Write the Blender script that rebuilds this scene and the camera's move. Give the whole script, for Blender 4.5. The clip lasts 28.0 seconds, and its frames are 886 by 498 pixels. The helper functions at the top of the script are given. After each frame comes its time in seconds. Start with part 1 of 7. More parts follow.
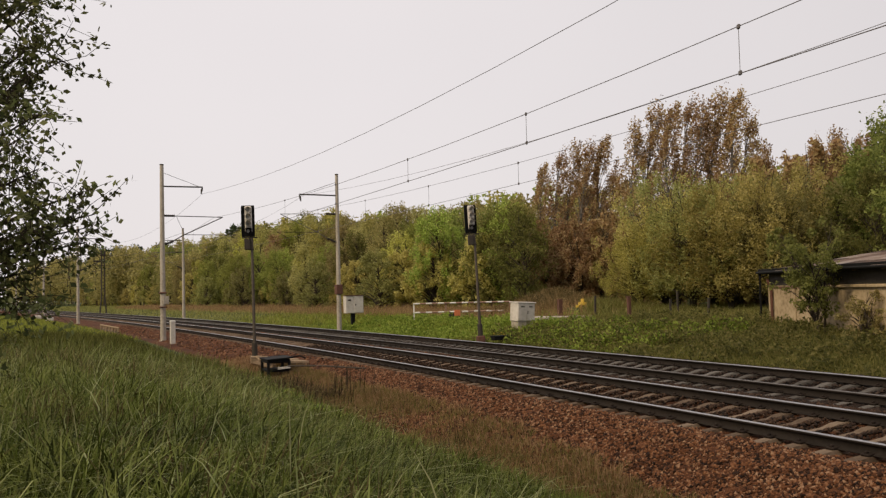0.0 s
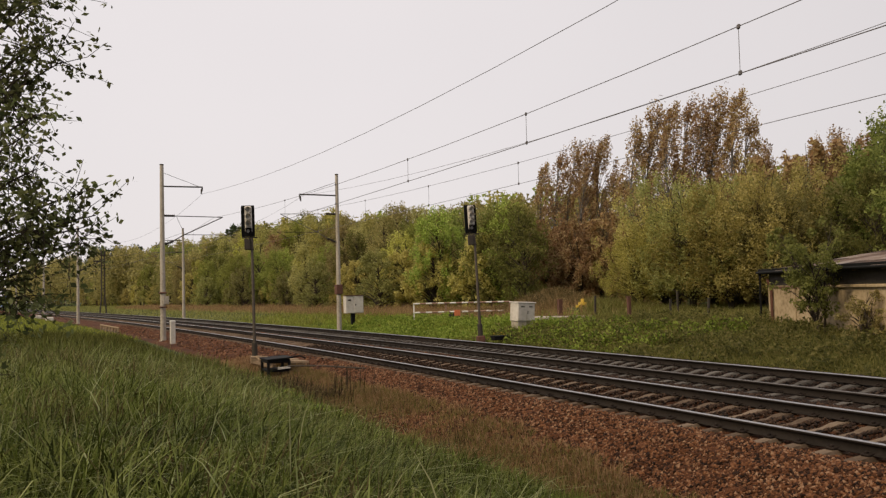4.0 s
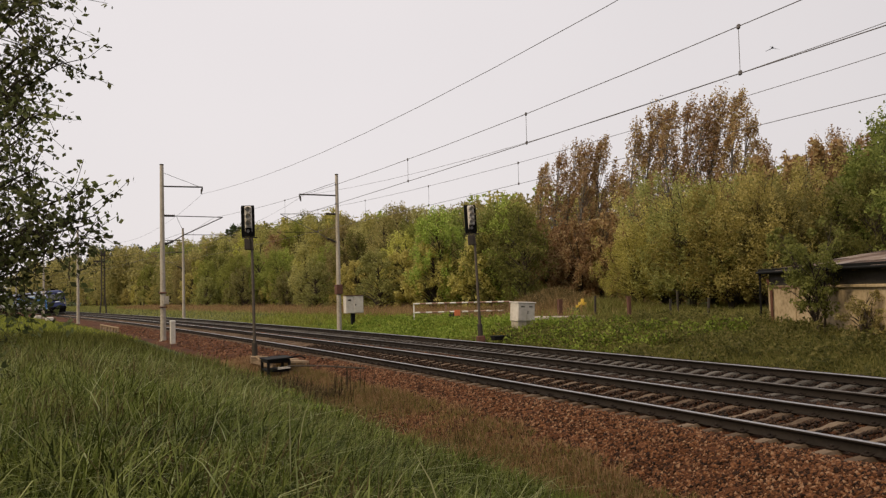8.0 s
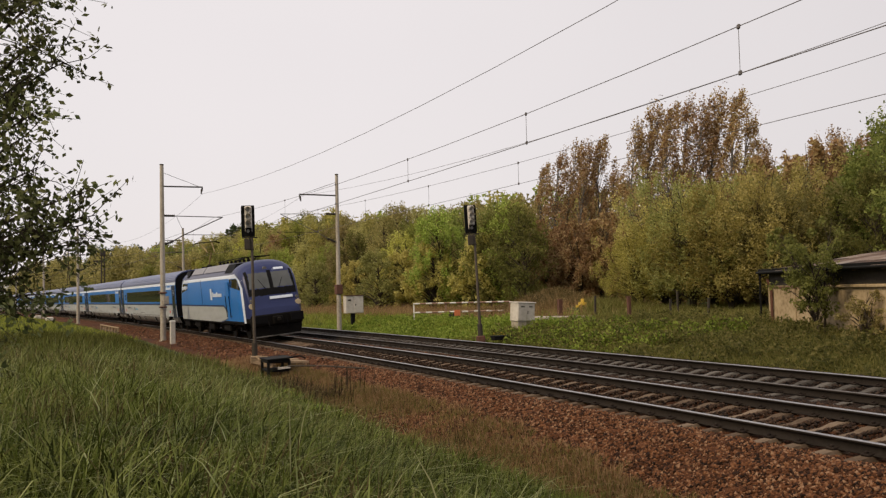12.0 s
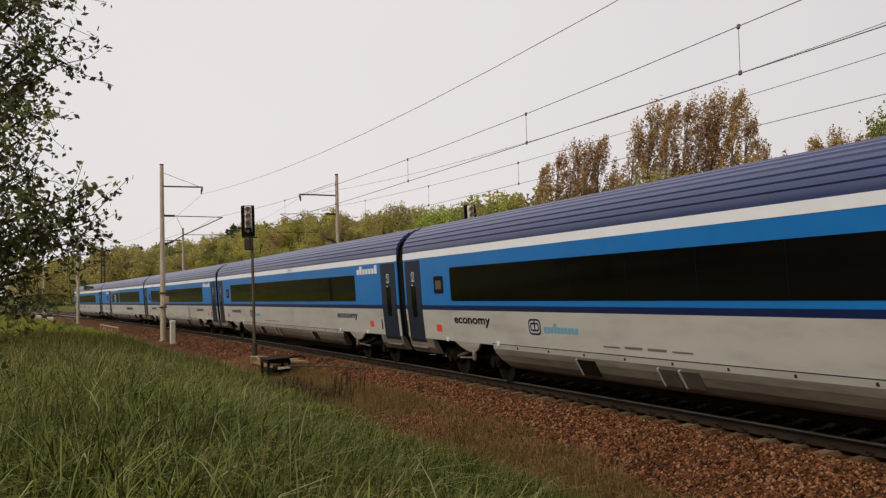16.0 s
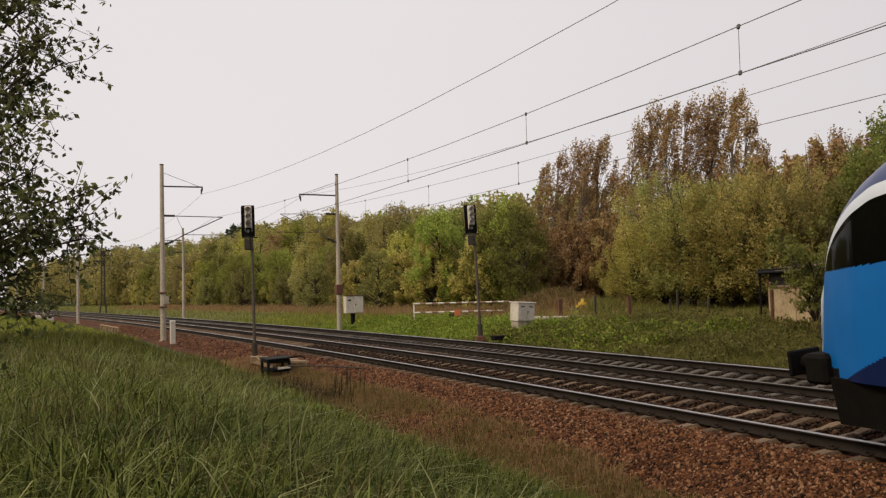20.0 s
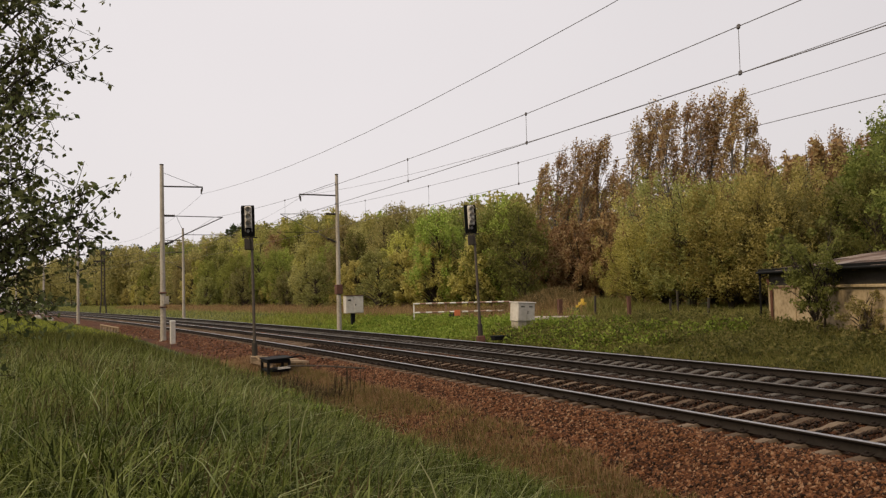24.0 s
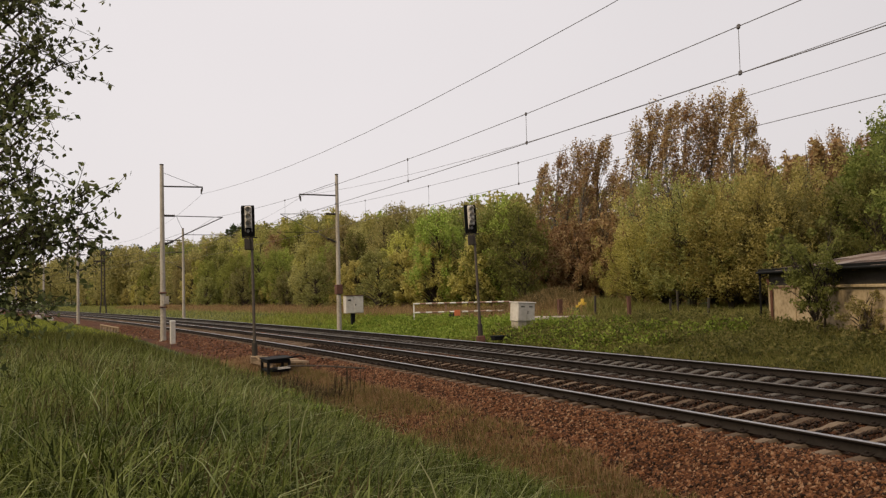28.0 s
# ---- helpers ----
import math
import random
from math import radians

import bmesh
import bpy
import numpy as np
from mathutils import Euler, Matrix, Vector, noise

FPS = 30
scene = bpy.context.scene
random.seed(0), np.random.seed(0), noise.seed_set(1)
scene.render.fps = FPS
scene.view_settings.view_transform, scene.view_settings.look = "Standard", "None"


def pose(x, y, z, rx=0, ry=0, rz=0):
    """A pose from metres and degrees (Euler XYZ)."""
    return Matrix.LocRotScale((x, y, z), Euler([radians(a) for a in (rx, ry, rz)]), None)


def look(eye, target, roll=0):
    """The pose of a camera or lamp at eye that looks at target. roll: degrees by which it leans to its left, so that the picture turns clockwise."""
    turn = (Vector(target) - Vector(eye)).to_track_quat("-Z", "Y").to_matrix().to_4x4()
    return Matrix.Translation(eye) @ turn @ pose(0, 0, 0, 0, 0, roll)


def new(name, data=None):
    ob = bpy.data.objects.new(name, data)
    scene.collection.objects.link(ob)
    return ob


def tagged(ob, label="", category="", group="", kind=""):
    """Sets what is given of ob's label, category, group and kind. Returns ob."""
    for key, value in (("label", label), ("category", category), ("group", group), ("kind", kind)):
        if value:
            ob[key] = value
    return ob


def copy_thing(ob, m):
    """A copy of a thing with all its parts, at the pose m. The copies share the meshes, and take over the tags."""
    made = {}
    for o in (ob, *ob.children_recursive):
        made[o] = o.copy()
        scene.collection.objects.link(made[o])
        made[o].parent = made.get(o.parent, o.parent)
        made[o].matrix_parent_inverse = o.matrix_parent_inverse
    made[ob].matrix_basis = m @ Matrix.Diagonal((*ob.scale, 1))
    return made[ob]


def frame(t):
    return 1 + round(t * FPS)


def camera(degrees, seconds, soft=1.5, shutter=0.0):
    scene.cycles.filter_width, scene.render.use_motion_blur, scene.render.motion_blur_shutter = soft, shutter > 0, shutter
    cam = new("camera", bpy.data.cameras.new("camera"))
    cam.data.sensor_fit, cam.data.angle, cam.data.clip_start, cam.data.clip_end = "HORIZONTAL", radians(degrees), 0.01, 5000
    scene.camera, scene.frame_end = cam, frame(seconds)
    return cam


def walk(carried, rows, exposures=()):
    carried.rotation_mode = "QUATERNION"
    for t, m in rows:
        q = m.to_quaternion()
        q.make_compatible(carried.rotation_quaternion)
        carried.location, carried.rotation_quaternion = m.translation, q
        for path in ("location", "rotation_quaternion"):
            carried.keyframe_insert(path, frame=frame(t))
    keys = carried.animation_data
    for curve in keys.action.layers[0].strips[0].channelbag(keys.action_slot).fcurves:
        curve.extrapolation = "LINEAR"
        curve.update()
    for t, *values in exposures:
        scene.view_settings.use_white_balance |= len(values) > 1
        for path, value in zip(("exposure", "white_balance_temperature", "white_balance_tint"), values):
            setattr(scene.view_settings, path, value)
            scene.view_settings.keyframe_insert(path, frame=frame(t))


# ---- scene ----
VIEW = pose(0, 0, 2.093, 92.69) @ pose(0, 0, 0, 0, 0, -1.395)
cam = camera(51.68, 28.0, soft=1.3)
walk(cam, [(0.0, VIEW), (28.0, VIEW)], [(0.0, 0.0, 6500, 10), (11.5, 0.0, 6500, 10), (12.4, 0.06, 6500, 10), (14.5, -0.03, 6500, 10), (21.0, -0.03, 6500, 10), (24.0, 0.0, 6500, 10), (28.0, 0.0, 6500, 10)])

# ---- sky and sun: a thin, even overcast with a veiled sun behind the viewer's left shoulder ----
SUN_ELEVATION, SUN_AZIMUTH = 41.0, 233.0
world = bpy.data.worlds.new("sky")
scene.world = world
world.use_nodes = True
wn = world.node_tree
wn.nodes.clear()
sky = wn.nodes.new("ShaderNodeTexSky")
sky.sky_type, sky.sun_disc = "NISHITA", False
sky.sun_elevation, sky.sun_rotation = radians(SUN_ELEVATION), radians(SUN_AZIMUTH)
sky.air_density, sky.dust_density, sky.ozone_density = 1.0, 4.0, 1.0
veil = wn.nodes.new("ShaderNodeMix")
veil.data_type, veil.inputs[0].default_value = "RGBA", 0.90
cloud_noise = wn.nodes.new("ShaderNodeTexNoise")
cloud_noise.inputs["Scale"].default_value, cloud_noise.inputs["Detail"].default_value = 1.6, 3.0
cloud = wn.nodes.new("ShaderNodeValToRGB")
cloud.color_ramp.elements[0].position, cloud.color_ramp.elements[0].color = 0.3, (8.6, 8.03, 8.03, 1)
cloud.color_ramp.elements[1].position, cloud.color_ramp.elements[1].color = 0.7, (9.05, 8.45, 8.4, 1)
back = wn.nodes.new("ShaderNodeBackground")
back.inputs["Strength"].default_value = 0.1
wout = wn.nodes.new("ShaderNodeOutputWorld")
wn.links.new(cloud_noise.outputs[0], cloud.inputs[0])
wn.links.new(sky.outputs[0], veil.inputs[6])
wn.links.new(cloud.outputs[0], veil.inputs[7])
sky_at, sky_xyz, sky_fall = wn.nodes.new("ShaderNodeTexCoord"), wn.nodes.new("ShaderNodeSeparateXYZ"), wn.nodes.new("ShaderNodeMapRange")
sky_fall.inputs["From Min"].default_value, sky_fall.inputs["From Max"].default_value = -0.1, 0.6
sky_fall.inputs["To Min"].default_value, sky_fall.inputs["To Max"].default_value = 1.0, 0.86
sky_tone = wn.nodes.new("ShaderNodeMix")
sky_tone.data_type, sky_tone.blend_type, sky_tone.inputs[0].default_value = "RGBA", "MULTIPLY", 1.0
wn.links.new(sky_at.outputs["Generated"], sky_xyz.inputs[0])
wn.links.new(sky_xyz.outputs[0], sky_fall.inputs["Value"])
wn.links.new(veil.outputs[2], sky_tone.inputs[6])
wn.links.new(sky_fall.outputs[0], sky_tone.inputs[7])
wn.links.new(sky_tone.outputs[2], back.inputs[0])
wn.links.new(back.outputs[0], wout.inputs[0])
sun = new("sun", bpy.data.lights.new("sun", "SUN"))
sun.data.energy, sun.data.angle, sun.data.color = 2.35, radians(12), (1.0, 0.80, 0.52)
az, el = radians(SUN_AZIMUTH), radians(SUN_ELEVATION)
sun.matrix_world = look((40 * math.sin(az) * math.cos(el), 40 * math.cos(az) * math.cos(el), 40 * math.sin(el)), (0, 0, 0))


# ---- materials ----
def surface(name, colours, rough=0.7, metal=0.0, grain=8.0, stain=0.7, bump=0.0, bump_scale=40.0, island=0.0, each=0.0, spec=0.5, leaf=0.0, stretch=(1, 1, 1), vary=1.0):
    """A noise-mixed surface: colours are blended by a fine grain and by broad stains; island or each vary it piece by piece."""
    m = bpy.data.materials.new(name)
    m.use_nodes = True
    n, l = m.node_tree.nodes, m.node_tree.links
    b = n["Principled BSDF"]
    b.inputs["Roughness"].default_value, b.inputs["Metallic"].default_value = rough, metal
    b.inputs["Specular IOR Level"].default_value = spec
    tc = n.new("ShaderNodeTexCoord")
    mp = n.new("ShaderNodeMapping")
    mp.inputs["Scale"].default_value = stretch
    l.new(tc.outputs["Object"], mp.inputs[0])
    fine, broad = n.new("ShaderNodeTexNoise"), n.new("ShaderNodeTexNoise")
    fine.inputs["Scale"].default_value, fine.inputs["Detail"].default_value = grain, 6.0
    broad.inputs["Scale"].default_value, broad.inputs["Detail"].default_value = stain, 3.0
    l.new(mp.outputs[0], fine.inputs["Vector"])
    l.new(mp.outputs[0], broad.inputs["Vector"])
    add = n.new("ShaderNodeMath")
    add.operation = "ADD"
    half = n.new("ShaderNodeMath")
    half.operation, half.inputs[1].default_value = "MULTIPLY_ADD", 0.5
    half.inputs[2].default_value = 0.0
    l.new(fine.outputs[0], add.inputs[0])
    l.new(broad.outputs[0], add.inputs[1])
    l.new(add.outputs[0], half.inputs[0])
    value = half.outputs[0]
    if island or each:
        src = n.new("ShaderNodeNewGeometry").outputs["Random Per Island"] if island else n.new("ShaderNodeObjectInfo").outputs["Random"]
        mixv = n.new("ShaderNodeMix")
        mixv.data_type, mixv.inputs[0].default_value = "FLOAT", island or each
        l.new(value, mixv.inputs[2])
        l.new(src, mixv.inputs[3])
        value = mixv.outputs[0]
    ramp = n.new("ShaderNodeValToRGB")
    el = ramp.color_ramp.elements
    while len(el) < len(colours):
        el.new(0.5)
    lo, hi = (0.06, 0.94) if (island or each) > 0.5 else (0.32, 0.68)
    for i, c in enumerate(colours):
        el[i].position = lo + (hi - lo) * i / max(1, len(colours) - 1)
        el[i].color = (*c, 1)
    l.new(value, ramp.inputs[0])
    tone = ramp.outputs[0]
    if leaf:
        info, hsv = n.new("ShaderNodeObjectInfo"), n.new("ShaderNodeHueSaturation")
        hue, val = n.new("ShaderNodeMapRange"), n.new("ShaderNodeMapRange")
        hue.inputs["To Min"].default_value, hue.inputs["To Max"].default_value = 0.5 - 0.02 * vary, 0.5 + 0.02 * vary
        val.inputs["To Min"].default_value, val.inputs["To Max"].default_value = 1 - 0.27 * vary, 1 + 0.33 * vary
        l.new(info.outputs["Random"], hue.inputs["Value"])
        l.new(info.outputs["Random"], val.inputs["Value"])
        l.new(hue.outputs[0], hsv.inputs["Hue"])
        l.new(val.outputs[0], hsv.inputs["Value"])
        l.new(tone, hsv.inputs["Color"])
        tone = hsv.outputs[0]
    l.new(tone, b.inputs["Base Color"])
    if bump:
        bn, bp = n.new("ShaderNodeTexNoise"), n.new("ShaderNodeBump")
        bn.inputs["Scale"].default_value, bn.inputs["Detail"].default_value = bump_scale, 5.0
        bp.inputs["Strength"].default_value, bp.inputs["Distance"].default_value = bump, 0.02
        l.new(mp.outputs[0], bn.inputs["Vector"])
        l.new(bn.outputs[0], bp.inputs["Height"])
        l.new(bp.outputs[0], b.inputs["Normal"])
    if leaf:
        tr, mx = n.new("ShaderNodeBsdfTranslucent"), n.new("ShaderNodeMixShader")
        mx.inputs[0].default_value = leaf
        l.new(tone, tr.inputs[0])
        l.new(b.outputs[0], mx.inputs[1])
        l.new(tr.outputs[0], mx.inputs[2])
        l.new(mx.outputs[0], n["Material Output"].inputs[0])
    return m


M_SOIL = surface("meadow_soil", [(0.03, 0.034, 0.014), (0.055, 0.07, 0.02), (0.09, 0.105, 0.034)], 0.95, grain=3, stain=0.12, bump=0.6, bump_scale=12, spec=0.1)
M_BALLAST = surface("ballast_bed", [(0.032, 0.0122, 0.006), (0.070, 0.027, 0.0112), (0.125, 0.051, 0.0225)], 0.95, grain=22, stain=0.35, bump=1.0, bump_scale=26, spec=0.15)
M_STONE = surface("ballast_stones", [(0.006, 0.003, 0.0018), (0.024, 0.0100, 0.0046), (0.062, 0.0240, 0.0102), (0.108, 0.043, 0.0185), (0.160, 0.070, 0.032), (0.27, 0.165, 0.10)], 0.9, grain=30, stain=0.5, island=0.85, spec=0.2)
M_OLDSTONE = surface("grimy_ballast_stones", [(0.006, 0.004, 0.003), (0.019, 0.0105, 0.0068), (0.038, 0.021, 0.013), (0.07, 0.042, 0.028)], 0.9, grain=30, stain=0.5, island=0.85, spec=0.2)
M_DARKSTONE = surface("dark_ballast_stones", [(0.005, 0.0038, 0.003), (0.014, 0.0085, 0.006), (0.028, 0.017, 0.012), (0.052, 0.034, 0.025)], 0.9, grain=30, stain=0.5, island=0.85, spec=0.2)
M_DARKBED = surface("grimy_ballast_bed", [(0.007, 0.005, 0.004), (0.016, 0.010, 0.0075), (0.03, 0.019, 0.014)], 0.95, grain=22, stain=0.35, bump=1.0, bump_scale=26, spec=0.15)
M_SLEEPER = surface("sleeper_concrete", [(0.075, 0.050, 0.033), (0.13, 0.092, 0.063), (0.19, 0.14, 0.10)], 0.9, grain=14, stain=1.5, bump=0.3, each=0.3, spec=0.2)
M_OLDSLEEPER = surface("grimy_sleeper_concrete", [(0.05, 0.044, 0.038), (0.085, 0.076, 0.067), (0.13, 0.118, 0.105)], 0.9, grain=14, stain=1.5, bump=0.3, each=0.3, spec=0.2)
M_RAIL = surface("rusty_rail_side", [(0.012, 0.0095, 0.008), (0.027, 0.021, 0.017)], 0.8, 0.0, spec=0.12, grain=20, stain=1)
M_FASTEN = surface("dark_rail_fastening", [(0.012, 0.009, 0.008), (0.03, 0.022, 0.018)], 0.85, grain=20, spec=0.1)
M_RAILTOP = surface("polished_rail_head", [(0.36, 0.35, 0.35), (0.50, 0.49, 0.48)], 0.38, 1.0, grain=40, stain=1, stretch=(1, 1, 1))
M_DULLTOP = surface("dull_rail_head", [(0.10, 0.09, 0.085), (0.17, 0.155, 0.145)], 0.5, 0.6, grain=40, stain=1)
M_CONCRETE = surface("weathered_concrete", [(0.24, 0.21, 0.17), (0.36, 0.32, 0.265), (0.46, 0.42, 0.36)], 0.9, grain=9, stain=0.8, bump=0.3, spec=0.2)
M_PALE = surface("pale_grey_paint", [(0.38, 0.35, 0.30), (0.52, 0.48, 0.43), (0.60, 0.57, 0.52)], 0.7, grain=7, stain=1.4, bump=0.1)
M_WIRE = surface("copper_wire_dull", [(0.09, 0.08, 0.08), (0.13, 0.12, 0.12)], 0.6, 0.0, grain=5)
M_STEEL = surface("dark_painted_steel", [(0.035, 0.030, 0.025), (0.062, 0.053, 0.044)], 0.75, 0.0, grain=12, stain=1.5, spec=0.15)
M_POST = surface("weathered_signal_post", [(0.060, 0.050, 0.040), (0.11, 0.092, 0.074)], 0.8, grain=12, stain=1.5, spec=0.2)
M_LENS = surface("dusty_grey_lens", [(0.16, 0.15, 0.14), (0.24, 0.23, 0.21)], 0.3, grain=8)
M_BLACK = surface("matt_black_paint", [(0.006, 0.006, 0.006), (0.012, 0.012, 0.012)], 0.7, grain=12, stain=2, spec=0.12)
M_RUST = surface("rust_red_paint", [(0.07, 0.030, 0.020), (0.13, 0.055, 0.035)], 0.85, grain=10, stain=2)
M_WHITEP = surface("white_road_paint", [(0.52, 0.50, 0.47), (0.70, 0.68, 0.65)], 0.7, grain=8)
M_REDP = surface("faded_red_paint", [(0.20, 0.12, 0.09), (0.28, 0.17, 0.13)], 0.7, grain=8)
M_ORANGE = surface("orange_plate", [(0.62, 0.16, 0.06), (0.74, 0.22, 0.09)], 0.6, grain=8)
M_YELLOW = surface("yellow_paint", [(0.55, 0.36, 0.04), (0.68, 0.46, 0.07)], 0.7, grain=8)
M_TIMBER = surface("grey_timber", [(0.1700, 0.1200, 0.0728), (0.2890, 0.2080, 0.1260), (0.3910, 0.2880, 0.1820)], 0.9, grain=18, stain=2, bump=0.3, stretch=(1, 6, 6))
M_OLDTIMBER = surface("old_brown_timber", [(0.055, 0.036, 0.022), (0.14, 0.095, 0.057), (0.26, 0.185, 0.115)], 0.9, grain=14, stain=2.5, bump=0.4, each=0.4, stretch=(1, 6, 6))
M_RENDER = surface("ochre_render", [(0.19, 0.138, 0.08), (0.36, 0.275, 0.168), (0.47, 0.37, 0.24)], 0.95, grain=7, stain=0.9, bump=0.3, spec=0.1)
M_ROOFFELT = surface("grey_roof_sheets", [(0.05, 0.036, 0.030), (0.12, 0.082, 0.066), (0.20, 0.15, 0.125), (0.30, 0.26, 0.235)], 0.9, spec=0.15, grain=3, stain=0.8, bump=0.3, each=0.45)
M_BARK = surface("grey_brown_bark", [(0.03, 0.024, 0.018), (0.06, 0.048, 0.037), (0.10, 0.085, 0.066)], 0.95, grain=10, stain=2, bump=0.5, stretch=(3, 3, 1), spec=0.1)
M_BIRCHBARK = surface("birch_bark", [(0.05, 0.043, 0.038), (0.16, 0.145, 0.125), (0.30, 0.28, 0.25)], 0.9, grain=6, stain=2, stretch=(1, 1, 3), spec=0.1)


def foliage(name, colours, pieces=0.45, vary=1.0):
    return surface(name, colours, 0.7, grain=2, stain=0.35, island=pieces, spec=0.2, leaf=0.55, vary=vary)


F_NEAR = foliage("near_tree_leaves", [(0.045, 0.052, 0.02), (0.09, 0.104, 0.036), (0.15, 0.165, 0.060), (0.22, 0.225, 0.095)])
F_BIRCH = foliage("birch_brown_leaves", [(0.19, 0.110, 0.052), (0.34, 0.21, 0.10), (0.48, 0.33, 0.175), (0.45, 0.35, 0.165)], vary=0.35)
F_GREY = foliage("grey_green_leaves", [(0.195, 0.195, 0.058), (0.30, 0.295, 0.092), (0.42, 0.41, 0.155)])
F_GREEN = foliage("bright_green_leaves", [(0.17, 0.205, 0.036), (0.28, 0.32, 0.062), (0.42, 0.455, 0.108)])
F_LIME = foliage("fresh_spring_leaves", [(0.265, 0.25, 0.055), (0.42, 0.39, 0.092), (0.56, 0.51, 0.15)])
F_MID = foliage("mid_green_leaves", [(0.155, 0.175, 0.036), (0.26, 0.28, 0.06), (0.37, 0.385, 0.098)])
F_OLIVE = foliage("olive_leaves", [(0.205, 0.180, 0.062), (0.33, 0.288, 0.102), (0.45, 0.39, 0.16)])
F_DARK = foliage("dark_green_leaves", [(0.1092, 0.1219, 0.0299), (0.184, 0.1955, 0.0483), (0.2818, 0.2875, 0.0828)])
F_PINE = foliage("dark_pine_needles", [(0.030, 0.045, 0.018), (0.058, 0.080, 0.032), (0.10, 0.125, 0.055)])
F_BUSH = foliage("willow_bush_leaves", [(0.34, 0.305, 0.085), (0.51, 0.455, 0.135), (0.65, 0.57, 0.21)], vary=0.6)
G_TALL = foliage("tall_grass_blades", [(0.010, 0.0122, 0.0019), (0.034, 0.040, 0.0070), (0.088, 0.102, 0.019), (0.165, 0.180, 0.042), (0.31, 0.325, 0.11)], 0.74)
G_OLIVE = foliage("withered_olive_blades", [(0.025, 0.017, 0.007), (0.07, 0.048, 0.020), (0.13, 0.095, 0.042), (0.24, 0.185, 0.095)], 0.7)
G_PALE = foliage("pale_arching_blades", [(0.16, 0.180, 0.065), (0.31, 0.33, 0.125), (0.52, 0.54, 0.29)], 0.7)
G_MEADOW = foliage("dull_meadow_grass", [(0.12, 0.115, 0.032), (0.21, 0.195, 0.058), (0.32, 0.285, 0.105)])
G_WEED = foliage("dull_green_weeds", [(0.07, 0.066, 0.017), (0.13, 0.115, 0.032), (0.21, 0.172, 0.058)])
G_FRESH = foliage("fresh_grass_blades", [(0.115, 0.140, 0.020), (0.22, 0.25, 0.036), (0.36, 0.375, 0.07)])
G_EDGE = foliage("bank_edge_blades", [(0.055, 0.066, 0.012), (0.11, 0.13, 0.024), (0.20, 0.22, 0.05)])
G_DRY = foliage("dry_grass_stalks", [(0.20, 0.130, 0.055), (0.34, 0.225, 0.10), (0.50, 0.36, 0.18)])
G_BROWN = foliage("brown_weed_stalks", [(0.018, 0.013, 0.009), (0.035, 0.026, 0.017), (0.06, 0.045, 0.028)])
F_LEAFWEED = foliage("weed_leaves", [(0.10, 0.155, 0.021), (0.23, 0.32, 0.044), (0.40, 0.49, 0.10)])
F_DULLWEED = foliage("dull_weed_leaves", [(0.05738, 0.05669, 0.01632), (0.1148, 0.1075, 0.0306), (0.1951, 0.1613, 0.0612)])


# ---- mesh helpers ----
def mesh_of(name, verts, faces, smooth=False):
    me = bpy.data.meshes.new(name)
    verts = np.asarray(verts, dtype=float)
    if isinstance(faces, np.ndarray):
        n, k = faces.shape
        me.vertices.add(len(verts))
        me.vertices.foreach_set("co", verts.ravel())
        me.loops.add(n * k)
        me.loops.foreach_set("vertex_index", faces.astype(np.int32).ravel())
        me.polygons.add(n)
        me.polygons.foreach_set("loop_start", np.arange(0, n * k, k, dtype=np.int32))
        me.update(calc_edges=True)
    else:
        me.from_pydata(verts.tolist(), [], faces)
        me.update()
    if smooth:
        me.polygons.foreach_set("use_smooth", np.ones(len(me.polygons), dtype=bool))
    return me


def part(name, shape, material, parent, label="", smooth=False):
    """One mesh object under a thing or a part. shape: a bmesh or a mesh."""
    if isinstance(shape, bmesh.types.BMesh):
        me = bpy.data.meshes.new(name)
        shape.to_mesh(me)
        shape.free()
        if smooth:
            me.polygons.foreach_set("use_smooth", np.ones(len(me.polygons), dtype=bool))
    else:
        me = shape
    if material is not None and not me.materials:
        me.materials.append(material)
    ob = new(name, me)
    ob.parent = parent
    if label:
        ob["label"] = label
    return ob


def box(size, at=(0, 0, 0), bevel=0.01, turn=None, bm=None):
    """A bevelled box of that size round the point at; added to bm where one is given."""
    bm = bm or bmesh.new()
    m = Matrix.Translation(at) @ (turn or Matrix.Identity(4)) @ Matrix.Diagonal((*size, 1))
    made = bmesh.ops.create_cube(bm, size=1.0, matrix=m)["verts"]
    if bevel:
        edges = list({e for v in made for e in v.link_edges})
        bmesh.ops.bevel(bm, geom=edges, offset=min(bevel, min(size) * 0.3), segments=1, affect="EDGES")
    return bm


def disc(radius, depth, at, axis="y", n=20, bm=None, r2=None):
    bm = bm or bmesh.new()
    turn = {"x": pose(0, 0, 0, 0, 90), "y": pose(0, 0, 0, 90), "z": Matrix.Identity(4)}[axis]
    bmesh.ops.create_cone(bm, cap_ends=True, segments=n, radius1=radius, radius2=radius if r2 is None else r2, depth=depth, matrix=Matrix.Translation(at) @ turn)
    return bm


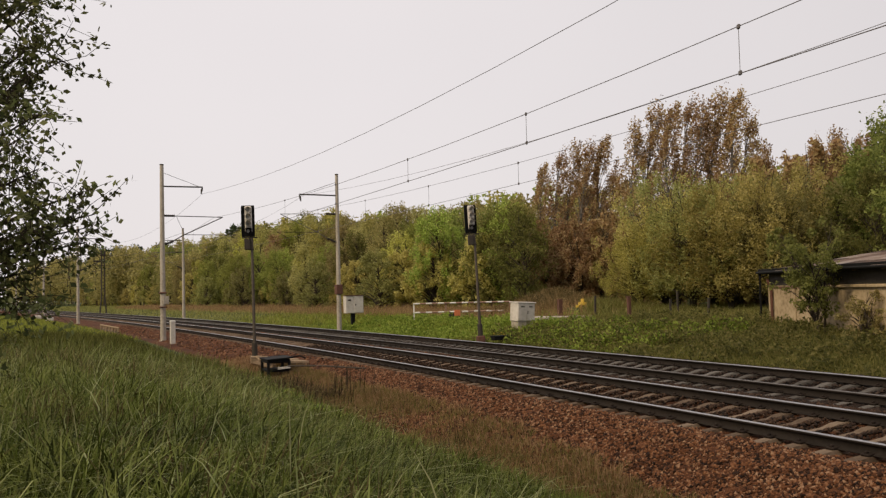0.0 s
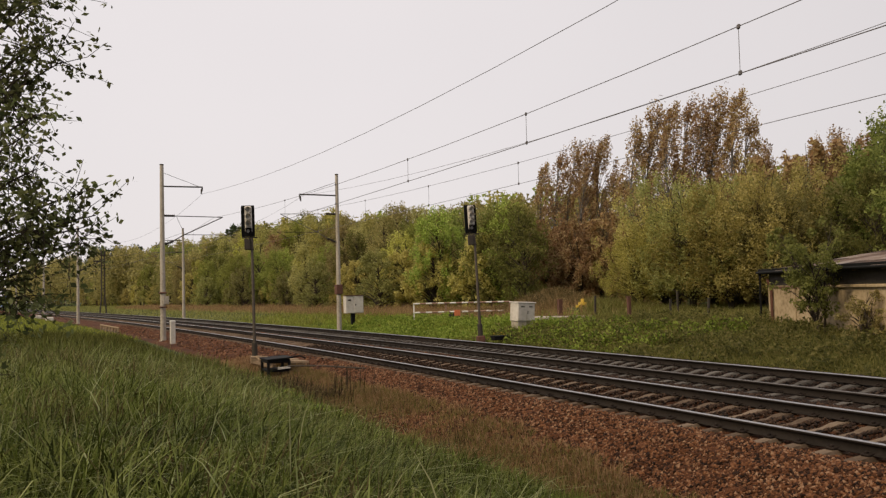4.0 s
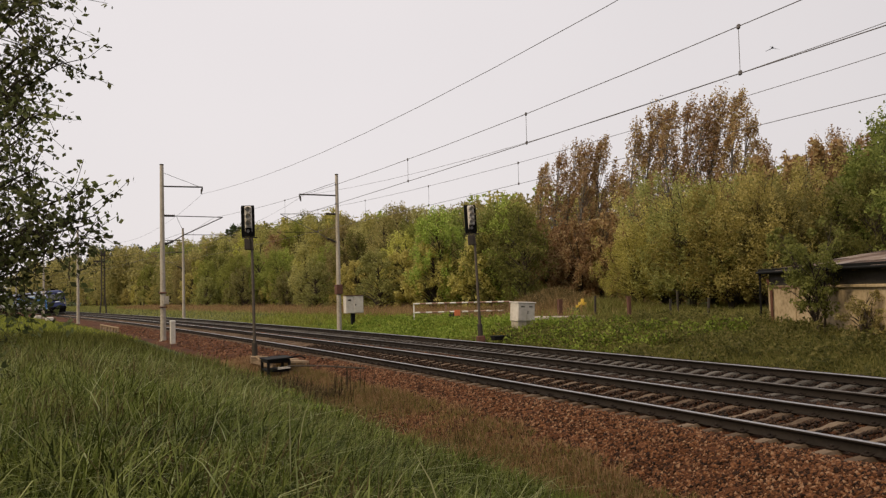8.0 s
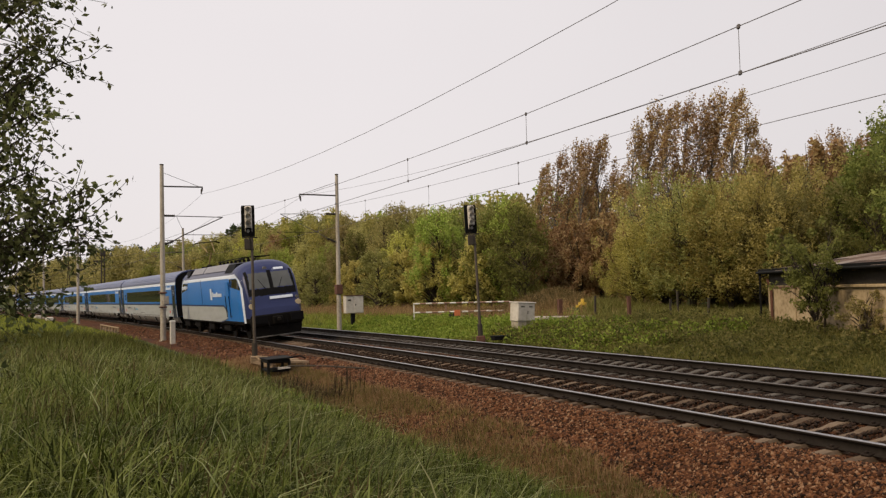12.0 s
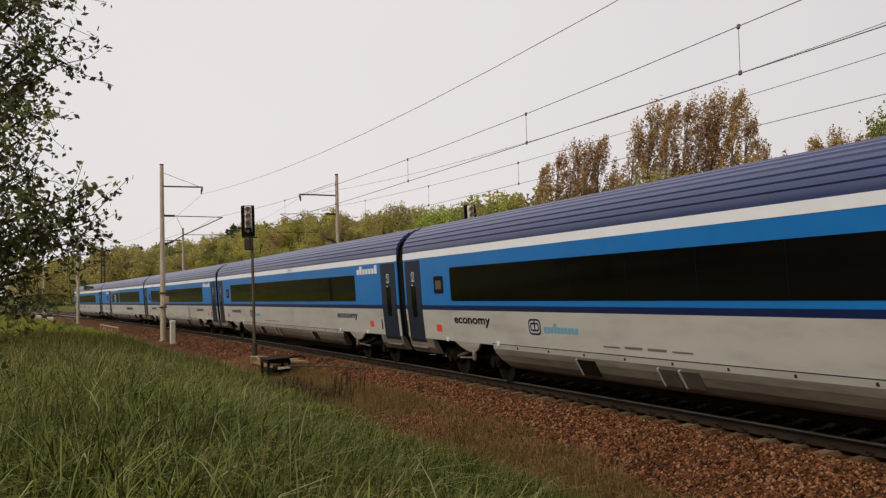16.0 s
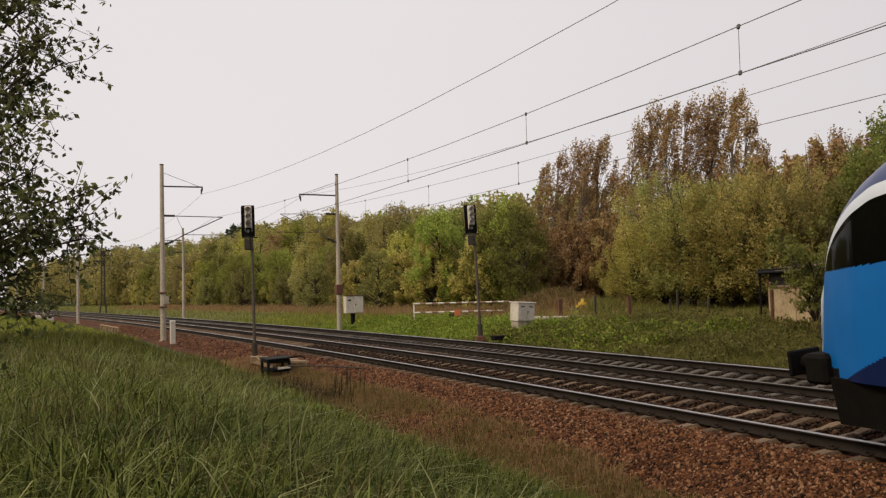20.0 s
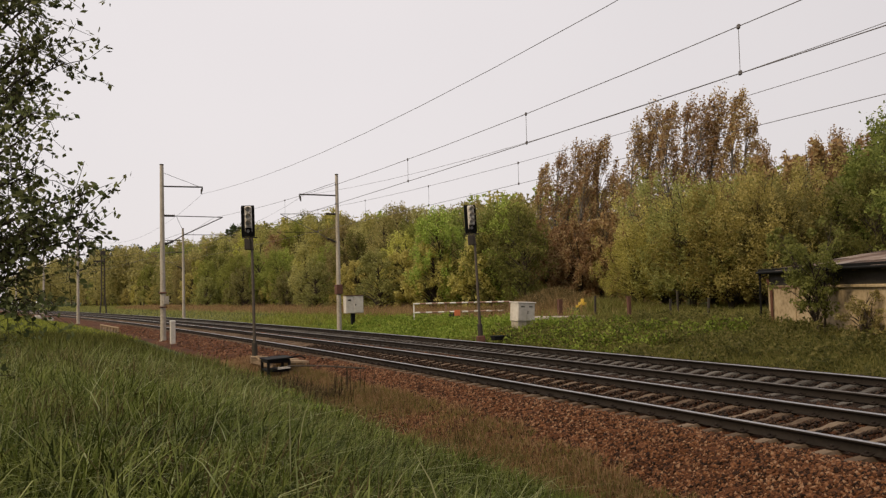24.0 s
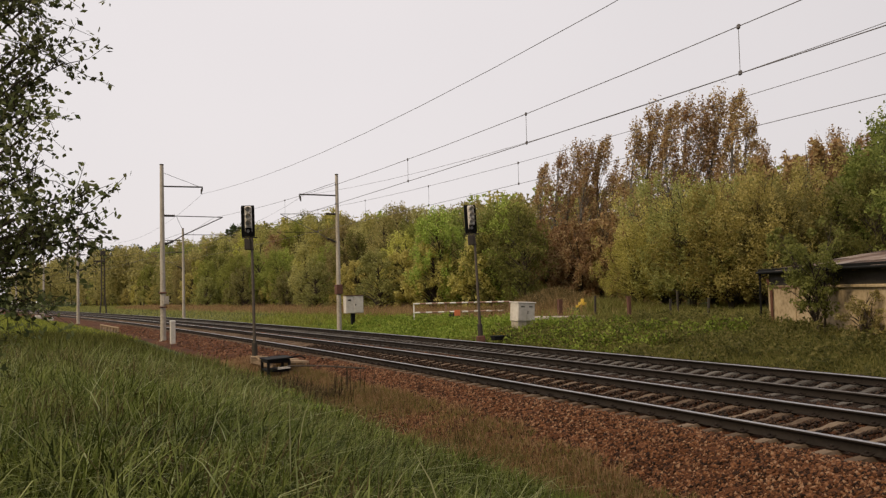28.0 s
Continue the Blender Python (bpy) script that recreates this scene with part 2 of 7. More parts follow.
def tube_arrays(points, radii, n=8):
    """Vertices and quads of a tapered tube along points."""
    p = np.asarray(points, float)
    t = np.gradient(p, axis=0)
    t /= np.linalg.norm(t, axis=1)[:, None] + 1e-9
    ref = np.where(np.abs(t[:, 2:3]) > 0.9, np.array([[1.0, 0, 0]]), np.array([[0, 0, 1.0]]))
    u = np.cross(t, ref)
    u /= np.linalg.norm(u, axis=1)[:, None] + 1e-9
    w = np.cross(t, u)
    a = np.linspace(0, 2 * np.pi, n, endpoint=False)
    r = np.broadcast_to(np.asarray(radii, float), (len(p),))
    v = p[:, None, :] + r[:, None, None] * (np.cos(a)[None, :, None] * u[:, None, :] + np.sin(a)[None, :, None] * w[:, None, :])
    i = np.arange(len(p) - 1)[:, None] * n + np.arange(n)[None, :]
    j = np.arange(len(p) - 1)[:, None] * n + (np.arange(n)[None, :] + 1) % n
    f = np.stack([i, j, j + n, i + n], -1).reshape(-1, 4)
    return v.reshape(-1, 3), f


def tubes(name, runs, n=8, smooth=True):
    """One mesh of several tubes: runs of (points, radii)."""
    vs, fs, k = [], [], 0
    for pts, rad in runs:
        v, f = tube_arrays(pts, rad, n)
        vs.append(v), fs.append(f + k)
        k += len(v)
    return mesh_of(name, np.concatenate(vs), np.concatenate(fs), smooth)


def grid_faces(rows, cols):
    i = np.arange(rows - 1)[:, None] * cols + np.arange(cols - 1)[None, :]
    return np.stack([i, i + 1, i + cols + 1, i + cols], -1).reshape(-1, 4)


def empty(name, at=None):
    ob = new(name)
    ob.empty_display_size = 0.3
    if at is not None:
        ob.matrix_basis = at
    return ob


# ---- the line of the railway: s metres along the near track (growing into the distance), o metres sideways (growing away from the viewer) ----
CANT = math.asin(0.1354 / 1.505)
TRACK_GAP, FAR_RISE = 4.0, 0.05
_s = np.arange(-900.0, 1600.0, 0.5)
_c = np.clip(_s, -480.0, 178.8)
_th = radians(22.605) + np.where(_c > 0, 0.001252 * _c - 3.5e-6 * _c * _c, 0.001252 * _c)
_i0 = int(900 / 0.5)
_x = np.concatenate([[0], np.cumsum(-(np.sin(_th)[1:] + np.sin(_th)[:-1]) * 0.25)])
_y = np.concatenate([[0], np.cumsum((np.cos(_th)[1:] + np.cos(_th)[:-1]) * 0.25)])
_x += 10.859 * math.cos(radians(22.605)) - _x[_i0]
_y += 10.859 * math.sin(radians(22.605)) - _y[_i0]


def along(s, o=0.0, z=0.0):
    """World points of track coordinates, as an array (..., 3)."""
    s, o, z = np.broadcast_arrays(np.asarray(s, float), np.asarray(o, float), np.asarray(z, float))
    th = np.interp(s, _s, _th)
    return np.stack([np.interp(s, _s, _x) + o * np.cos(th), np.interp(s, _s, _y) + o * np.sin(th), z], -1)


def spot(s, o=0.0, z=0.0, turn=0.0):
    """An upright pose in track coordinates: its x points away from the viewer's side, its y along the line."""
    th = float(np.interp(s, _s, _th))
    return Matrix.Translation(along(s, o, z).tolist()) @ Matrix.Rotation(th + radians(turn), 4, "Z")


def canted(s, far=False, turn=0.0):
    """The pose of the canted rail plane at s."""
    return spot(s, TRACK_GAP if far else 0.0, FAR_RISE if far else 0.0) @ Matrix.Rotation(-CANT, 4, "Y") @ Matrix.Rotation(radians(turn), 4, "Z")


def unrolled(x, y):
    """Track coordinates s, o of plan points."""
    x, y = np.atleast_1d(np.asarray(x, float)), np.atleast_1d(np.asarray(y, float))
    keep = (_s > -300) & (_s < 700)
    sx, sy, ss, st = _x[keep][::4], _y[keep][::4], _s[keep][::4], _th[keep][::4]
    s_out, o_out = np.empty(len(x)), np.empty(len(x))
    for a in range(0, len(x), 4000):
        i = ((x[a:a + 4000, None] - sx) ** 2 + (y[a:a + 4000, None] - sy) ** 2).argmin(1)
        dx, dy = x[a:a + 4000] - sx[i], y[a:a + 4000] - sy[i]
        o_out[a:a + 4000] = dx * np.cos(st[i]) + dy * np.sin(st[i])
        s_out[a:a + 4000] = ss[i] - dx * np.sin(st[i]) + dy * np.cos(st[i])
    return s_out, o_out


def waves(x, y, scale, seed=0.0):
    """Gentle unevenness between -1 and 1."""
    return (np.sin(x * scale + 1.3 + seed) * np.cos(y * scale * 1.17 - 0.4 + seed * 2) + 0.6 * np.sin(x * scale * 2.3 + y * scale * 1.9 + seed) + 0.4 * np.cos(y * scale * 4.1 - x * scale * 3.3 + seed)) / 2.0


def ditch(s):
    return np.interp(s, [0, 20, 32, 60, 120], [1.10, 1.05, 0.72, 0.45, 0.40])


def ballast_top(s, o):
    """Height of the ballast surface, shoulders and slopes included."""
    d = ditch(s)
    near = np.interp(o, [-1.85, -1.5, -1.2, -0.98, -0.72, -0.6, 0.6, 0.72, 1.1, 1.5, 1.9], [-0.40, -0.305, -0.290, -0.325, -0.310, -0.295, -0.195, -0.15, -0.09, -0.075, -0.09])
    low = -0.40 + (o + 1.85) / 2.1 * (d - 0.40 + 0.08)
    far = np.interp(o, [2.3, 2.5, 3.28, 3.4, 4.6, 4.72, 5.5, 6.0, 7.4], [-0.24, -0.285, -0.22, -0.235, -0.128, -0.10, -0.03, -0.04, -0.75])
    z = np.where(o < -1.85, low, np.where(o < 1.95, near, far))
    mid = (o > 1.9) & (o < 2.3)
    return np.where(mid, -0.10 + (o - 1.9) / 0.4 * -0.14, z)


def ground_z(s, o):
    """Height of the ground sheet (under the ballast it runs flat below it)."""
    s, o = np.asarray(s, float), np.asarray(o, float)
    d = ditch(s)
    bank = np.interp(s, [-40, 10, 30, 60, 120, 300], [0.45, 0.45, 0.30, 0.0, -0.15, -0.2])
    t = np.clip((-4.3 - o) / 6.0, 0, 1)
    t = t * t * (3 - 2 * t)
    near = -d + (bank + d) * t
    right = np.interp(o, [6.2, 8.2, 10.5, 15, 25, 60, 200], [-0.62, -0.42, -0.08, 0.22, 0.40, 0.55, 1.5])
    under = np.interp(o, [-4.2, -2.5, 6.0, 6.6], [0.0, -0.25, -0.25, 0.0])
    z = np.where(o < -4.2, near, np.where(o > 6.2, right, -d * 0 + np.interp(o, [-4.2, 6.2], [0, 1]) * (-0.62) + (1 - np.interp(o, [-4.2, 6.2], [0, 1])) * (-d) + under - 0.12 * ((o > -3.9) & (o < 6.0))))
    p = along(s, o)
    rough = 0.05 * waves(p[..., 0], p[..., 1], 0.8) + 0.10 * waves(p[..., 0], p[..., 1], 0.13, 2.0) * np.clip((np.abs(o) - 9) / 10, 0, 1)
    mound = 0.85 * np.exp(-(((s - 47.5) / 4.5) ** 2 + ((o - 20.5) / 3.5) ** 2))
    return z + mound + rough * ((o < -4.6) | (o > 6.8))


# ---- ground sheet ----
def spread(parts):
    return np.unique(np.concatenate([np.arange(a, b, st) for a, b, st in parts]))


gs = spread([(-890, -60, 40), (-60, 0, 6), (0, 80, 0.7), (80, 220, 3), (220, 420, 14), (420, 1590, 90)])
go = spread([(-520, -60, 60), (-60, -16, 5), (-16, 13, 0.45), (13, 45, 1.6), (45, 150, 8), (150, 1200, 90), (1200, 4200, 500)])
GS, GO = np.meshgrid(gs, go, indexing="ij")
GP = along(GS, GO)
GP[..., 2] = ground_z(GS, GO)
ground = tagged(part("ground", mesh_of("ground", GP.reshape(-1, 3), grid_faces(len(gs), len(go))[:, ::-1], True), M_SOIL, None), "uneven grassy meadow soil along the railway", "ground", kind="structure")

# ---- ballast bed ----
bs = spread([(-480, -20, 20), (-20, 0, 2), (0, 45, 0.25), (45, 120, 1.0), (120, 460, 8)])
bo = np.concatenate([np.linspace(-4.1, 7.4, 94)])
BS, BO = np.meshgrid(bs, bo, indexing="ij")
BP = along(BS, BO)
rng = np.random.default_rng(3)
BP[..., 2] = ballast_top(BS, BO) + rng.uniform(-0.020, 0.020, BS.shape) * (np.abs(BS) < 130)
ballast = tagged(part("ballast", mesh_of("ballast", BP.reshape(-1, 3), grid_faces(len(bs), len(bo))[:, ::-1], True), M_BALLAST, None), "rust-brown crushed stone ballast bed under both tracks", "ballast", kind="structure")
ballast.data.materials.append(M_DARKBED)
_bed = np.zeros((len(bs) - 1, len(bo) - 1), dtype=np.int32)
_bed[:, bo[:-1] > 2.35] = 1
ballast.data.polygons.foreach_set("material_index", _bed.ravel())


# ---- rails ----
RAIL_PROFILE = [(-0.075, -0.172), (0.075, -0.172), (0.072, -0.158), (0.012, -0.140), (0.009, -0.050), (0.036, -0.036), (0.036, -0.010), (-0.036, -0.010), (-0.036, -0.036), (-0.009, -0.050), (-0.012, -0.140), (-0.072, -0.158)]
HEAD_PROFILE = [(-0.0365, -0.012), (0.0365, -0.012), (0.034, -0.003), (0.024, 0.0), (-0.024, 0.0), (-0.034, -0.003)]


def swept(name, profile, o_rail, far, s_list, smooth=False):
    rows = []
    for s in s_list:
        m = canted(s, far)
        rows.append([m @ Vector((o_rail + a, 0, b)) for a, b in profile])
    v = np.array([[list(p) for p in r] for r in rows])
    n, k = v.shape[:2]
    i = np.arange(n - 1)[:, None] * k + np.arange(k)[None, :]
    j = np.arange(n - 1)[:, None] * k + (np.arange(k)[None, :] + 1) % k
    return mesh_of(name, v.reshape(-1, 3), np.stack([i, j, j + k, i + k], -1).reshape(-1, 4), smooth)


rail_s = spread([(-470, 0, 10), (0, 120, 1.5), (120, 440, 5)])
near_track = tagged(empty("railway_track_near"), "near railway track with rusty rails on concrete sleepers", "track", kind="structure")
far_track = tagged(empty("railway_track_far"), "far railway track with rusty rails on concrete sleepers", "track", kind="structure")
for trk, far in ((near_track, False), (far_track, True)):
    for o in (-0.7525, 0.7525):
        r = part("rail", swept("rail", RAIL_PROFILE, o, far, rail_s), M_RAIL, trk, "rust-brown steel rail")
        part("rail_head", swept("rail_head", HEAD_PROFILE, o, far, rail_s), M_DULLTOP if far and o < 0 else M_RAILTOP, r, "worn running surface")


def sleeper_mesh():
    bm = bmesh.new()
    xs = [(-1.3, 0.11, -0.225), (-1.27, 0.10, -0.18), (-0.95, 0.092, -0.172), (-0.45, 0.085, -0.172), (-0.25, 0.075, -0.205), (0.25, 0.075, -0.205), (0.45, 0.085, -0.172), (0.95, 0.092, -0.172), (1.27, 0.10, -0.18), (1.3, 0.11, -0.225)]
    rings = [[bm.verts.new(p) for p in ((x, -0.145, -0.38), (x, -w, z), (x, w, z), (x, 0.145, -0.38))] for x, w, z in xs]
    for a, b in zip(rings, rings[1:]):
        for i in range(3):
            bm.faces.new((a[i], b[i], b[i + 1], a[i + 1]))
    bm.faces.new(rings[0]), bm.faces.new(reversed(rings[-1]))
    bmesh.ops.recalc_face_normals(bm, faces=bm.faces)
    me = bpy.data.meshes.new("sleeper")
    bm.to_mesh(me)
    bm.free()
    me.materials.append(M_SLEEPER)
    return me


# first sleeper and spacing along each track
NEAR_SLEEPERS, FAR_SLEEPERS = (4.47, 0.605), (8.556, 0.597)
SLEEPER, SLEEPER_FAR = sleeper_mesh(), sleeper_mesh()
SLEEPER_FAR.materials[0] = M_OLDSLEEPER
CLIP = box((0.30, 0.15, 0.035), (0, 0, -0.152), 0.012)
box((0.06, 0.05, 0.05), (0.105, 0.0, -0.125), 0.012, bm=CLIP)
box((0.06, 0.05, 0.05), (-0.105, 0.0, -0.125), 0.012, bm=CLIP)
CLIP_ME = bpy.data.meshes.new("rail_fastening")
CLIP.to_mesh(CLIP_ME)
CLIP_V = np.array([list(v.co) for v in CLIP_ME.vertices])
CLIP_F = [list(p.vertices) for p in CLIP_ME.polygons]
SL_V = np.array([list(v.co) for v in SLEEPER.vertices])
SL_F = np.array([list(p.vertices) for p in SLEEPER.polygons if len(p.vertices) == 4])


def stamped(name, v, f, poses):
    """One mesh of the same small shape at many poses."""
    mats = np.array([[list(r) for r in m] for m in poses])
    out = np.einsum("nij,vj->nvi", mats[:, :3, :3], v) + mats[:, None, :3, 3]
    if isinstance(f, np.ndarray):
        faces = (f[None] + np.arange(len(poses))[:, None, None] * len(v)).reshape(-1, f.shape[1])
    else:
        faces = [[i + k * len(v) for i in q] for k in range(len(poses)) for q in f]
    return mesh_of(name, out.reshape(-1, 3), faces)


def sleepers():
    jig = random.Random(5)
    for trk, far, start, step in ((near_track, False, *NEAR_SLEEPERS), (far_track, True, *FAR_SLEEPERS)):
        for k in range(300):
            sl = new("sleeper", SLEEPER_FAR if far else SLEEPER)
            sl.parent = trk
            sl.matrix_basis = canted(start + step * k, far) @ pose(jig.uniform(-0.012, 0.012), jig.uniform(-0.02, 0.02), jig.uniform(-0.006, 0.0), 0, 0, jig.uniform(-0.6, 0.6))
        rest = [canted(start - step * k, far) for k in range(1, 100)] + [canted(start + step * (300 + k), far) for k in range(300)]
        tagged(part("far_sleepers", stamped("far_sleepers", SL_V, SL_F, rest), M_OLDSLEEPER if far else M_SLEEPER, trk), kind="stuff")
        seats = [canted(start + step * k, far) @ pose(o, 0, 0) for k in range(-6, 120) for o in (-0.7525, 0.7525)]
        tagged(part("rail_fastenings", stamped("rail_fastenings", CLIP_V, CLIP_F, seats), M_FASTEN, trk), kind="stuff")


# ---- overhead line: masts, arms and wires ----
def mast(s, side, top, base_z, lower=True, r0=0.18, r1=0.115):
    """A round concrete mast; side is +1 where its arms reach away from the viewer, -1 towards him."""
    o = -3.2 if side > 0 else 7.2
    ob = empty("catenary_mast", spot(s, o, base_z))
    h = top - base_z
    zs = np.linspace(-0.5, h, 9)
    part("pole", tubes("pole", [([(0, 0, z) for z in zs], np.linspace(r0, r1, 9))], 18), M_CONCRETE, ob, "pale weathered concrete pole")
    part("cap", disc(r1 * 1.12, 0.06, (0, 0, h + 0.02), "z", 16), M_STEEL, ob)
    part("foundation", box((0.46, 0.46, 0.7), (0, 0, -0.42), 0.03), M_CONCRETE, ob)
    zf = top - base_z - 1.34 if lower else h - 1.3
    tip = side * 2.5
    arm = part("upper_arm", tubes("upper_arm", [([(side * 0.1, 0, zf), (tip, 0, zf + 0.02)], 0.045)], 8), M_STEEL, ob, "grey steel feeder arm")
    part("arm_brace", tubes("arm_brace", [([(side * 0.08, 0, zf + 0.85), (tip * 0.9, 0, zf + 0.06)], 0.014)], 5), M_STEEL, arm)
    part("feeder_insulator", tubes("feeder_insulator", [([(tip, 0, zf), (tip - side * 0.05, 0, zf - 0.15), (tip - side * 0.1, 0, zf - 0.42)], [0.03, 0.07, 0.035])], 8), M_STEEL, arm)
    zt, zl = 7.25 - base_z, 5.45 - base_z
    reach = side * 3.75
    tie = part("top_tie", tubes("top_tie", [([(side * 0.1, 0, zt), (reach, 0, zt - 0.05)], 0.028 if side > 0 else 0.020)], 6), M_STEEL if side > 0 else M_WIRE, ob)
    part("tie_insulator", tubes("tie_insulator", [([(side * (0.15 + 0.06 * i), 0, zt) for i in range(11)], [0.05 if i % 2 else 0.085 for i in range(11)])], 8), M_STEEL, tie)
    strut = part("cantilever_strut", tubes("cantilever_strut", [([(side * 0.1, 0, zl), (side * 0.6, 0, zl + 0.18), (side * 1.2, 0, zl + 0.55), (reach, 0, zt - 0.05)], 0.034 if side > 0 else 0.022)], 6), M_STEEL if side > 0 else M_WIRE, ob)
    part("strut_insulator", tubes("strut_insulator", [([(side * (0.18 + 0.05 * i), 0, zl + 0.02 + 0.02 * i) for i in range(11)], [0.05 if i % 2 else 0.09 for i in range(11)])], 8), M_STEEL, strut)
    reg = part("registration_tube", tubes("registration_tube", [([(side * 1.3, 0, zl + 0.62), (side * 4.0, 0, zl + 0.62)], 0.022)], 6), M_STEEL, ob)
    part("steady_arm", tubes("steady_arm", [([(side * 4.0, 0, zl + 0.62), (side * 3.3, 0, 5.72 - base_z)], 0.014)], 5), M_STEEL, reg)
    part("hanger", tubes("hanger", [([(side * 0.85, 0, zt), (side * 1.35, 0, zl + 0.64)], 0.012)], 5), M_STEEL, ob)
    return ob


def collar(ob, z, w, h, material, name):
    return part(name, box((w, w, h), (0, 0, z), 0.03), material, ob)


m1 = tagged(mast(59.2, 1, 10.42, -0.40), "tall pale concrete catenary mast with steel cantilever and cable box", "mast", "catenary masts")
part("cable_box", box((0.34, 0.30, 0.5), (0.16, -0.1, 2.40), 0.02), M_CONCRETE, m1, "small rusty box strapped to the pole")
collar(m1, 2.86, 0.44, 0.10, M_RUST, "strap")
collar(m1, 1.98, 0.44, 0.08, M_RUST, "strap")
m2 = tagged(mast(56.2, -1, 9.78, -0.30, r0=0.16, r1=0.1), "concrete catenary mast with a rust-brown band beside the far track", "mast", "catenary masts")
collar(m2, 2.72, 0.42, 0.62, M_RUST, "rust_band")
for s_m, side, top, bz in ((110.9, 1, 10.4, -0.35), (105.2, -1, 9.9, -0.05), (152.0, 1, 10.2, -0.35), (207.0, 1, 10.2, -0.35)):
    tagged(mast(s_m, side, top, bz), "distant pale concrete catenary mast beside the curving track", "mast", "catenary masts")


def lattice_mast(s, o, h, z0):
    ob = tagged(empty("lattice_mast", spot(s, o, z0)), "dark steel lattice mast standing astride in the grass", "mast", "catenary masts")
    for a in (-1, 1):
        for b in (-1, 1):
            part("leg", tubes("leg", [([(0.55 * a, 0.4 * b, -0.3), (0.28 * a, 0.22 * b, 2.4), (0.22 * a, 0.18 * b, h)], 0.085)], 5), M_STEEL, ob)
    runs = []
    for k in range(14):
        z = 2.2 + k * (h - 2.2) / 14
        runs.append(([(-0.28, -0.2, z), (0.28, -0.2, z + 0.5)], 0.025))
        runs.append(([(0.28, 0.2, z), (-0.28, 0.2, z + 0.5)], 0.025))
    part("bracing", tubes("bracing", runs, 4), M_STEEL, ob)
    part("head_frame", box((1.9, 0.3, 0.25), (-0.6, 0, h - 1.2), 0.02), M_STEEL, ob)
    part("top_box", box((0.8, 0.6, 0.9), (0, 0, h + 0.1), 0.05), M_STEEL, ob)
    return ob


lattice_mast(164.5, 7.2, 9.9, 0.0)


def hung(s_knots, z_support, sag, o, n=14):
    """Points of a wire that sags between its supports."""
    pts = []
    for a, b in zip(s_knots, s_knots[1:]):
        for i in range(n):
            t = i / n
            pts.append(along(a + (b - a) * t, o, z_support - 4 * sag * t * (1 - t)).tolist())
    pts.append(along(s_knots[-1], o, z_support).tolist())
    return pts


def overhead(name, label, knots, o, feeder_o, feeder_z, feeder_sag, drops):
    line = tagged(empty(name), label, "overhead wires")
    part("contact_wire", tubes("contact_wire", [(hung(knots, 5.72, 0.0, o), 0.009 if o < 1 else 0.008)], 6), M_WIRE, line, "straight dark contact wire")
    part("messenger_wire", tubes("messenger_wire", [(hung(knots, 7.18, 0.75, o), 0.008 if o < 1 else 0.007)], 6), M_WIRE, line, "sagging dark messenger wire")
    part("feeder_cable", tubes("feeder_cable", [(hung(knots, feeder_z, feeder_sag, feeder_o), 0.0075)], 6), M_WIRE, line, "sagging feeder cable")
    for s in drops:
        k = max(a for a in knots if a <= s)
        b = min(a for a in knots if a > s)
        t = (s - k) / (b - k)
        z = 7.18 - 3.0 * t * (1 - t)
        d = part("dropper", tubes("dropper", [([along(s, o, 5.72).tolist(), along(s, o, z).tolist()], 0.006)], 5), M_WIRE, line)
        part("clamp", box((0.05, 0.08, 0.08), along(s, o, z).tolist(), 0.01), M_WIRE, d)
        part("clamp", box((0.05, 0.08, 0.08), along(s, o, 5.73).tolist(), 0.01), M_WIRE, d)


overhead("near_overhead_line", "contact, messenger and feeder wires above the near track", [-70.0, -9.0, 59.2, 110.9, 152.0, 207.0, 262.0], 0.0, -0.7, 8.68, 1.08, [4.7, 12.38, 19.95, 27.8, 35.4, 43.0, 50.6, 66, 74, 82, 90, 98])
overhead("far_overhead_line", "contact, messenger and feeder wires above the far track", [-70.0, -9.0, 56.2, 105.2, 152.0, 207.0, 262.0], 4.0, 5.0, 8.4, 1.06, [12.4, 20.0, 27.6, 35.2, 42.8, 50.4, 64, 72, 80, 88])


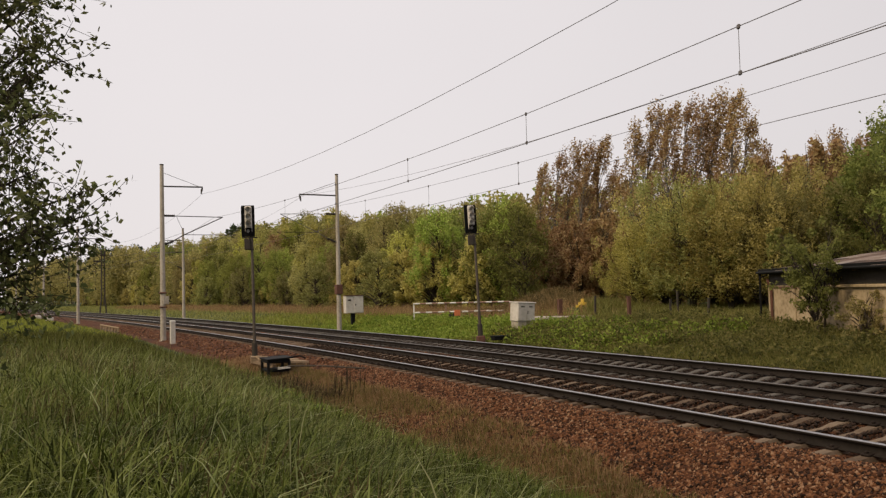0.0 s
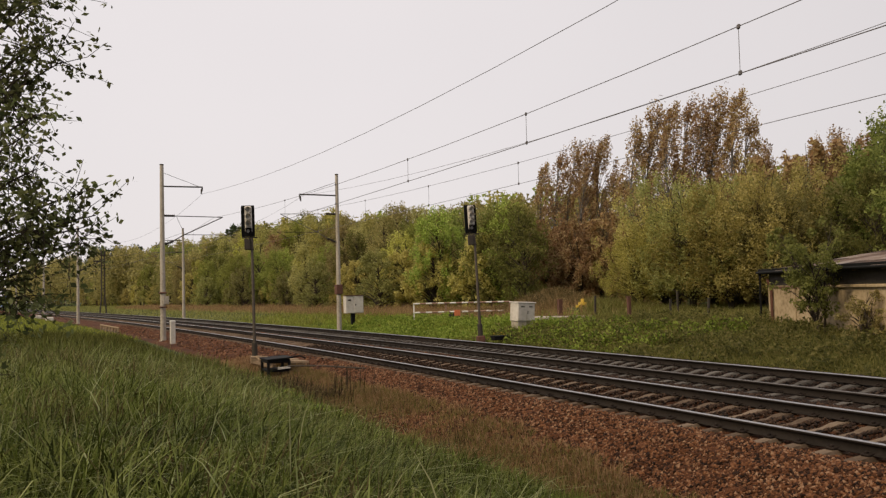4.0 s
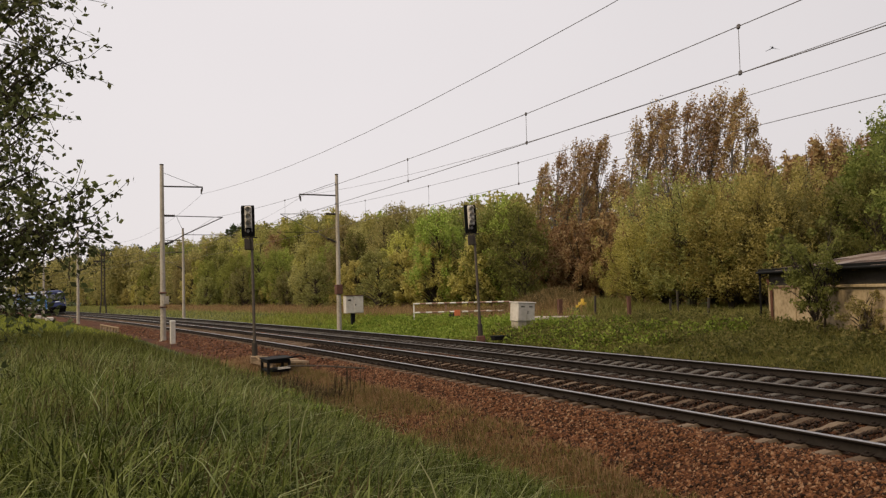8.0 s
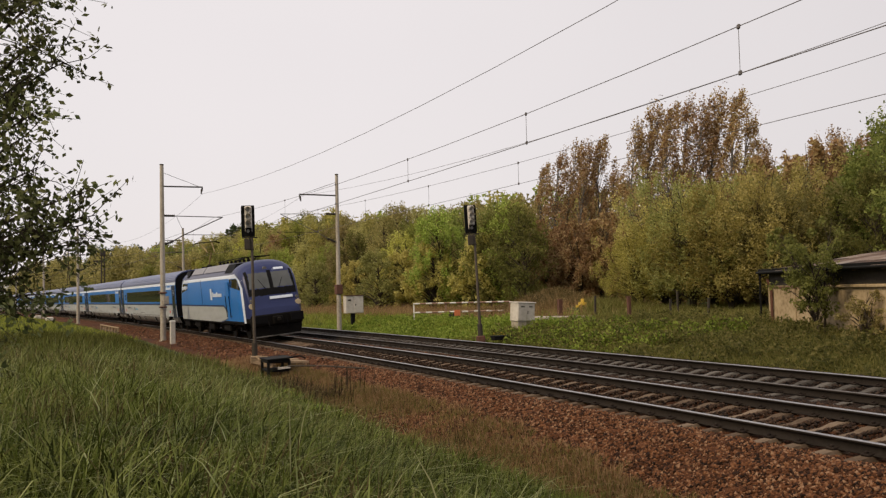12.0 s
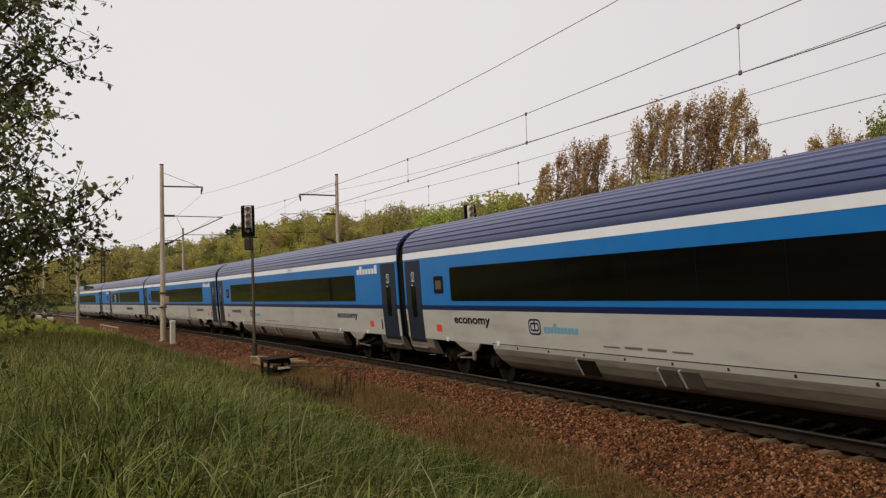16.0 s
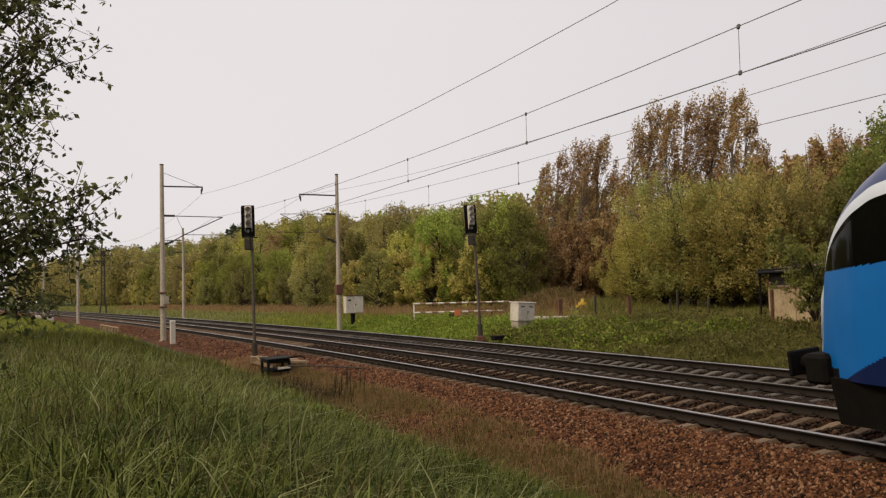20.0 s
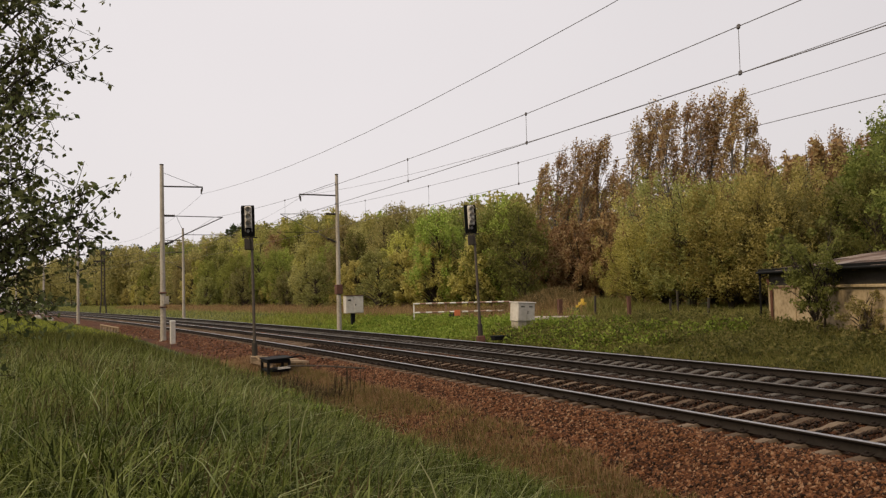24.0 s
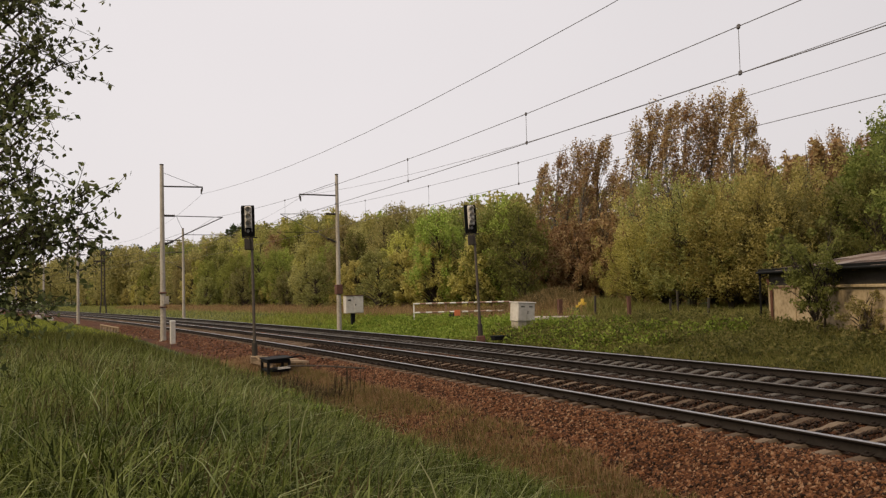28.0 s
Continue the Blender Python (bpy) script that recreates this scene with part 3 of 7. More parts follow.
# ---- light signals ----
def light_signal(s, o, z0, height, lean, label, head_turn):
    ob = tagged(empty("railway_signal", Matrix.Translation(along(s, o, z0).tolist()) @ pose(0, 0, 0, 0, lean, 0) @ pose(0, 0, 0, 0, 0, head_turn)), label, "signal", "light signals")
    part("post", tubes("post", [([(0, 0, -0.3), (0, 0, 1.2), (0, 0, height - 1.3)], [0.070, 0.060, 0.052])], 14), M_POST, ob, "weathered brown-grey steel tube")
    part("foot", box((0.34, 0.34, 0.3), (0, 0, 0.0), 0.03), M_TIMBER if o < 0 else M_RUST, ob)
    part("foot_sleeve", disc(0.11, 0.5, (0, 0, 0.4), "z", 14), M_STEEL, ob)
    zc, x0 = height - 0.82, -0.13
    shape = bmesh.new()
    box((0.50, 0.05, 1.24), (x0, 0.02, zc + 0.19), 0.07, bm=shape)
    board = part("backboard", shape, M_BLACK, ob, "black signal board with clipped corners")
    for sx in (-1, 1):
        part("board_rim", box((0.025, 0.10, 1.10), (x0 + sx * 0.245, -0.01, zc + 0.19), 0.008), M_BLACK, board)
    part("lamp_case", box((0.27, 0.14, 1.02), (x0 + 0.02, -0.06, zc + 0.26), 0.03), M_PALE, board, "grey lamp housing")
    for k in range(4):
        z = zc + 0.62 - 0.27 * k
        unit = part("lamp_unit", box((0.25, 0.06, 0.235), (x0 + 0.02, -0.155, z), 0.03), M_PALE if k < 3 else M_BLACK, board)
        part("lens", disc(0.062, 0.03, (x0 + 0.0, -0.195, z - 0.02), "y", 18), M_LENS, unit, "unlit grey lens")
        hood = []
        for i in range(9):
            a = radians(-10 + 200 * i / 8)
            hood.append((x0 + 0.02 + 0.115 * math.cos(a), z + 0.105 * math.sin(a)))
        v = [(x, y, zz) for y in (-0.17, -0.36) for x, zz in hood]
        part("visor", mesh_of("visor", v, [[i, i + 1, i + 10, i + 9] for i in range(8)]), M_PALE if k < 3 else M_BLACK, unit)
    part("bracket", box((0.60, 0.07, 0.05), (-0.08, 0.0, zc - 0.46), 0.012), M_STEEL, ob)
    part("lower_box", box((0.24, 0.20, 0.44), (-0.17, -0.02, zc - 0.72), 0.03), M_STEEL, ob, "dark grey cable box below the lamps")
    part("bracket", box((0.20, 0.12, 0.06), (-0.02, 0, zc - 0.92), 0.02), M_STEEL, ob)
    return ob


light_signal(36.0, -3.21, -0.36, 6.04, -0.7, "black-boarded light signal on a dark post beside the near track", 10)
light_signal(35.6, 6.47, 0.03, 5.82, -2.1, "leaning black light signal on a thin post beyond the far track", 10)

fb = tagged(empty("cable_junction_box", spot(35.0, 6.9, -0.02)), "low black cable box lying beside the signal foot", "junction box")
part("case", box((0.95, 0.34, 0.16), (0.3, 0, 0.09), 0.03), M_BLACK, fb)
part("lid", box((1.0, 0.38, 0.04), (0.3, 0, 0.18), 0.012), M_BLACK, fb)
# signal cable box, board and rods near the near signal's foot
deck = tagged(empty("timber_walkway", spot(34.4, -3.3, -0.32)), "worn timber boards laid beside the signal foot", "walkway")
for k in range(7):
    part("board", box((1.5, 0.24, 0.09), (0.55 + 0.05 * (k % 3), -1.5 + 0.42 * k, 0.03 + 0.01 * (k % 2)), 0.012, pose(0, 0, 0, 2 * (k % 2) - 1, 3 + 2 * (k % 3), 5 * (k % 3) - 5)), M_TIMBER if k % 2 else M_OLDTIMBER, deck)
for x in (0.0, 1.1):
    part("bearer", box((0.12, 3.0, 0.14), (x, -0.2, -0.10), 0.012), M_OLDTIMBER, deck)
jb = tagged(empty("cable_junction_box", spot(32.0, -3.42, -0.60)), "black cable rack with a pale plate under the boards", "junction box")
part("case", box((0.80, 1.0, 0.13), (0, 0, 0.45), 0.03), M_BLACK, jb)
part("lid", box((0.92, 1.2, 0.05), (0.03, 0, 0.54), 0.015, pose(0, 0, 0, 0, -3)), M_BLACK, jb)
part("shelf", box((0.70, 0.9, 0.10), (-0.02, 0, 0.13), 0.02), M_BLACK, jb)
part("plate", box((0.44, 0.03, 0.08), (0.16, -0.55, 0.22), 0.008, pose(0, 0, 0, 0, -4)), M_PALE, jb, "pale metal plate")
for x in (-0.36, 0.36):
    for y in (-0.45, 0.45):
        part("leg", box((0.09, 0.09, 0.75), (x, y, 0.08), 0.01, pose(0, 0, 0, 0, 4 * x)), M_BLACK, jb)
part("lever", tubes("lever", [([(0.3, -0.4, 0.56), (0.75, -0.5, 0.60), (0.95, -0.5, 0.50)], 0.03)], 6), M_BLACK, jb)
pt = tagged(empty("signal_wire_pipe", spot(31.5, -3.4, -0.3)), "thin rusty pipe running from the boards to the rail", "pipe")
part("pipe", tubes("pipe", [([(0.2, -0.3, 0.0), (0.9, -1.6, 0.05), (1.9, -3.4, 0.02)], 0.03)], 6), M_STEEL, pt)
part("clip", box((0.12, 0.12, 0.12), (0.9, -1.6, 0.0), 0.01), M_RUST, pt)

# short post beside the mast, low timber trestle, kilometre blocks
kp = tagged(empty("marker_post", spot(53.4, -3.6, -0.32)), "short white-topped concrete marker post", "post")
part("shaft", box((0.28, 0.26, 1.25), (0, 0, 0.5), 0.03), M_PALE, kp)
part("cap", box((0.30, 0.28, 0.10), (0, 0, 1.14), 0.03), M_WHITEP, kp)
tr = tagged(empty("timber_trestle", spot(75.0, -4.6, -0.74)), "low weathered timber trestle in the meadow", "trestle")
part("rail", box((0.10, 11.0, 0.09), (0, 0, 0.84), 0.02), M_TIMBER, tr)
part("rail", box((0.08, 11.0, 0.08), (0, 0, 0.52), 0.02), M_OLDTIMBER, tr)
for k in range(7):
    part("leg", box((0.14, 0.16, 1.1), (0.02 * (k % 2), -5.2 + 1.73 * k, 0.3), 0.02), M_TIMBER, tr)
for s_b, o_b in ((131, -4.4), (150, -4.2)):
    blk = tagged(empty("concrete_block", spot(s_b, o_b, -0.42)), "small pale concrete block lying in the grass", "block", "concrete blocks")
    part("stone", box((0.9, 1.6, 0.55), (0, 0, 0.2), 0.08), M_PALE, blk)

# ---- cabinets, barrier and posts beyond the far track ----
bx1 = tagged(empty("post_cabinet", spot(58.6, 9.0, -0.40)), "pale grey metal cabinet on a dark post", "cabinet")
part("case", box((1.26, 0.5, 1.16), (0.08, 0, 1.80), 0.03), M_PALE, bx1)
part("roof", box((1.32, 0.58, 0.05), (0.08, 0, 2.40), 0.012), M_RUST, bx1)
part("door", box((0.60, 0.02, 1.04), (0.36, -0.262, 1.80), 0.008), M_PALE, bx1)
part("label_plate", box((0.22, 0.012, 0.10), (-0.3, -0.262, 2.1), 0.004), M_STEEL, bx1)
part("lock", box((0.05, 0.03, 0.10), (0.14, -0.28, 1.78), 0.006), M_STEEL, bx1)
part("post", box((0.26, 0.22, 1.6), (0.02, 0, 0.5), 0.02), M_BLACK, bx1)

rc = tagged(empty("relay_cabinet", spot(40.6, 11.4, -0.05) @ pose(0, 0, 0, 2, 2.5, 4)), "pale weathered leaning relay cabinet on a concrete plinth", "cabinet")
part("case", box((1.02, 0.72, 0.92), (0, 0, 1.04), 0.025), M_PALE, rc)
part("plinth", box((0.92, 0.62, 0.72), (0, 0, 0.24), 0.03), M_CONCRETE, rc, "cracked grey concrete plinth")
part("roof", box((1.12, 0.82, 0.06), (0, 0, 1.52), 0.015), M_PALE, rc)
for x in (-0.24, 0.24):
    d = part("door", box((0.44, 0.02, 0.82), (x, -0.372, 1.04), 0.008), M_PALE, rc)
    part("vent", box((0.22, 0.012, 0.06), (x, -0.386, 1.32), 0.004), M_STEEL, d)
part("handle", box((0.03, 0.04, 0.14), (0.06, -0.40, 1.04), 0.006), M_STEEL, rc)

A0, A1 = Vector((-2.0, 60.0, 0)), Vector((4.3, 60.4, 0))
span = (A1 - A0).length
bar = tagged(empty("striped_barrier", Matrix.Translation(A0) @ Matrix.Rotation(math.atan2(A1.y - A0.y, A1.x - A0.x), 4, "Z")), "two-rail barrier painted in red and white bands", "barrier")
for z in (1.36, 0.78):
    n = 16
    for k in range(n):
        part("painted_band", tubes("painted_band", [([(span * k / n, 0, z), (span * (k + 1) / n, 0, z)], 0.055)], 10), M_REDP if k % 2 else M_WHITEP, bar, "faded red band" if k % 2 else "white band")
for k in range(4):
    part("post", box((0.09, 0.09, 1.4), (span * k / 3.0, 0.06, 0.72), 0.01), M_WHITEP if k == 0 else M_REDP, bar)

op = tagged(empty("orange_plate_marker", spot(50.8, 12.9, 0.28)), "small orange plate on a dark stake in grass", "marker")
part("plate", box((0.40, 0.03, 0.36), (0, 0, 0.52), 0.01), M_ORANGE, op)
part("stake", box((0.07, 0.05, 0.8), (0, 0.05, 0.15), 0.01), M_STEEL, op)
part("backing", box((0.34, 0.04, 0.3), (-0.36, 0.05, 0.42), 0.01), M_STEEL, op)

slab = tagged(empty("concrete_slab", spot(43.0, 15.2, 0.30)), "long pale concrete slab edge lying in the grass", "slab")
part("slab_top", box((3.6, 1.5, 0.20), (0, 0, 0.22), 0.03, pose(0, 0, 0, 0, 0, -32)), M_CONCRETE, slab)
part("slab_base", box((3.3, 1.2, 0.30), (0, 0, 0.0), 0.03, pose(0, 0, 0, 0, 0, -32)), M_CONCRETE, slab)


def stake(x, y, z, h, w, material, label, lean=0.0):
    ob = tagged(empty("fence_post", Matrix.Translation((x, y, z)) @ pose(0, 0, 0, lean, lean * 0.5, 20)), label, "post", "old fence posts")
    part("shaft", box((w, w, h + 0.4), (0, 0, h / 2 - 0.2), 0.012), material, ob)
    part("cap", box((w * 1.15, w * 1.15, 0.04), (0, 0, h), 0.01), material, ob)
    return ob


stake(6.5, 51.6, 0.35, 1.15, 0.24, M_RUST, "stout rust-red post in the dry grass")
stake(8.1, 49.3, 0.30, 1.38, 0.10, M_STEEL, "thin dark steel fence post", 1)
stake(9.48, 47.0, 0.18, 1.45, 0.17, M_RUST, "rust-red steel fence post in the grass", -1)
stake(12.15, 42.3, 0.0, 1.5, 0.10, M_STEEL, "thin dark steel fence post", 2)
stake(13.0, 51.0, 0.3, 1.5, 0.10, M_STEEL, "thin dark steel fence post", -1)
stake(11.2, 45.5, 0.15, 1.3, 0.09, M_STEEL, "thin dark steel fence post", 1)
hyd = tagged(empty("yellow_valve_marker", Matrix.Translation((8.2, 54.4, 0.62))), "small yellow painted frame in dry grass", "marker")
part("stem", disc(0.16, 0.95, (0, 0, 0.0), "z", 12), M_YELLOW, hyd)
part("head", disc(0.26, 0.18, (0, 0, 0.58), "z", 12), M_YELLOW, hyd)
part("top", disc(0.10, 0.22, (0, 0, 0.76), "z", 10), M_YELLOW, hyd)
for a in (-1, 1):
    part("arm", box((0.22, 0.14, 0.14), (0.3 * a, 0, 0.42), 0.03), M_YELLOW, hyd)

# ---- the shed ----
SH = Matrix.Translation((13.33, 37.7, 0.1)) @ Matrix.Rotation(math.atan2(-9.3, 0.45), 4, "Z")
shed = tagged(empty("lineside_shed", SH), "low ochre-rendered shed with an overhanging grey sheet roof", "shed")
# local x runs along the front from the far corner to the near end, local y points to the building's inside
LEN, DEP, HGT = 15.5, 5.2, 1.92
shell = bmesh.new()
box((LEN, 0.25, HGT), (LEN / 2, 0.125, HGT / 2), 0.02, bm=shell)
part("front_wall", shell, M_RENDER, shed, "ochre render, stained and flaking")
part("end_wall", box((0.25, DEP - 0.5, HGT), (0.125, DEP / 2, HGT / 2), 0.02), M_RENDER, shed)
part("near_end_wall", box((0.25, DEP - 0.5, HGT), (LEN - 0.125, DEP / 2, HGT / 2), 0.02), M_RENDER, shed)
part("back_wall", box((LEN, 0.25, HGT + 0.6), (LEN / 2, DEP - 0.125, HGT / 2 + 0.3), 0.02), M_RENDER, shed)
part("plinth", box((LEN + 0.1, 0.08, 0.30), (LEN / 2, -0.04, 0.05), 0.02), M_CONCRETE, shed)
part("ledge", box((LEN - 5.0, 0.10, 0.10), (LEN / 2 + 2.4, -0.05, 1.86), 0.02), M_RENDER, shed, "ochre ledge under the eaves")
part("corner_pipe", tubes("corner_pipe", [([(0.55, -0.09, 0.0), (0.55, -0.09, 1.75), (0.5, -0.22, 2.2)], 0.06)], 8), M_RUST, shed, "rusty rainwater pipe")
# the shadow under the eaves is put into this strip's dark colour
part("upper_wall", box((LEN - 0.1, 0.22, 0.66), (LEN / 2, 0.14, HGT + 0.33), 0.01), M_STEEL, shed, "dark strip below the roof, coloured as the eaves' shadow")
part("fascia", box((LEN + 0.9, 0.05, 0.22), (LEN / 2 + 0.25, -0.30, 2.50), 0.01), M_BLACK, shed, "dark eaves board")
part("gutter", tubes("gutter", [([(-0.2, -0.37, 2.46), (LEN + 0.7, -0.37, 2.46)], 0.05)], 8), M_BLACK, shed)
for k in range(9):
    part("rafter", box((0.09, 0.42, 0.13), (0.2 + k * 1.85, -0.06, 2.46), 0.01, pose(0, 0, 0, 6)), M_TIMBER, shed)
roof = part("roof", box((LEN + 0.9, DEP + 0.75, 0.06), (LEN / 2 + 0.25, DEP / 2 + 0.12, 2.875), 0.01, pose(0, 0, 0, 8.0)), M_ROOFFELT, shed, "shallow grey sheet roof")
for k in range(9):
    for j in range(4):
        part("roof_sheet", box((1.86, 1.58, 0.03), (0.25 + 1.83 * k + 0.5, 0.0, 0.0), 0.008, bm=None), M_ROOFFELT, roof).matrix_basis = pose(0, 0.40 + 1.47 * j, 2.60 + 0.209 * j + 0.012 * ((k + j) % 2), 8.6)
part("door_panel", box((1.9, 0.04, 1.7), (1.7, -0.025, 0.95), 0.01), M_RENDER, shed, "pale ochre panel beside the corner")
part("door_frame", box((2.1, 0.05, 0.10), (1.7, -0.03, 1.84), 0.01), M_RUST, shed)
hood = tagged(empty("porch_post", SH), "dark steel post holding the shed's overhanging corner", "post")
part("shaft", box((0.07, 0.07, 2.5), (-0.10, -0.28, 1.2), 0.01), M_BLACK, hood)
part("brace", box((0.07, 0.3, 0.07), (-0.10, -0.14, 2.3), 0.01, pose(0, 0, 0, 20)), M_STEEL, hood)


# ---- trees ----
def leaf_quads(rng, centres, size, droop=0.0, far=False):
    """One diamond a leaf at random turns; far trees have three-cornered leaves."""
    n = len(centres)
    a = rng.normal(size=(n, 3))
    a[:, 2] -= droop
    a /= np.linalg.norm(a, axis=1)[:, None]
    b = np.cross(a, rng.normal(size=(n, 3)))
    b /= np.linalg.norm(b, axis=1)[:, None] + 1e-9
    L = (size * rng.uniform(0.6, 1.35, n))[:, None]
    if far:
        v = np.stack([centres - a * L * 0.5 - b * L * 0.3, centres - a * L * 0.3 + b * L * 0.4, centres + a * L * 0.6], 1)
        return v.reshape(-1, 3), np.arange(n * 3).reshape(-1, 3)
    v = np.stack([centres - a * L * 0.5, centres + b * L * 0.32, centres + a * L * 0.5, centres - b * L * 0.32], 1)
    return v.reshape(-1, 3), np.arange(n * 4).reshape(-1, 4)


def tree_arrays(seed, h, width, base, clumps, leaves, leaf, trunk_r, shape="round", stems=1, wind=0.0, spread_c=0.16, sides=6, tall=0.72):
    """Wood runs and leaf arrays of one tree. base: where the crown begins, as a share of h."""
    rng = np.random.default_rng(seed)
    runs, centres = [], []
    for st in range(stems):
        ang = rng.uniform(0, 2 * np.pi)
        lean = (0.10 + 0.22 * rng.random()) * h if stems > 1 else 0.03 * h
        hh = h * (rng.uniform(0.75, 1.0) if stems > 1 else 1.0)
        t = np.linspace(0, 1, 9)
        px = np.cos(ang) * lean * t ** 1.3 + 0.015 * h * np.sin(t * 7 + ang) + wind * h * 0.05 * t ** 2
        py = np.sin(ang) * lean * t ** 1.3 + 0.015 * h * np.cos(t * 6 + ang)
        path = np.stack([px, py, t * hh * 0.95 - 0.3 * (t == 0)], 1)
        runs.append((path, trunk_r * (1 - t) ** 0.8 / (stems ** 0.35) + 0.012 * trunk_r / 0.15))
        for _ in range(clumps // stems):
            u = rng.uniform(0, 1)
            tt = base + (1 - base) * u
            if shape == "birch":
                prof = 0.30 + 0.95 * np.sin(np.pi * (0.12 + 0.80 * u)) * (1 - 0.45 * u)
            elif shape == "column":
                prof = (0.45 + 0.75 * np.sin(np.pi * (0.10 + 0.72 * u))) * (1.12 - 0.75 * u ** 2)
            elif shape == "cone":
                prof = 1.05 * (1 - u) + 0.10
            elif shape == "bush":
                prof = np.sin(np.pi * (0.22 + 0.68 * u)) ** 0.7
            else:
                prof = np.sin(np.pi * (0.14 + 0.76 * u)) ** 0.8
            r = width * 0.5 * prof * np.sqrt(rng.uniform(0.08, 1.0)) * rng.uniform(0.8, 1.12)
            a = rng.uniform(0, 2 * np.pi)
            root_t = np.clip(tt - 0.10 - 0.25 * r / max(width, 1e-6), base * 0.6, 0.93)
            root = np.array([np.interp(root_t, t, path[:, k]) for k in range(3)])
            axis = np.array([np.interp(min(tt, 1), t, path[:, k]) for k in range(3)])
            c = axis + np.array([np.cos(a) * r + wind * 0.25 * r, np.sin(a) * r, rng.normal(0, 0.02 * h)])
            mid = (root + c) / 2 + np.array([0, 0, 0.06 * r + 0.1])
            r0 = trunk_r * (1 - root_t) ** 0.8 * 0.45 / (stems ** 0.35) + 0.008
            runs.append(([root, mid, c], [r0, r0 * 0.6, 0.006]))
            sg = h * spread_c * rng.uniform(0.28, 0.62)
            k = max(3, int(leaves * rng.uniform(0.5, 1.5)))
            d = rng.normal(size=(k, 3))
            d *= (rng.uniform(0.1, 1.0, k) ** 0.6 / (np.linalg.norm(d, axis=1) + 1e-9))[:, None]
            d[:, 0] += wind * 0.45 * d[:, 2]
            centres.append(c + d * sg * np.array([1, 1, tall]) * 0.95)
    lv, lf = leaf_quads(rng, np.concatenate(centres), leaf, 0.3, True)
    return runs, lv, lf, sides


def tree(name, label, category, arrays, bark, leafage, m, group=""):
    runs, lv, lf, sides = arrays
    ob = tagged(empty(name, m), label, category, group)
    part("trunk", tubes("trunk", runs, sides), bark, ob)
    part("crown", mesh_of("crown", lv, lf), leafage, ob)
    return ob


def at_ground(x, y, sink=0.15):
    s, o = unrolled(x, y)
    return float(ground_z(s, o)[0]) - sink


def planted(x, y, turn=0.0, size=1.0):
    return Matrix.Translation((x, y, at_ground(x, y))) @ Matrix.Rotation(turn, 4, "Z") @ Matrix.Diagonal((size, size, size, 1))


def sight(px, dist):
    """A plan point at that distance on the bearing px degrees to the right of the view axis."""
    return dist * math.sin(radians(px)), dist * math.cos(radians(px))


# tall brown birches
BIRCHES = []
birch_kinds = [tree_arrays(100 + k, 17.0, 3.8, 0.05, 112, 58, 0.20, 0.13, "column", wind=1.0, spread_c=0.052, tall=2.5, sides=5) for k in range(4)]
birch_at = [(5.9, 80, 0.82), (6.8, 78, 0.88), (7.7, 80, 0.93), (8.6, 77, 0.90), (9.5, 79, 0.94), (10.2, 82, 0.80), (11.6, 77, 1.0), (12.5, 79, 1.11), (13.6, 76, 1.06), (14.5, 79, 1.13), (15.4, 76, 1.07), (16.4, 78, 1.14), (17.3, 76, 1.10), (18.0, 78, 1.0), (18.8, 75, 0.8), (19.8, 84, 0.78), (20.9, 72, 0.72), (21.7, 69, 0.80), (22.6, 68, 0.82), (23.4, 69, 0.80), (24.2, 67, 0.78), (22.1, 76, 0.8)]
for i, (b, d, sz) in enumerate(birch_at):
    sz *= 0.94 if i < 15 else 0.90
    k = i % 4
    x, y = sight(b, d)
    if i < 4:
        ob = tree("birch_tree", "tall wind-blown birch with sparse bronze-brown leaves", "tree", birch_kinds[k], M_BIRCHBARK, F_BIRCH, planted(x, y, 0, sz), "brown birches")
        BIRCHES.append(ob)
    else:
        cp = copy_thing(BIRCHES[k], Matrix.Identity(4))
        cp.matrix_basis = planted(x, y, random.Random(i).uniform(-0.5, 0.5), sz)
        BIRCHES.append(cp)

# bronze undergrowth at the birches' feet
under_kind = tree_arrays(240, 8.0, 4.6, 0.02, 120, 60, 0.20, 0.10, "bush", stems=4, spread_c=0.10, tall=1.8, sides=4)
for i, (b, d, sz) in enumerate([(5.6, 77, 0.75), (6.6, 75, 0.95), (7.6, 76, 1.05), (8.6, 74, 1.0), (9.6, 75, 1.1), (10.6, 76, 1.0), (11.4, 74, 1.05), (19.6, 68, 1.2), (20.8, 65, 1.42), (21.9, 64, 1.50), (23.0, 63, 1.52), (24.0, 64, 1.45), (18.3, 68, 1.2)]):
    x, y = sight(b, d)
    if i == 0:
        undergrowth = tree("young_birch", "bushy young birch with bronze-brown leaves", "tree", under_kind, M_BARK, F_BIRCH, planted(x, y, 0, sz), "young birches")
    else:
        copy_thing(undergrowth, Matrix.Identity(4)).matrix_basis = planted(x, y, i * 1.1, sz)

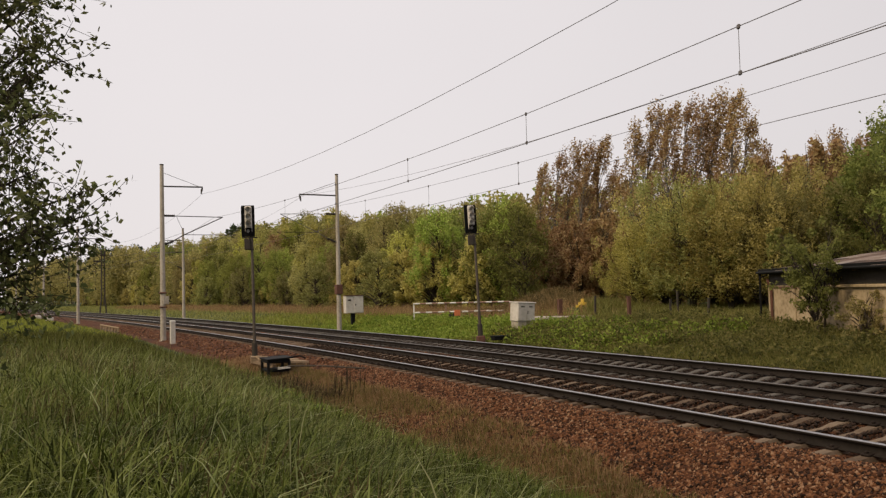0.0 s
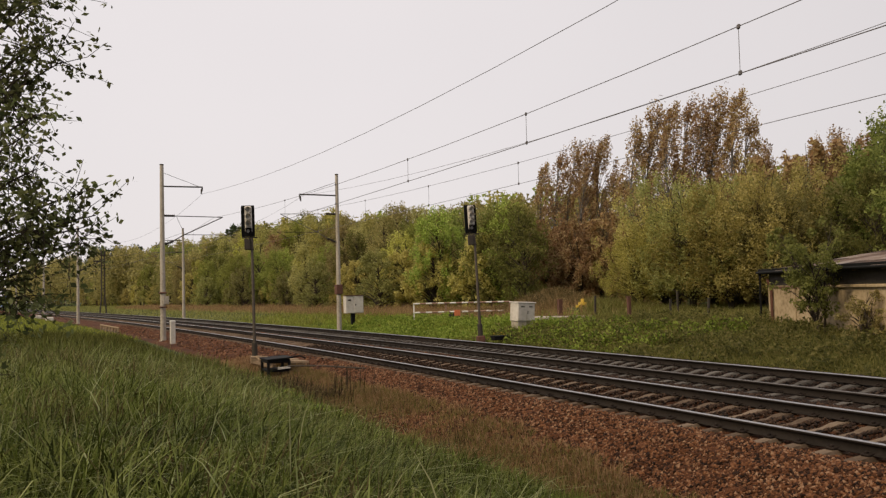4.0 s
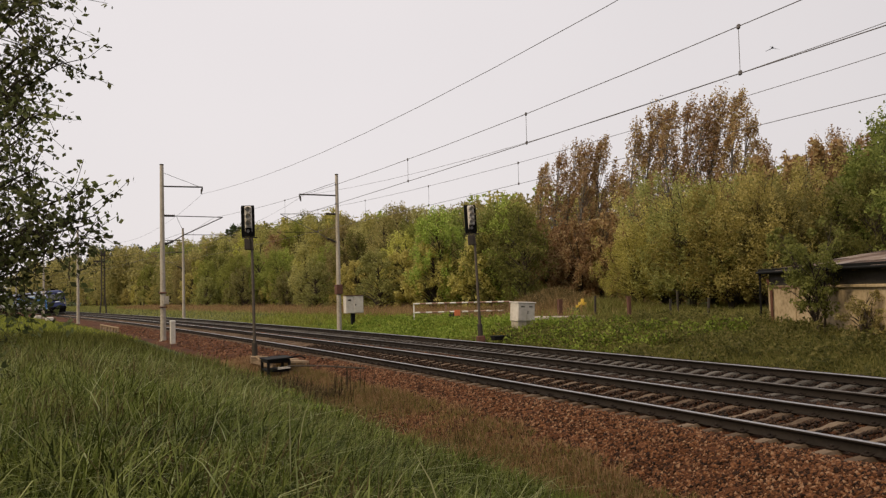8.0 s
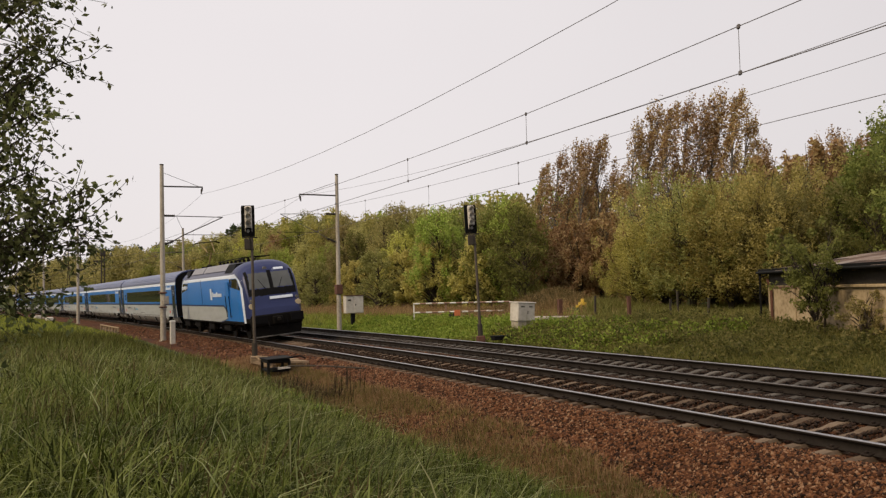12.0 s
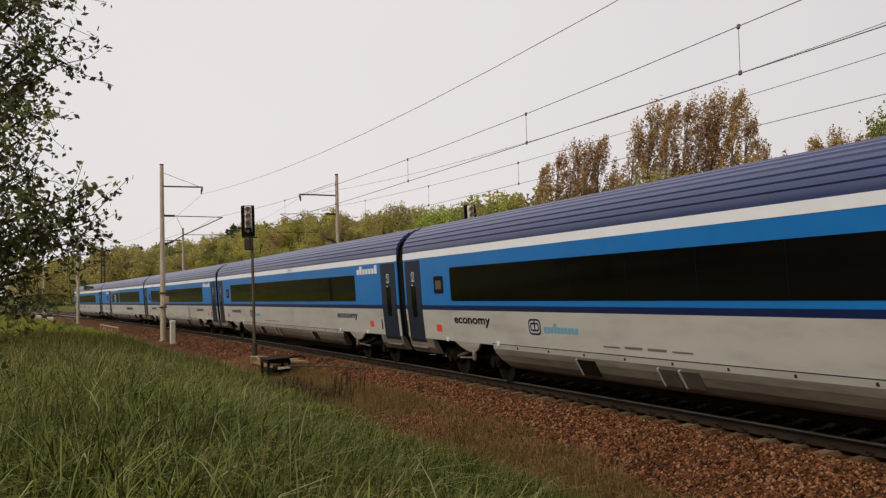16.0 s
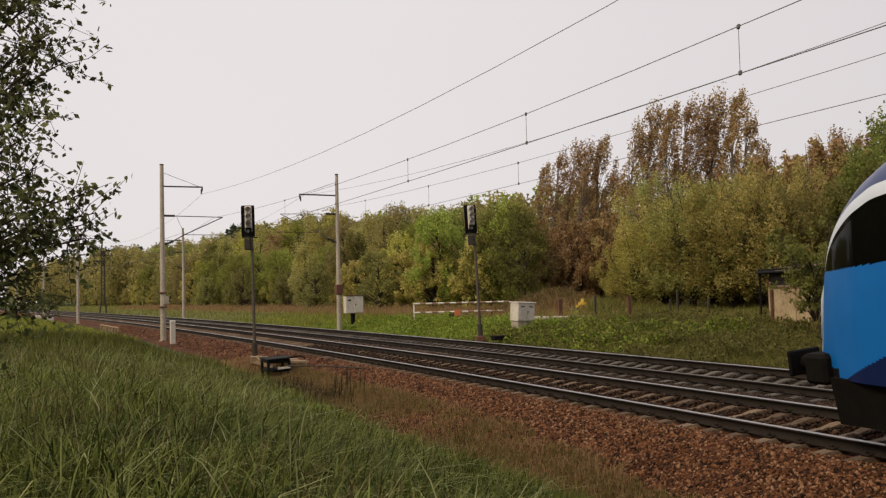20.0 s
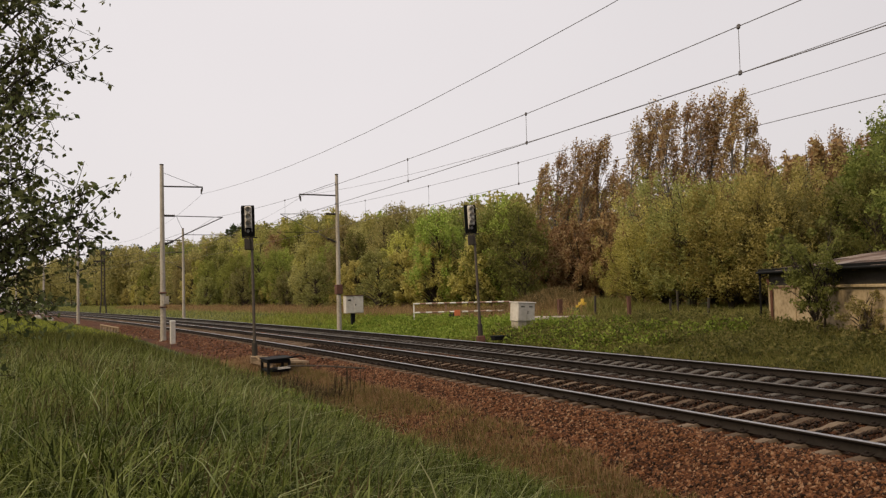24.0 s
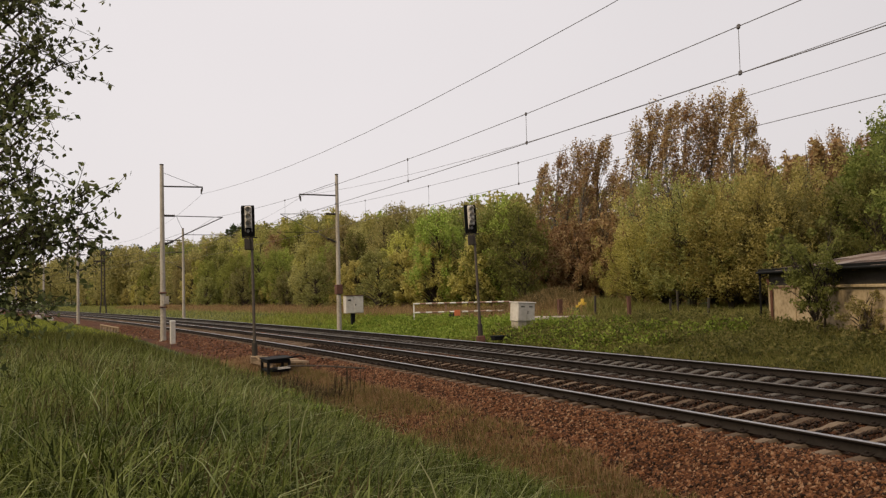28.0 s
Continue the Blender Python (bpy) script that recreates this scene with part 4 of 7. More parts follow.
# willow bushes before the birches
bush_kinds = [tree_arrays(200 + k, 8.5, 7.0, 0.205, 270, 88, 0.118, 0.12, "bush", stems=9, spread_c=0.115, tall=1.6) for k in range(3)]
bush_at = [(11.9, 58, 0.66), (13.6, 59, 0.92), (15.2, 57, 1.06), (17.4, 56, 1.10), (19.6, 55, 1.08), (21.4, 54, 0.88), (14.2, 66, 1.0), (16.4, 66, 1.15), (19.2, 64, 1.18)]
BUSH = []
for i, (b, d, sz) in enumerate(bush_at):
    x, y = sight(b, d)
    if i < 3:
        BUSH.append(tree("willow_bush", "broad many-stemmed willow bush in fresh yellow-green leaf", "bush", bush_kinds[i], M_BARK, (F_LIME, F_BUSH, F_GREY)[i], planted(x, y, 0, sz), "willow bushes"))
    else:
        cp = copy_thing(BUSH[i % 3], Matrix.Identity(4))
        cp.matrix_basis = planted(x, y, random.Random(i + 40).uniform(0, 6), sz)

# dark trees behind the shed
dark_kind = tree_arrays(260, 12.5, 6.0, 0.10, 170, 60, 0.21, 0.18, "round", spread_c=0.11, tall=1.5)
for i, (b, d, sz) in enumerate([(26.2, 56, 0.90), (24.9, 62, 0.80), (28.5, 48, 0.95), (31.0, 44, 0.9), (34.0, 40, 0.9), (23.3, 55, 0.60), (24.6, 56, 0.70), (22.3, 58, 0.56), (25.6, 52, 0.62)]):
    x, y = sight(b, d)
    if i == 0:
        dark_tree = tree("dense_tree", "dense dark green tree behind the shed", "tree", dark_kind, M_BARK, F_DARK, planted(x, y, 0, sz), "dark trees")
    else:
        copy_thing(dark_tree, Matrix.Identity(4)).matrix_basis = planted(x, y, i * 1.3, sz)

# bush before the shed wall
shed_bush = tree("elder_bush", "straggly elder bush growing against the shed wall", "bush", tree_arrays(270, 4.6, 2.0, 0.34, 96, 56, 0.11, 0.055, "round", stems=4, spread_c=0.105, tall=1.0), M_BARK, F_DARK, planted(12.85, 31.3))
tree("young_bush", "twiggy olive-leaved bush before the shed wall", "bush", tree_arrays(271, 2.1, 1.8, 0.15, 60, 34, 0.085, 0.03, "bush", stems=6, spread_c=0.18), M_BARK, F_OLIVE, planted(13.2, 28.9))

# the wood beyond the meadow
wood_kinds = []
for k, (h, w, base, sh, lf_mat, lab) in enumerate([
        (10.5, 6.4, 0.10, "round", F_MID, "mid-green broadleaved tree at the wood's edge"),
        (11.5, 6.0, 0.14, "round", F_OLIVE, "olive-brown broadleaved tree at the wood's edge"),
        (9.0, 6.6, 0.06, "bush", F_LIME, "fresh yellow-green tree at the wood's edge"),
        (12.0, 5.6, 0.16, "birch", F_OLIVE, "slender olive-leaved tree at the wood's edge"),
        (6.5, 5.6, 0.04, "bush", F_BUSH, "low grey-green bush at the wood's edge"),
        (10.8, 6.2, 0.08, "round", F_LIME, "bright spring-green tree at the wood's edge"),
        (7.0, 6.6, 0.03, "bush", F_GREY, "domed grey-green bush at the wood's edge"),
        (10.4, 6.8, 0.05, "round", F_GREEN, "full bright green tree at the wood's edge"),
        (11.0, 6.4, 0.08, "round", F_DARK, "dense dark green tree at the wood's edge"),
        (9.5, 4.6, 0.10, "round", F_BIRCH, "bronze-leaved tree at the wood's edge")]):
    wood_kinds.append((tree_arrays(300 + k, h, w, base, 130, 58, 0.215, 0.14, sh, spread_c=0.13, tall=1.45, sides=4), lf_mat, lab))
WOOD = {}
WOOD_H = [10.5, 11.5, 9.0, 12.0, 6.5, 10.8, 7.0, 10.4, 11.0, 9.5]
wr = random.Random(11)
# the wood's uneven top: bearing and elevation in degrees
CROWN_B = [-26, -20.5, -18.3, -16.7, -15.0, -13.3, -12.0, -10.6, -9.2, -8.2, -6.8, -5.0, -3.6, -2.6, -1.5, 0.6, 2.4, 4.2, 5.4, 30]
CROWN_E = [2.6, 2.9, 3.0, 3.15, 3.45, 3.85, 4.3, 4.8, 4.6, 5.4, 5.0, 4.9, 5.1, 5.6, 5.2, 5.0, 5.3, 5.8, 6.1, 6.3]


def crown_limit(x, y):
    """How high the wood stands at a plan point."""
    e = np.interp(math.degrees(math.atan2(x, y)), CROWN_B, CROWN_E)
    return 2.1 + math.hypot(x, y) * math.tan(radians(float(e)))


def wood_tree(kind, x, y, size, back=False):
    if math.hypot(x, y) < 97 and math.degrees(math.atan2(x, y)) > 5.0:
        return  # the birches and bushes stand there
    arrays, lf_mat, lab = wood_kinds[kind]
    tall = crown_limit(x, y) / WOOD_H[kind]
    size = min(1.5, max(0.5, tall * wr.uniform(0.84, 1.02))) if back else min(size, tall * 0.97)
    if kind not in WOOD:
        WOOD[kind] = tree("wood_edge_tree", lab, "tree", arrays, M_BARK, lf_mat, planted(x, y, 0, size), "trees at the wood's edge")
    else:
        copy_thing(WOOD[kind], Matrix.Identity(4)).matrix_basis = planted(x, y, wr.uniform(0, 6.2), size)


for row, (o_row, step, kinds, lo, hi) in enumerate([(24.5, 5.6, [4, 6, 1, 4, 0, 6], 0.7, 1.05), (28, 5.0, [0, 1, 2, 5, 3, 6, 7, 8], 0.78, 1.02), (33, 4.8, [0, 1, 3, 5, 3, 8, 7], 0.84, 1.06), (38.5, 5.0, [0, 1, 3, 3, 8], 0.90, 1.14)]):
    s = 48.0 + 3 * row
    while s < 330:
        p = along(s + wr.uniform(-1.8, 1.8), o_row + wr.uniform(-1.8, 1.8))
        wood_tree(wr.choice(kinds), float(p[0]), float(p[1]), wr.uniform(lo, hi), row > 1)
        s += step * wr.uniform(0.75, 1.3) * (1 + max(0, s - 130) / 110)


def edge_spot(bearing, o):
    """Where the line of sight at that bearing meets the strip at offset o from the track."""
    s = np.linspace(40, 330, 600)
    p = along(s, o + 0 * s)
    k = int(np.argmin(np.abs(np.degrees(np.arctan2(p[:, 0], p[:, 1])) - bearing)))
    return float(p[k, 0]), float(p[k, 1])


# trees that stand out at the wood's edge: kind, bearing, offset, height
for kind, b, o, h in ((6, -4.0, 21.5, 6.1), (7, -0.2, 23.5, 9.3), (6, -12.4, 21.0, 6.2), (6, -8.0, 20.5, 5.6), (8, 3.0, 25.0, 8.6), (7, 4.4, 26.5, 9.2), (8, 5.0, 24.5, 8.4), (9, -10.3, 30.0, 11.8), (2, -2.2, 26.0, 8.2), (6, -14.5, 21.5, 5.2), (1, -6.2, 26.0, 10.0)):
    x, y = edge_spot(b, o)
    arrays, lf_mat, lab = wood_kinds[kind]
    size = min(h, 0.98 * crown_limit(x, y)) / WOOD_H[kind]
    if kind not in WOOD:
        WOOD[kind] = tree("wood_edge_tree", lab, "tree", arrays, M_BARK, lf_mat, planted(x, y, 0, size), "trees at the wood's edge")
    else:
        copy_thing(WOOD[kind], Matrix.Identity(4)).matrix_basis = planted(x, y, b, size)


# dark pines that rise above the broadleaved wood
pine_kind = tree_arrays(330, 12.0, 4.6, 0.30, 90, 52, 0.26, 0.15, "round", spread_c=0.10, tall=1.3, sides=4)
for i, (b, o) in enumerate([(-21.2, 30), (-20.3, 34), (-19.4, 31), (-18.5, 36), (-17.2, 38), (-13.0, 40), (-12.5, 42)]):
    x, y = edge_spot(b, o)
    sz = 1.06 * crown_limit(x, y) / 12.0
    if i == 0:
        pine = tree("pine_tree", "dark green pine rising above the wood", "tree", pine_kind, M_BARK, F_PINE, planted(x, y, 0, sz), "dark pines")
    else:
        copy_thing(pine, Matrix.Identity(4)).matrix_basis = planted(x, y, i * 1.4, sz)


def joined_wood(name, label, spots, leafage, seed, seen=True):
    """Deeper rows of the wood as one mass of stems and leaves."""
    r = random.Random(seed)
    vs, fs, k, runs = [], [], 0, []
    for x, y, size, kind in spots:
        size = min(1.6, size * 0.92 * crown_limit(x, y) / WOOD_H[kind]) if seen else size
        rr, lv, lf, _ = wood_kinds[kind][0]
        a = r.uniform(0, 6.2)
        rot = np.array([[math.cos(a), -math.sin(a), 0], [math.sin(a), math.cos(a), 0], [0, 0, 1]]) * size
        base = np.array([x, y, at_ground(x, y)])
        q = lv.reshape(-1, 3, 3)[::6].reshape(-1, 3)
        q = ((q.reshape(-1, 3, 3) - q.reshape(-1, 3, 3).mean(1, keepdims=True)) * 2.1 + q.reshape(-1, 3, 3).mean(1, keepdims=True)).reshape(-1, 3)
        q = q @ rot.T + base
        vs.append(q), fs.append(np.arange(len(q)).reshape(-1, 3) + k)
        k += len(q)
        runs.append((np.asarray(rr[0][0]) @ rot.T + base, np.asarray(rr[0][1]) * size))
    ob = tagged(part(name, mesh_of(name, np.concatenate(vs), np.concatenate(fs)), leafage, None), label, "woodland", kind="stuff")
    part("stems", tubes("stems", runs, 5), M_BARK, ob)
    return ob


deep = {F_MID: [], F_OLIVE: [], F_LIME: []}
for row in range(3):
    s = 40.0
    while s < 420:
        p = along(s + wr.uniform(-2, 2), 47 + 8 * row + wr.uniform(-3, 3))
        deep[wr.choice([F_MID, F_OLIVE, F_OLIVE, F_LIME])].append((float(p[0]), float(p[1]), wr.uniform(0.92, 1.2), wr.choice([0, 1, 3])))
        s += wr.uniform(6, 9) * (1 + max(0, s - 150) / 150)
for lf_mat, spots in deep.items():
    joined_wood("woodland", "mass of broadleaved woodland behind the meadow", spots, lf_mat, 7)
left_wood = []
for i in range(60):
    p = along(wr.uniform(90, 420), wr.uniform(-60, -18))
    left_wood.append((float(p[0]), float(p[1]), wr.uniform(0.8, 1.1), wr.choice([0, 1, 3])))
for i in range(40):
    p = along(wr.uniform(330, 620), wr.uniform(-16, 40))
    left_wood.append((float(p[0]), float(p[1]), wr.uniform(0.9, 1.2), wr.choice([0, 1, 3]))) if abs(p[1]) and not (-10 < float(unrolled(p[0], p[1])[1][0]) < 14) else None
for i in range(90):
    p = along(wr.uniform(170, 420), wr.uniform(20, 60))
    left_wood.append((float(p[0]), float(p[1]), wr.uniform(0.8, 1.15), wr.choice([0, 1, 3])))
joined_wood("woodland", "distant woodland on the inside of the curve", left_wood, F_OLIVE, 8)
# added trees behind the viewer, never in view, to block low sky light
behind = []
for i in range(150):
    p = along(wr.uniform(-90, 70), wr.uniform(-46, -27))
    behind.append((float(p[0]), float(p[1]), wr.uniform(0.85, 1.15), wr.choice([0, 1, 3])))
joined_wood("woodland", "added belt of trees behind the viewer, unseen, blocking low light", behind, F_MID, 9, False)


# the near tree whose branches reach in from the side
def near_tree():
    ob = tagged(empty("near_tree", Matrix.Translation((-5.35, 8.4, 0.2))), "leafy roadside tree with small dark leaves reaching into view", "tree")
    rng = np.random.default_rng(77)
    t = np.linspace(0, 1, 10)
    trunk = np.stack([0.35 * np.sin(t * 2.4), 0.2 * np.sin(t * 3), t * 7.6 - 0.3], 1)
    part("trunk", tubes("trunk", [(trunk, 0.20 * (1 - t) ** 0.7 + 0.02)], 12), M_BARK, ob)
    boughs = []
    # reach and height of each bough's tip
    outline = [(2.05, 2.72), (2.05, 2.45), (1.7, 2.55), (1.7, 3.1), (1.68, 3.6), (1.62, 4.0), (1.65, 4.45), (1.72, 4.9), (2.1, 2.85), (1.95, 2.6), (1.45, 1.95), (1.55, 2.2), (1.25, 2.05), (1.1, 2.1), (0.85, 1.6), (0.75, 1.1), (1.0, 2.9), (1.1, 3.4), (1.2, 4.2), (1.0, 4.7), (0.6, 3.7), (0.7, 2.4), (0.9, 5.4), (-1.6, 3.4), (-1.2, 4.6), (0.3, 6.6), (-0.9, 5.8), (0.5, 0.8), (1.3, 2.8), (1.35, 2.35), (1.2, 3.8), (1.7, 3.35), (1.75, 4.2), (1.75, 4.65), (1.8, 5.15)]
    tips = [((r, rng.uniform(-0.45, 0.45), z), 0.71 * z) for r, z in outline]
    for i, (tip, zr) in enumerate(tips):
        tip = np.array(tip)
        root = np.array([np.interp(zr, trunk[:, 2], trunk[:, k]) for k in range(2)] + [zr])
        mid = (root + tip) / 2 + np.array([0, 0, 0.22])
        bend = np.stack([(1 - u) ** 2 * root + 2 * u * (1 - u) * mid + u * u * tip for u in np.linspace(0, 1, 8)])
        runs = [(bend, np.linspace(0.032, 0.005, 8))]
        centres = []
        for j in range(27):
            u = 0.25 + 0.75 * math.sqrt(rng.random())
            p0 = np.array([np.interp(u, np.linspace(0, 1, 8), bend[:, k]) for k in range(3)])
            d = np.clip(rng.normal(size=3), -1.4, 1.4) * np.array([0.50, 0.50, 0.42]) * (0.55 + 0.5 * (1 - u))
            p1 = p0 + d + np.array([0.06, 0, -0.03])
            runs.append(([p0, (p0 + p1) / 2 + rng.normal(size=3) * 0.03, p1], [0.005, 0.0035, 0.002]))
            for w in (0.42, 0.72, 1.0):
                k = rng.integers(3, 6)
                centres.append(p0 + (p1 - p0) * w + rng.normal(size=(k, 3)) * 0.030)
        lv, lf = leaf_quads(rng, np.concatenate(centres), 0.062, 0.2)
        b = part("bough", tubes("bough", runs, 5), M_BARK, ob)
        part("leaves", mesh_of("leaves", lv, lf), F_NEAR, b)
        boughs.append((b, root, i))
    return boughs


BOUGHS = near_tree()


# ---- the train ----
T_BLUE = surface("train_bright_blue", [(0.006, 0.125, 0.44), (0.008, 0.145, 0.49)], 0.35, grain=3, stain=0.6, spec=0.3)
T_NAVY = surface("train_navy", [(0.004, 0.011, 0.062), (0.006, 0.015, 0.078)], 0.4, grain=3, stain=0.6, spec=0.25)
T_DOOR = surface("train_door_slate", [(0.008, 0.013, 0.03), (0.011, 0.017, 0.037)], 0.45, grain=3, stain=0.8, spec=0.2)
T_FRONT = surface("locomotive_front_navy", [(0.016, 0.024, 0.088), (0.021, 0.030, 0.105)], 0.4, grain=3, stain=0.6, spec=0.3)
T_ROOF = surface("train_roof_blue_grey", [(0.023, 0.037, 0.125), (0.034, 0.050, 0.152)], 0.30, 0.0, grain=4, stain=0.5, spec=0.6)
T_WHITE = surface("train_off_white", [(0.278, 0.294, 0.305), (0.35, 0.37, 0.388), (0.38, 0.40, 0.42)], 0.4, grain=2.5, stain=0.8, stretch=(0.5, 1, 2))
T_SKIRT = surface("train_dirty_skirt", [(0.075, 0.070, 0.064), (0.125, 0.118, 0.111), (0.17, 0.165, 0.160)], 0.6, grain=3, stain=1.2, stretch=(0.5, 1, 3))
T_BAND = surface("train_white_band", [(0.55, 0.61, 0.72), (0.61, 0.67, 0.78)], 0.4, grain=3, spec=0.3)
T_GLASS = surface("tinted_glass", [(0.002, 0.002, 0.0022), (0.0035, 0.0035, 0.0035)], 0.06, grain=1, stain=0.3, spec=0.16)
T_RUBBER = surface("black_rubber", [(0.003, 0.003, 0.0035), (0.006, 0.006, 0.007)], 0.75, grain=6, spec=0.12)
T_UNDER = surface("grimy_underframe", [(0.0035, 0.003, 0.003), (0.008, 0.007, 0.006)], 0.85, grain=8, stain=2, spec=0.12)
T_GRIME_RECESS = surface("grime_and_recess_shade", [(0.035, 0.031, 0.027), (0.06, 0.054, 0.046)], 0.8, grain=6, stain=1.5)
T_YELLOW = surface("first_class_yellow", [(0.70, 0.45, 0.02), (0.78, 0.52, 0.03)], 0.4, grain=3)
T_RED = surface("red_notice", [(0.55, 0.03, 0.02), (0.62, 0.045, 0.03)], 0.5, grain=6)
T_CYAN = surface("light_blue_lettering", [(0.09, 0.25, 0.42), (0.12, 0.30, 0.48)], 0.5, grain=6)
T_LINE = surface("dark_panel_joint", [(0.012, 0.012, 0.014), (0.02, 0.02, 0.024)], 0.6, grain=6, spec=0.2)
T_PANTO = surface("pantograph_ochre", [(0.24, 0.17, 0.07), (0.34, 0.25, 0.11)], 0.6, 0.3, grain=6)
T_WHEEL = surface("worn_wheel_steel", [(0.005, 0.0045, 0.004), (0.014, 0.012, 0.010)], 0.65, 0.0, grain=8, spec=0.15)
T_LAMP = bpy.data.materials.new("lit_headlamp")
T_LAMP.use_nodes = True
T_LAMP.node_tree.nodes["Principled BSDF"].inputs["Emission Color"].default_value = (1.0, 0.93, 0.8, 1)
T_LAMP.node_tree.nodes["Principled BSDF"].inputs["Emission Strength"].default_value = 2.5

PITCH = 26.5
HALF_Z = [0.42, 0.95, 1.77, 1.90, 3.15, 3.32]
HALF_Y = [1.22, 1.40, 1.41, 1.41, 1.36, 1.335]


def side_y(z):
    return float(np.interp(z, HALF_Z, HALF_Y))


def u_to_x(u):
    return u - PITCH / 2


def plate(u0, u1, z0, z1, sgn, r=0.05, proud=0.006, thick=0.012, corners=None):
    """A rounded plate lying on the side wall between u0..u1 and z0..z1; sgn -1 or 1 picks the side."""
    bm = bmesh.new()
    pts = []
    if corners is not None:
        pts = [(u_to_x(u), z) for u, z in corners]
    else:
        r = min(r, (u1 - u0) * 0.45, (z1 - z0) * 0.45)
        for cx, cz, a0 in ((u1 - r, z1 - r, 0), (u0 + r, z1 - r, 90), (u0 + r, z0 + r, 180), (u1 - r, z0 + r, 270)):
            for k in range(4):
                a = radians(a0 + 30 * k)
                pts.append((u_to_x(cx + r * math.cos(a)), cz + r * math.sin(a)))
    if corners is None:
        # rows across the plate, with extra rows where the wall bends
        levels = sorted({round(z, 4) for _, z in pts} | {z for z in (0.95, 1.77, 1.90, 2.6) if z0 + 0.02 < z < z1 - 0.02})
        rows = []
        for z in levels:
            dz = max(0.0, z - (z1 - r), (z0 + r) - z)
            cut = r - math.sqrt(max(0.0, r * r - dz * dz))
            rows.append([(u_to_x(u0 + cut), z), (u_to_x(u1 - cut), z)])
        out = [[bm.verts.new((x, sgn * (side_y(z) + proud), z)) for x, z in row] for row in rows]
        ins = [[bm.verts.new((x, sgn * (side_y(z) - thick), z)) for x, z in row] for row in rows]
        for k in range(len(rows) - 1):
            bm.faces.new((out[k][0], out[k][1], out[k + 1][1], out[k + 1][0]))
            bm.faces.new((ins[k][0], out[k][0], out[k + 1][0], ins[k + 1][0]))
            bm.faces.new((ins[k][1], out[k][1], out[k + 1][1], ins[k + 1][1]))
        bm.faces.new((ins[0][0], ins[0][1], out[0][1], out[0][0]))
        bm.faces.new((ins[-1][0], ins[-1][1], out[-1][1], out[-1][0]))
        bmesh.ops.recalc_face_normals(bm, faces=bm.faces)
        return bm
    inner = [bm.verts.new((x, sgn * (side_y(z) - thick), z)) for x, z in pts]
    outer = [bm.verts.new((x, sgn * (side_y(z) + proud), z)) for x, z in pts]
    bm.faces.new(outer)
    n = len(pts)
    for i in range(n):
        bm.faces.new((inner[i], inner[(i + 1) % n], outer[(i + 1) % n], outer[i]))
    bmesh.ops.recalc_face_normals(bm, faces=bm.faces)
    return bm


def strip(u0, u1, z0, z1, sgn, proud=0.004):
    return plate(u0, u1, z0, z1, sgn, r=0.001, proud=proud, corners=[(u0, z0), (u0, z1), (u1, z1), (u1, z0)])


def lettering(word, u0, u1, zc, sgn, material, parent, name="lettering", tall=None):
    """A word in the built-in font, fitted between u0 and u1 on the side."""
    cu = bpy.data.curves.new(name, "FONT")
    cu.body, cu.size, cu.extrude, cu.resolution_u, cu.offset = word, 1.0, 0.003, 3, 0.022
    tmp = bpy.data.objects.new("tmp", cu)
    me = bpy.data.meshes.new_from_object(tmp)
    bpy.data.objects.remove(tmp)
    v = np.array([list(p.co) for p in me.vertices])
    lo, hi = v.min(0), v.max(0)
    sx = (u1 - u0) / (hi[0] - lo[0])
    sz = (tall / (hi[1] - lo[1])) if tall else sx
    out = np.empty_like(v)
    a = (v[:, 0] - lo[0]) * sx
    out[:, 0] = u_to_x(u0) + a if sgn < 0 else u_to_x(u1) - a
    out[:, 2] = zc + (v[:, 1] - (lo[1] + hi[1]) / 2) * sz
    out[:, 1] = sgn * (side_y(zc) + 0.010 + np.abs(v[:, 2]) * 1.0)
    me.vertices.foreach_set("co", out.ravel())
    me.update()
    return part(name, me, material, parent)


def bars(u0, u1, zc, tall, sgn, material, parent, name, n=6, seed=1):
    """Plain bars where a name stands."""
    r = random.Random(seed)
    w = (u1 - u0) / n
    for k in range(n):
        h = tall * r.choice([0.62, 0.62, 1.0])
        part(name, plate(u0 + k * w, u0 + (k + 0.78) * w, zc - tall / 2, zc - tall / 2 + h, sgn, r=0.02, proud=0.011, thick=0.0), material, parent)


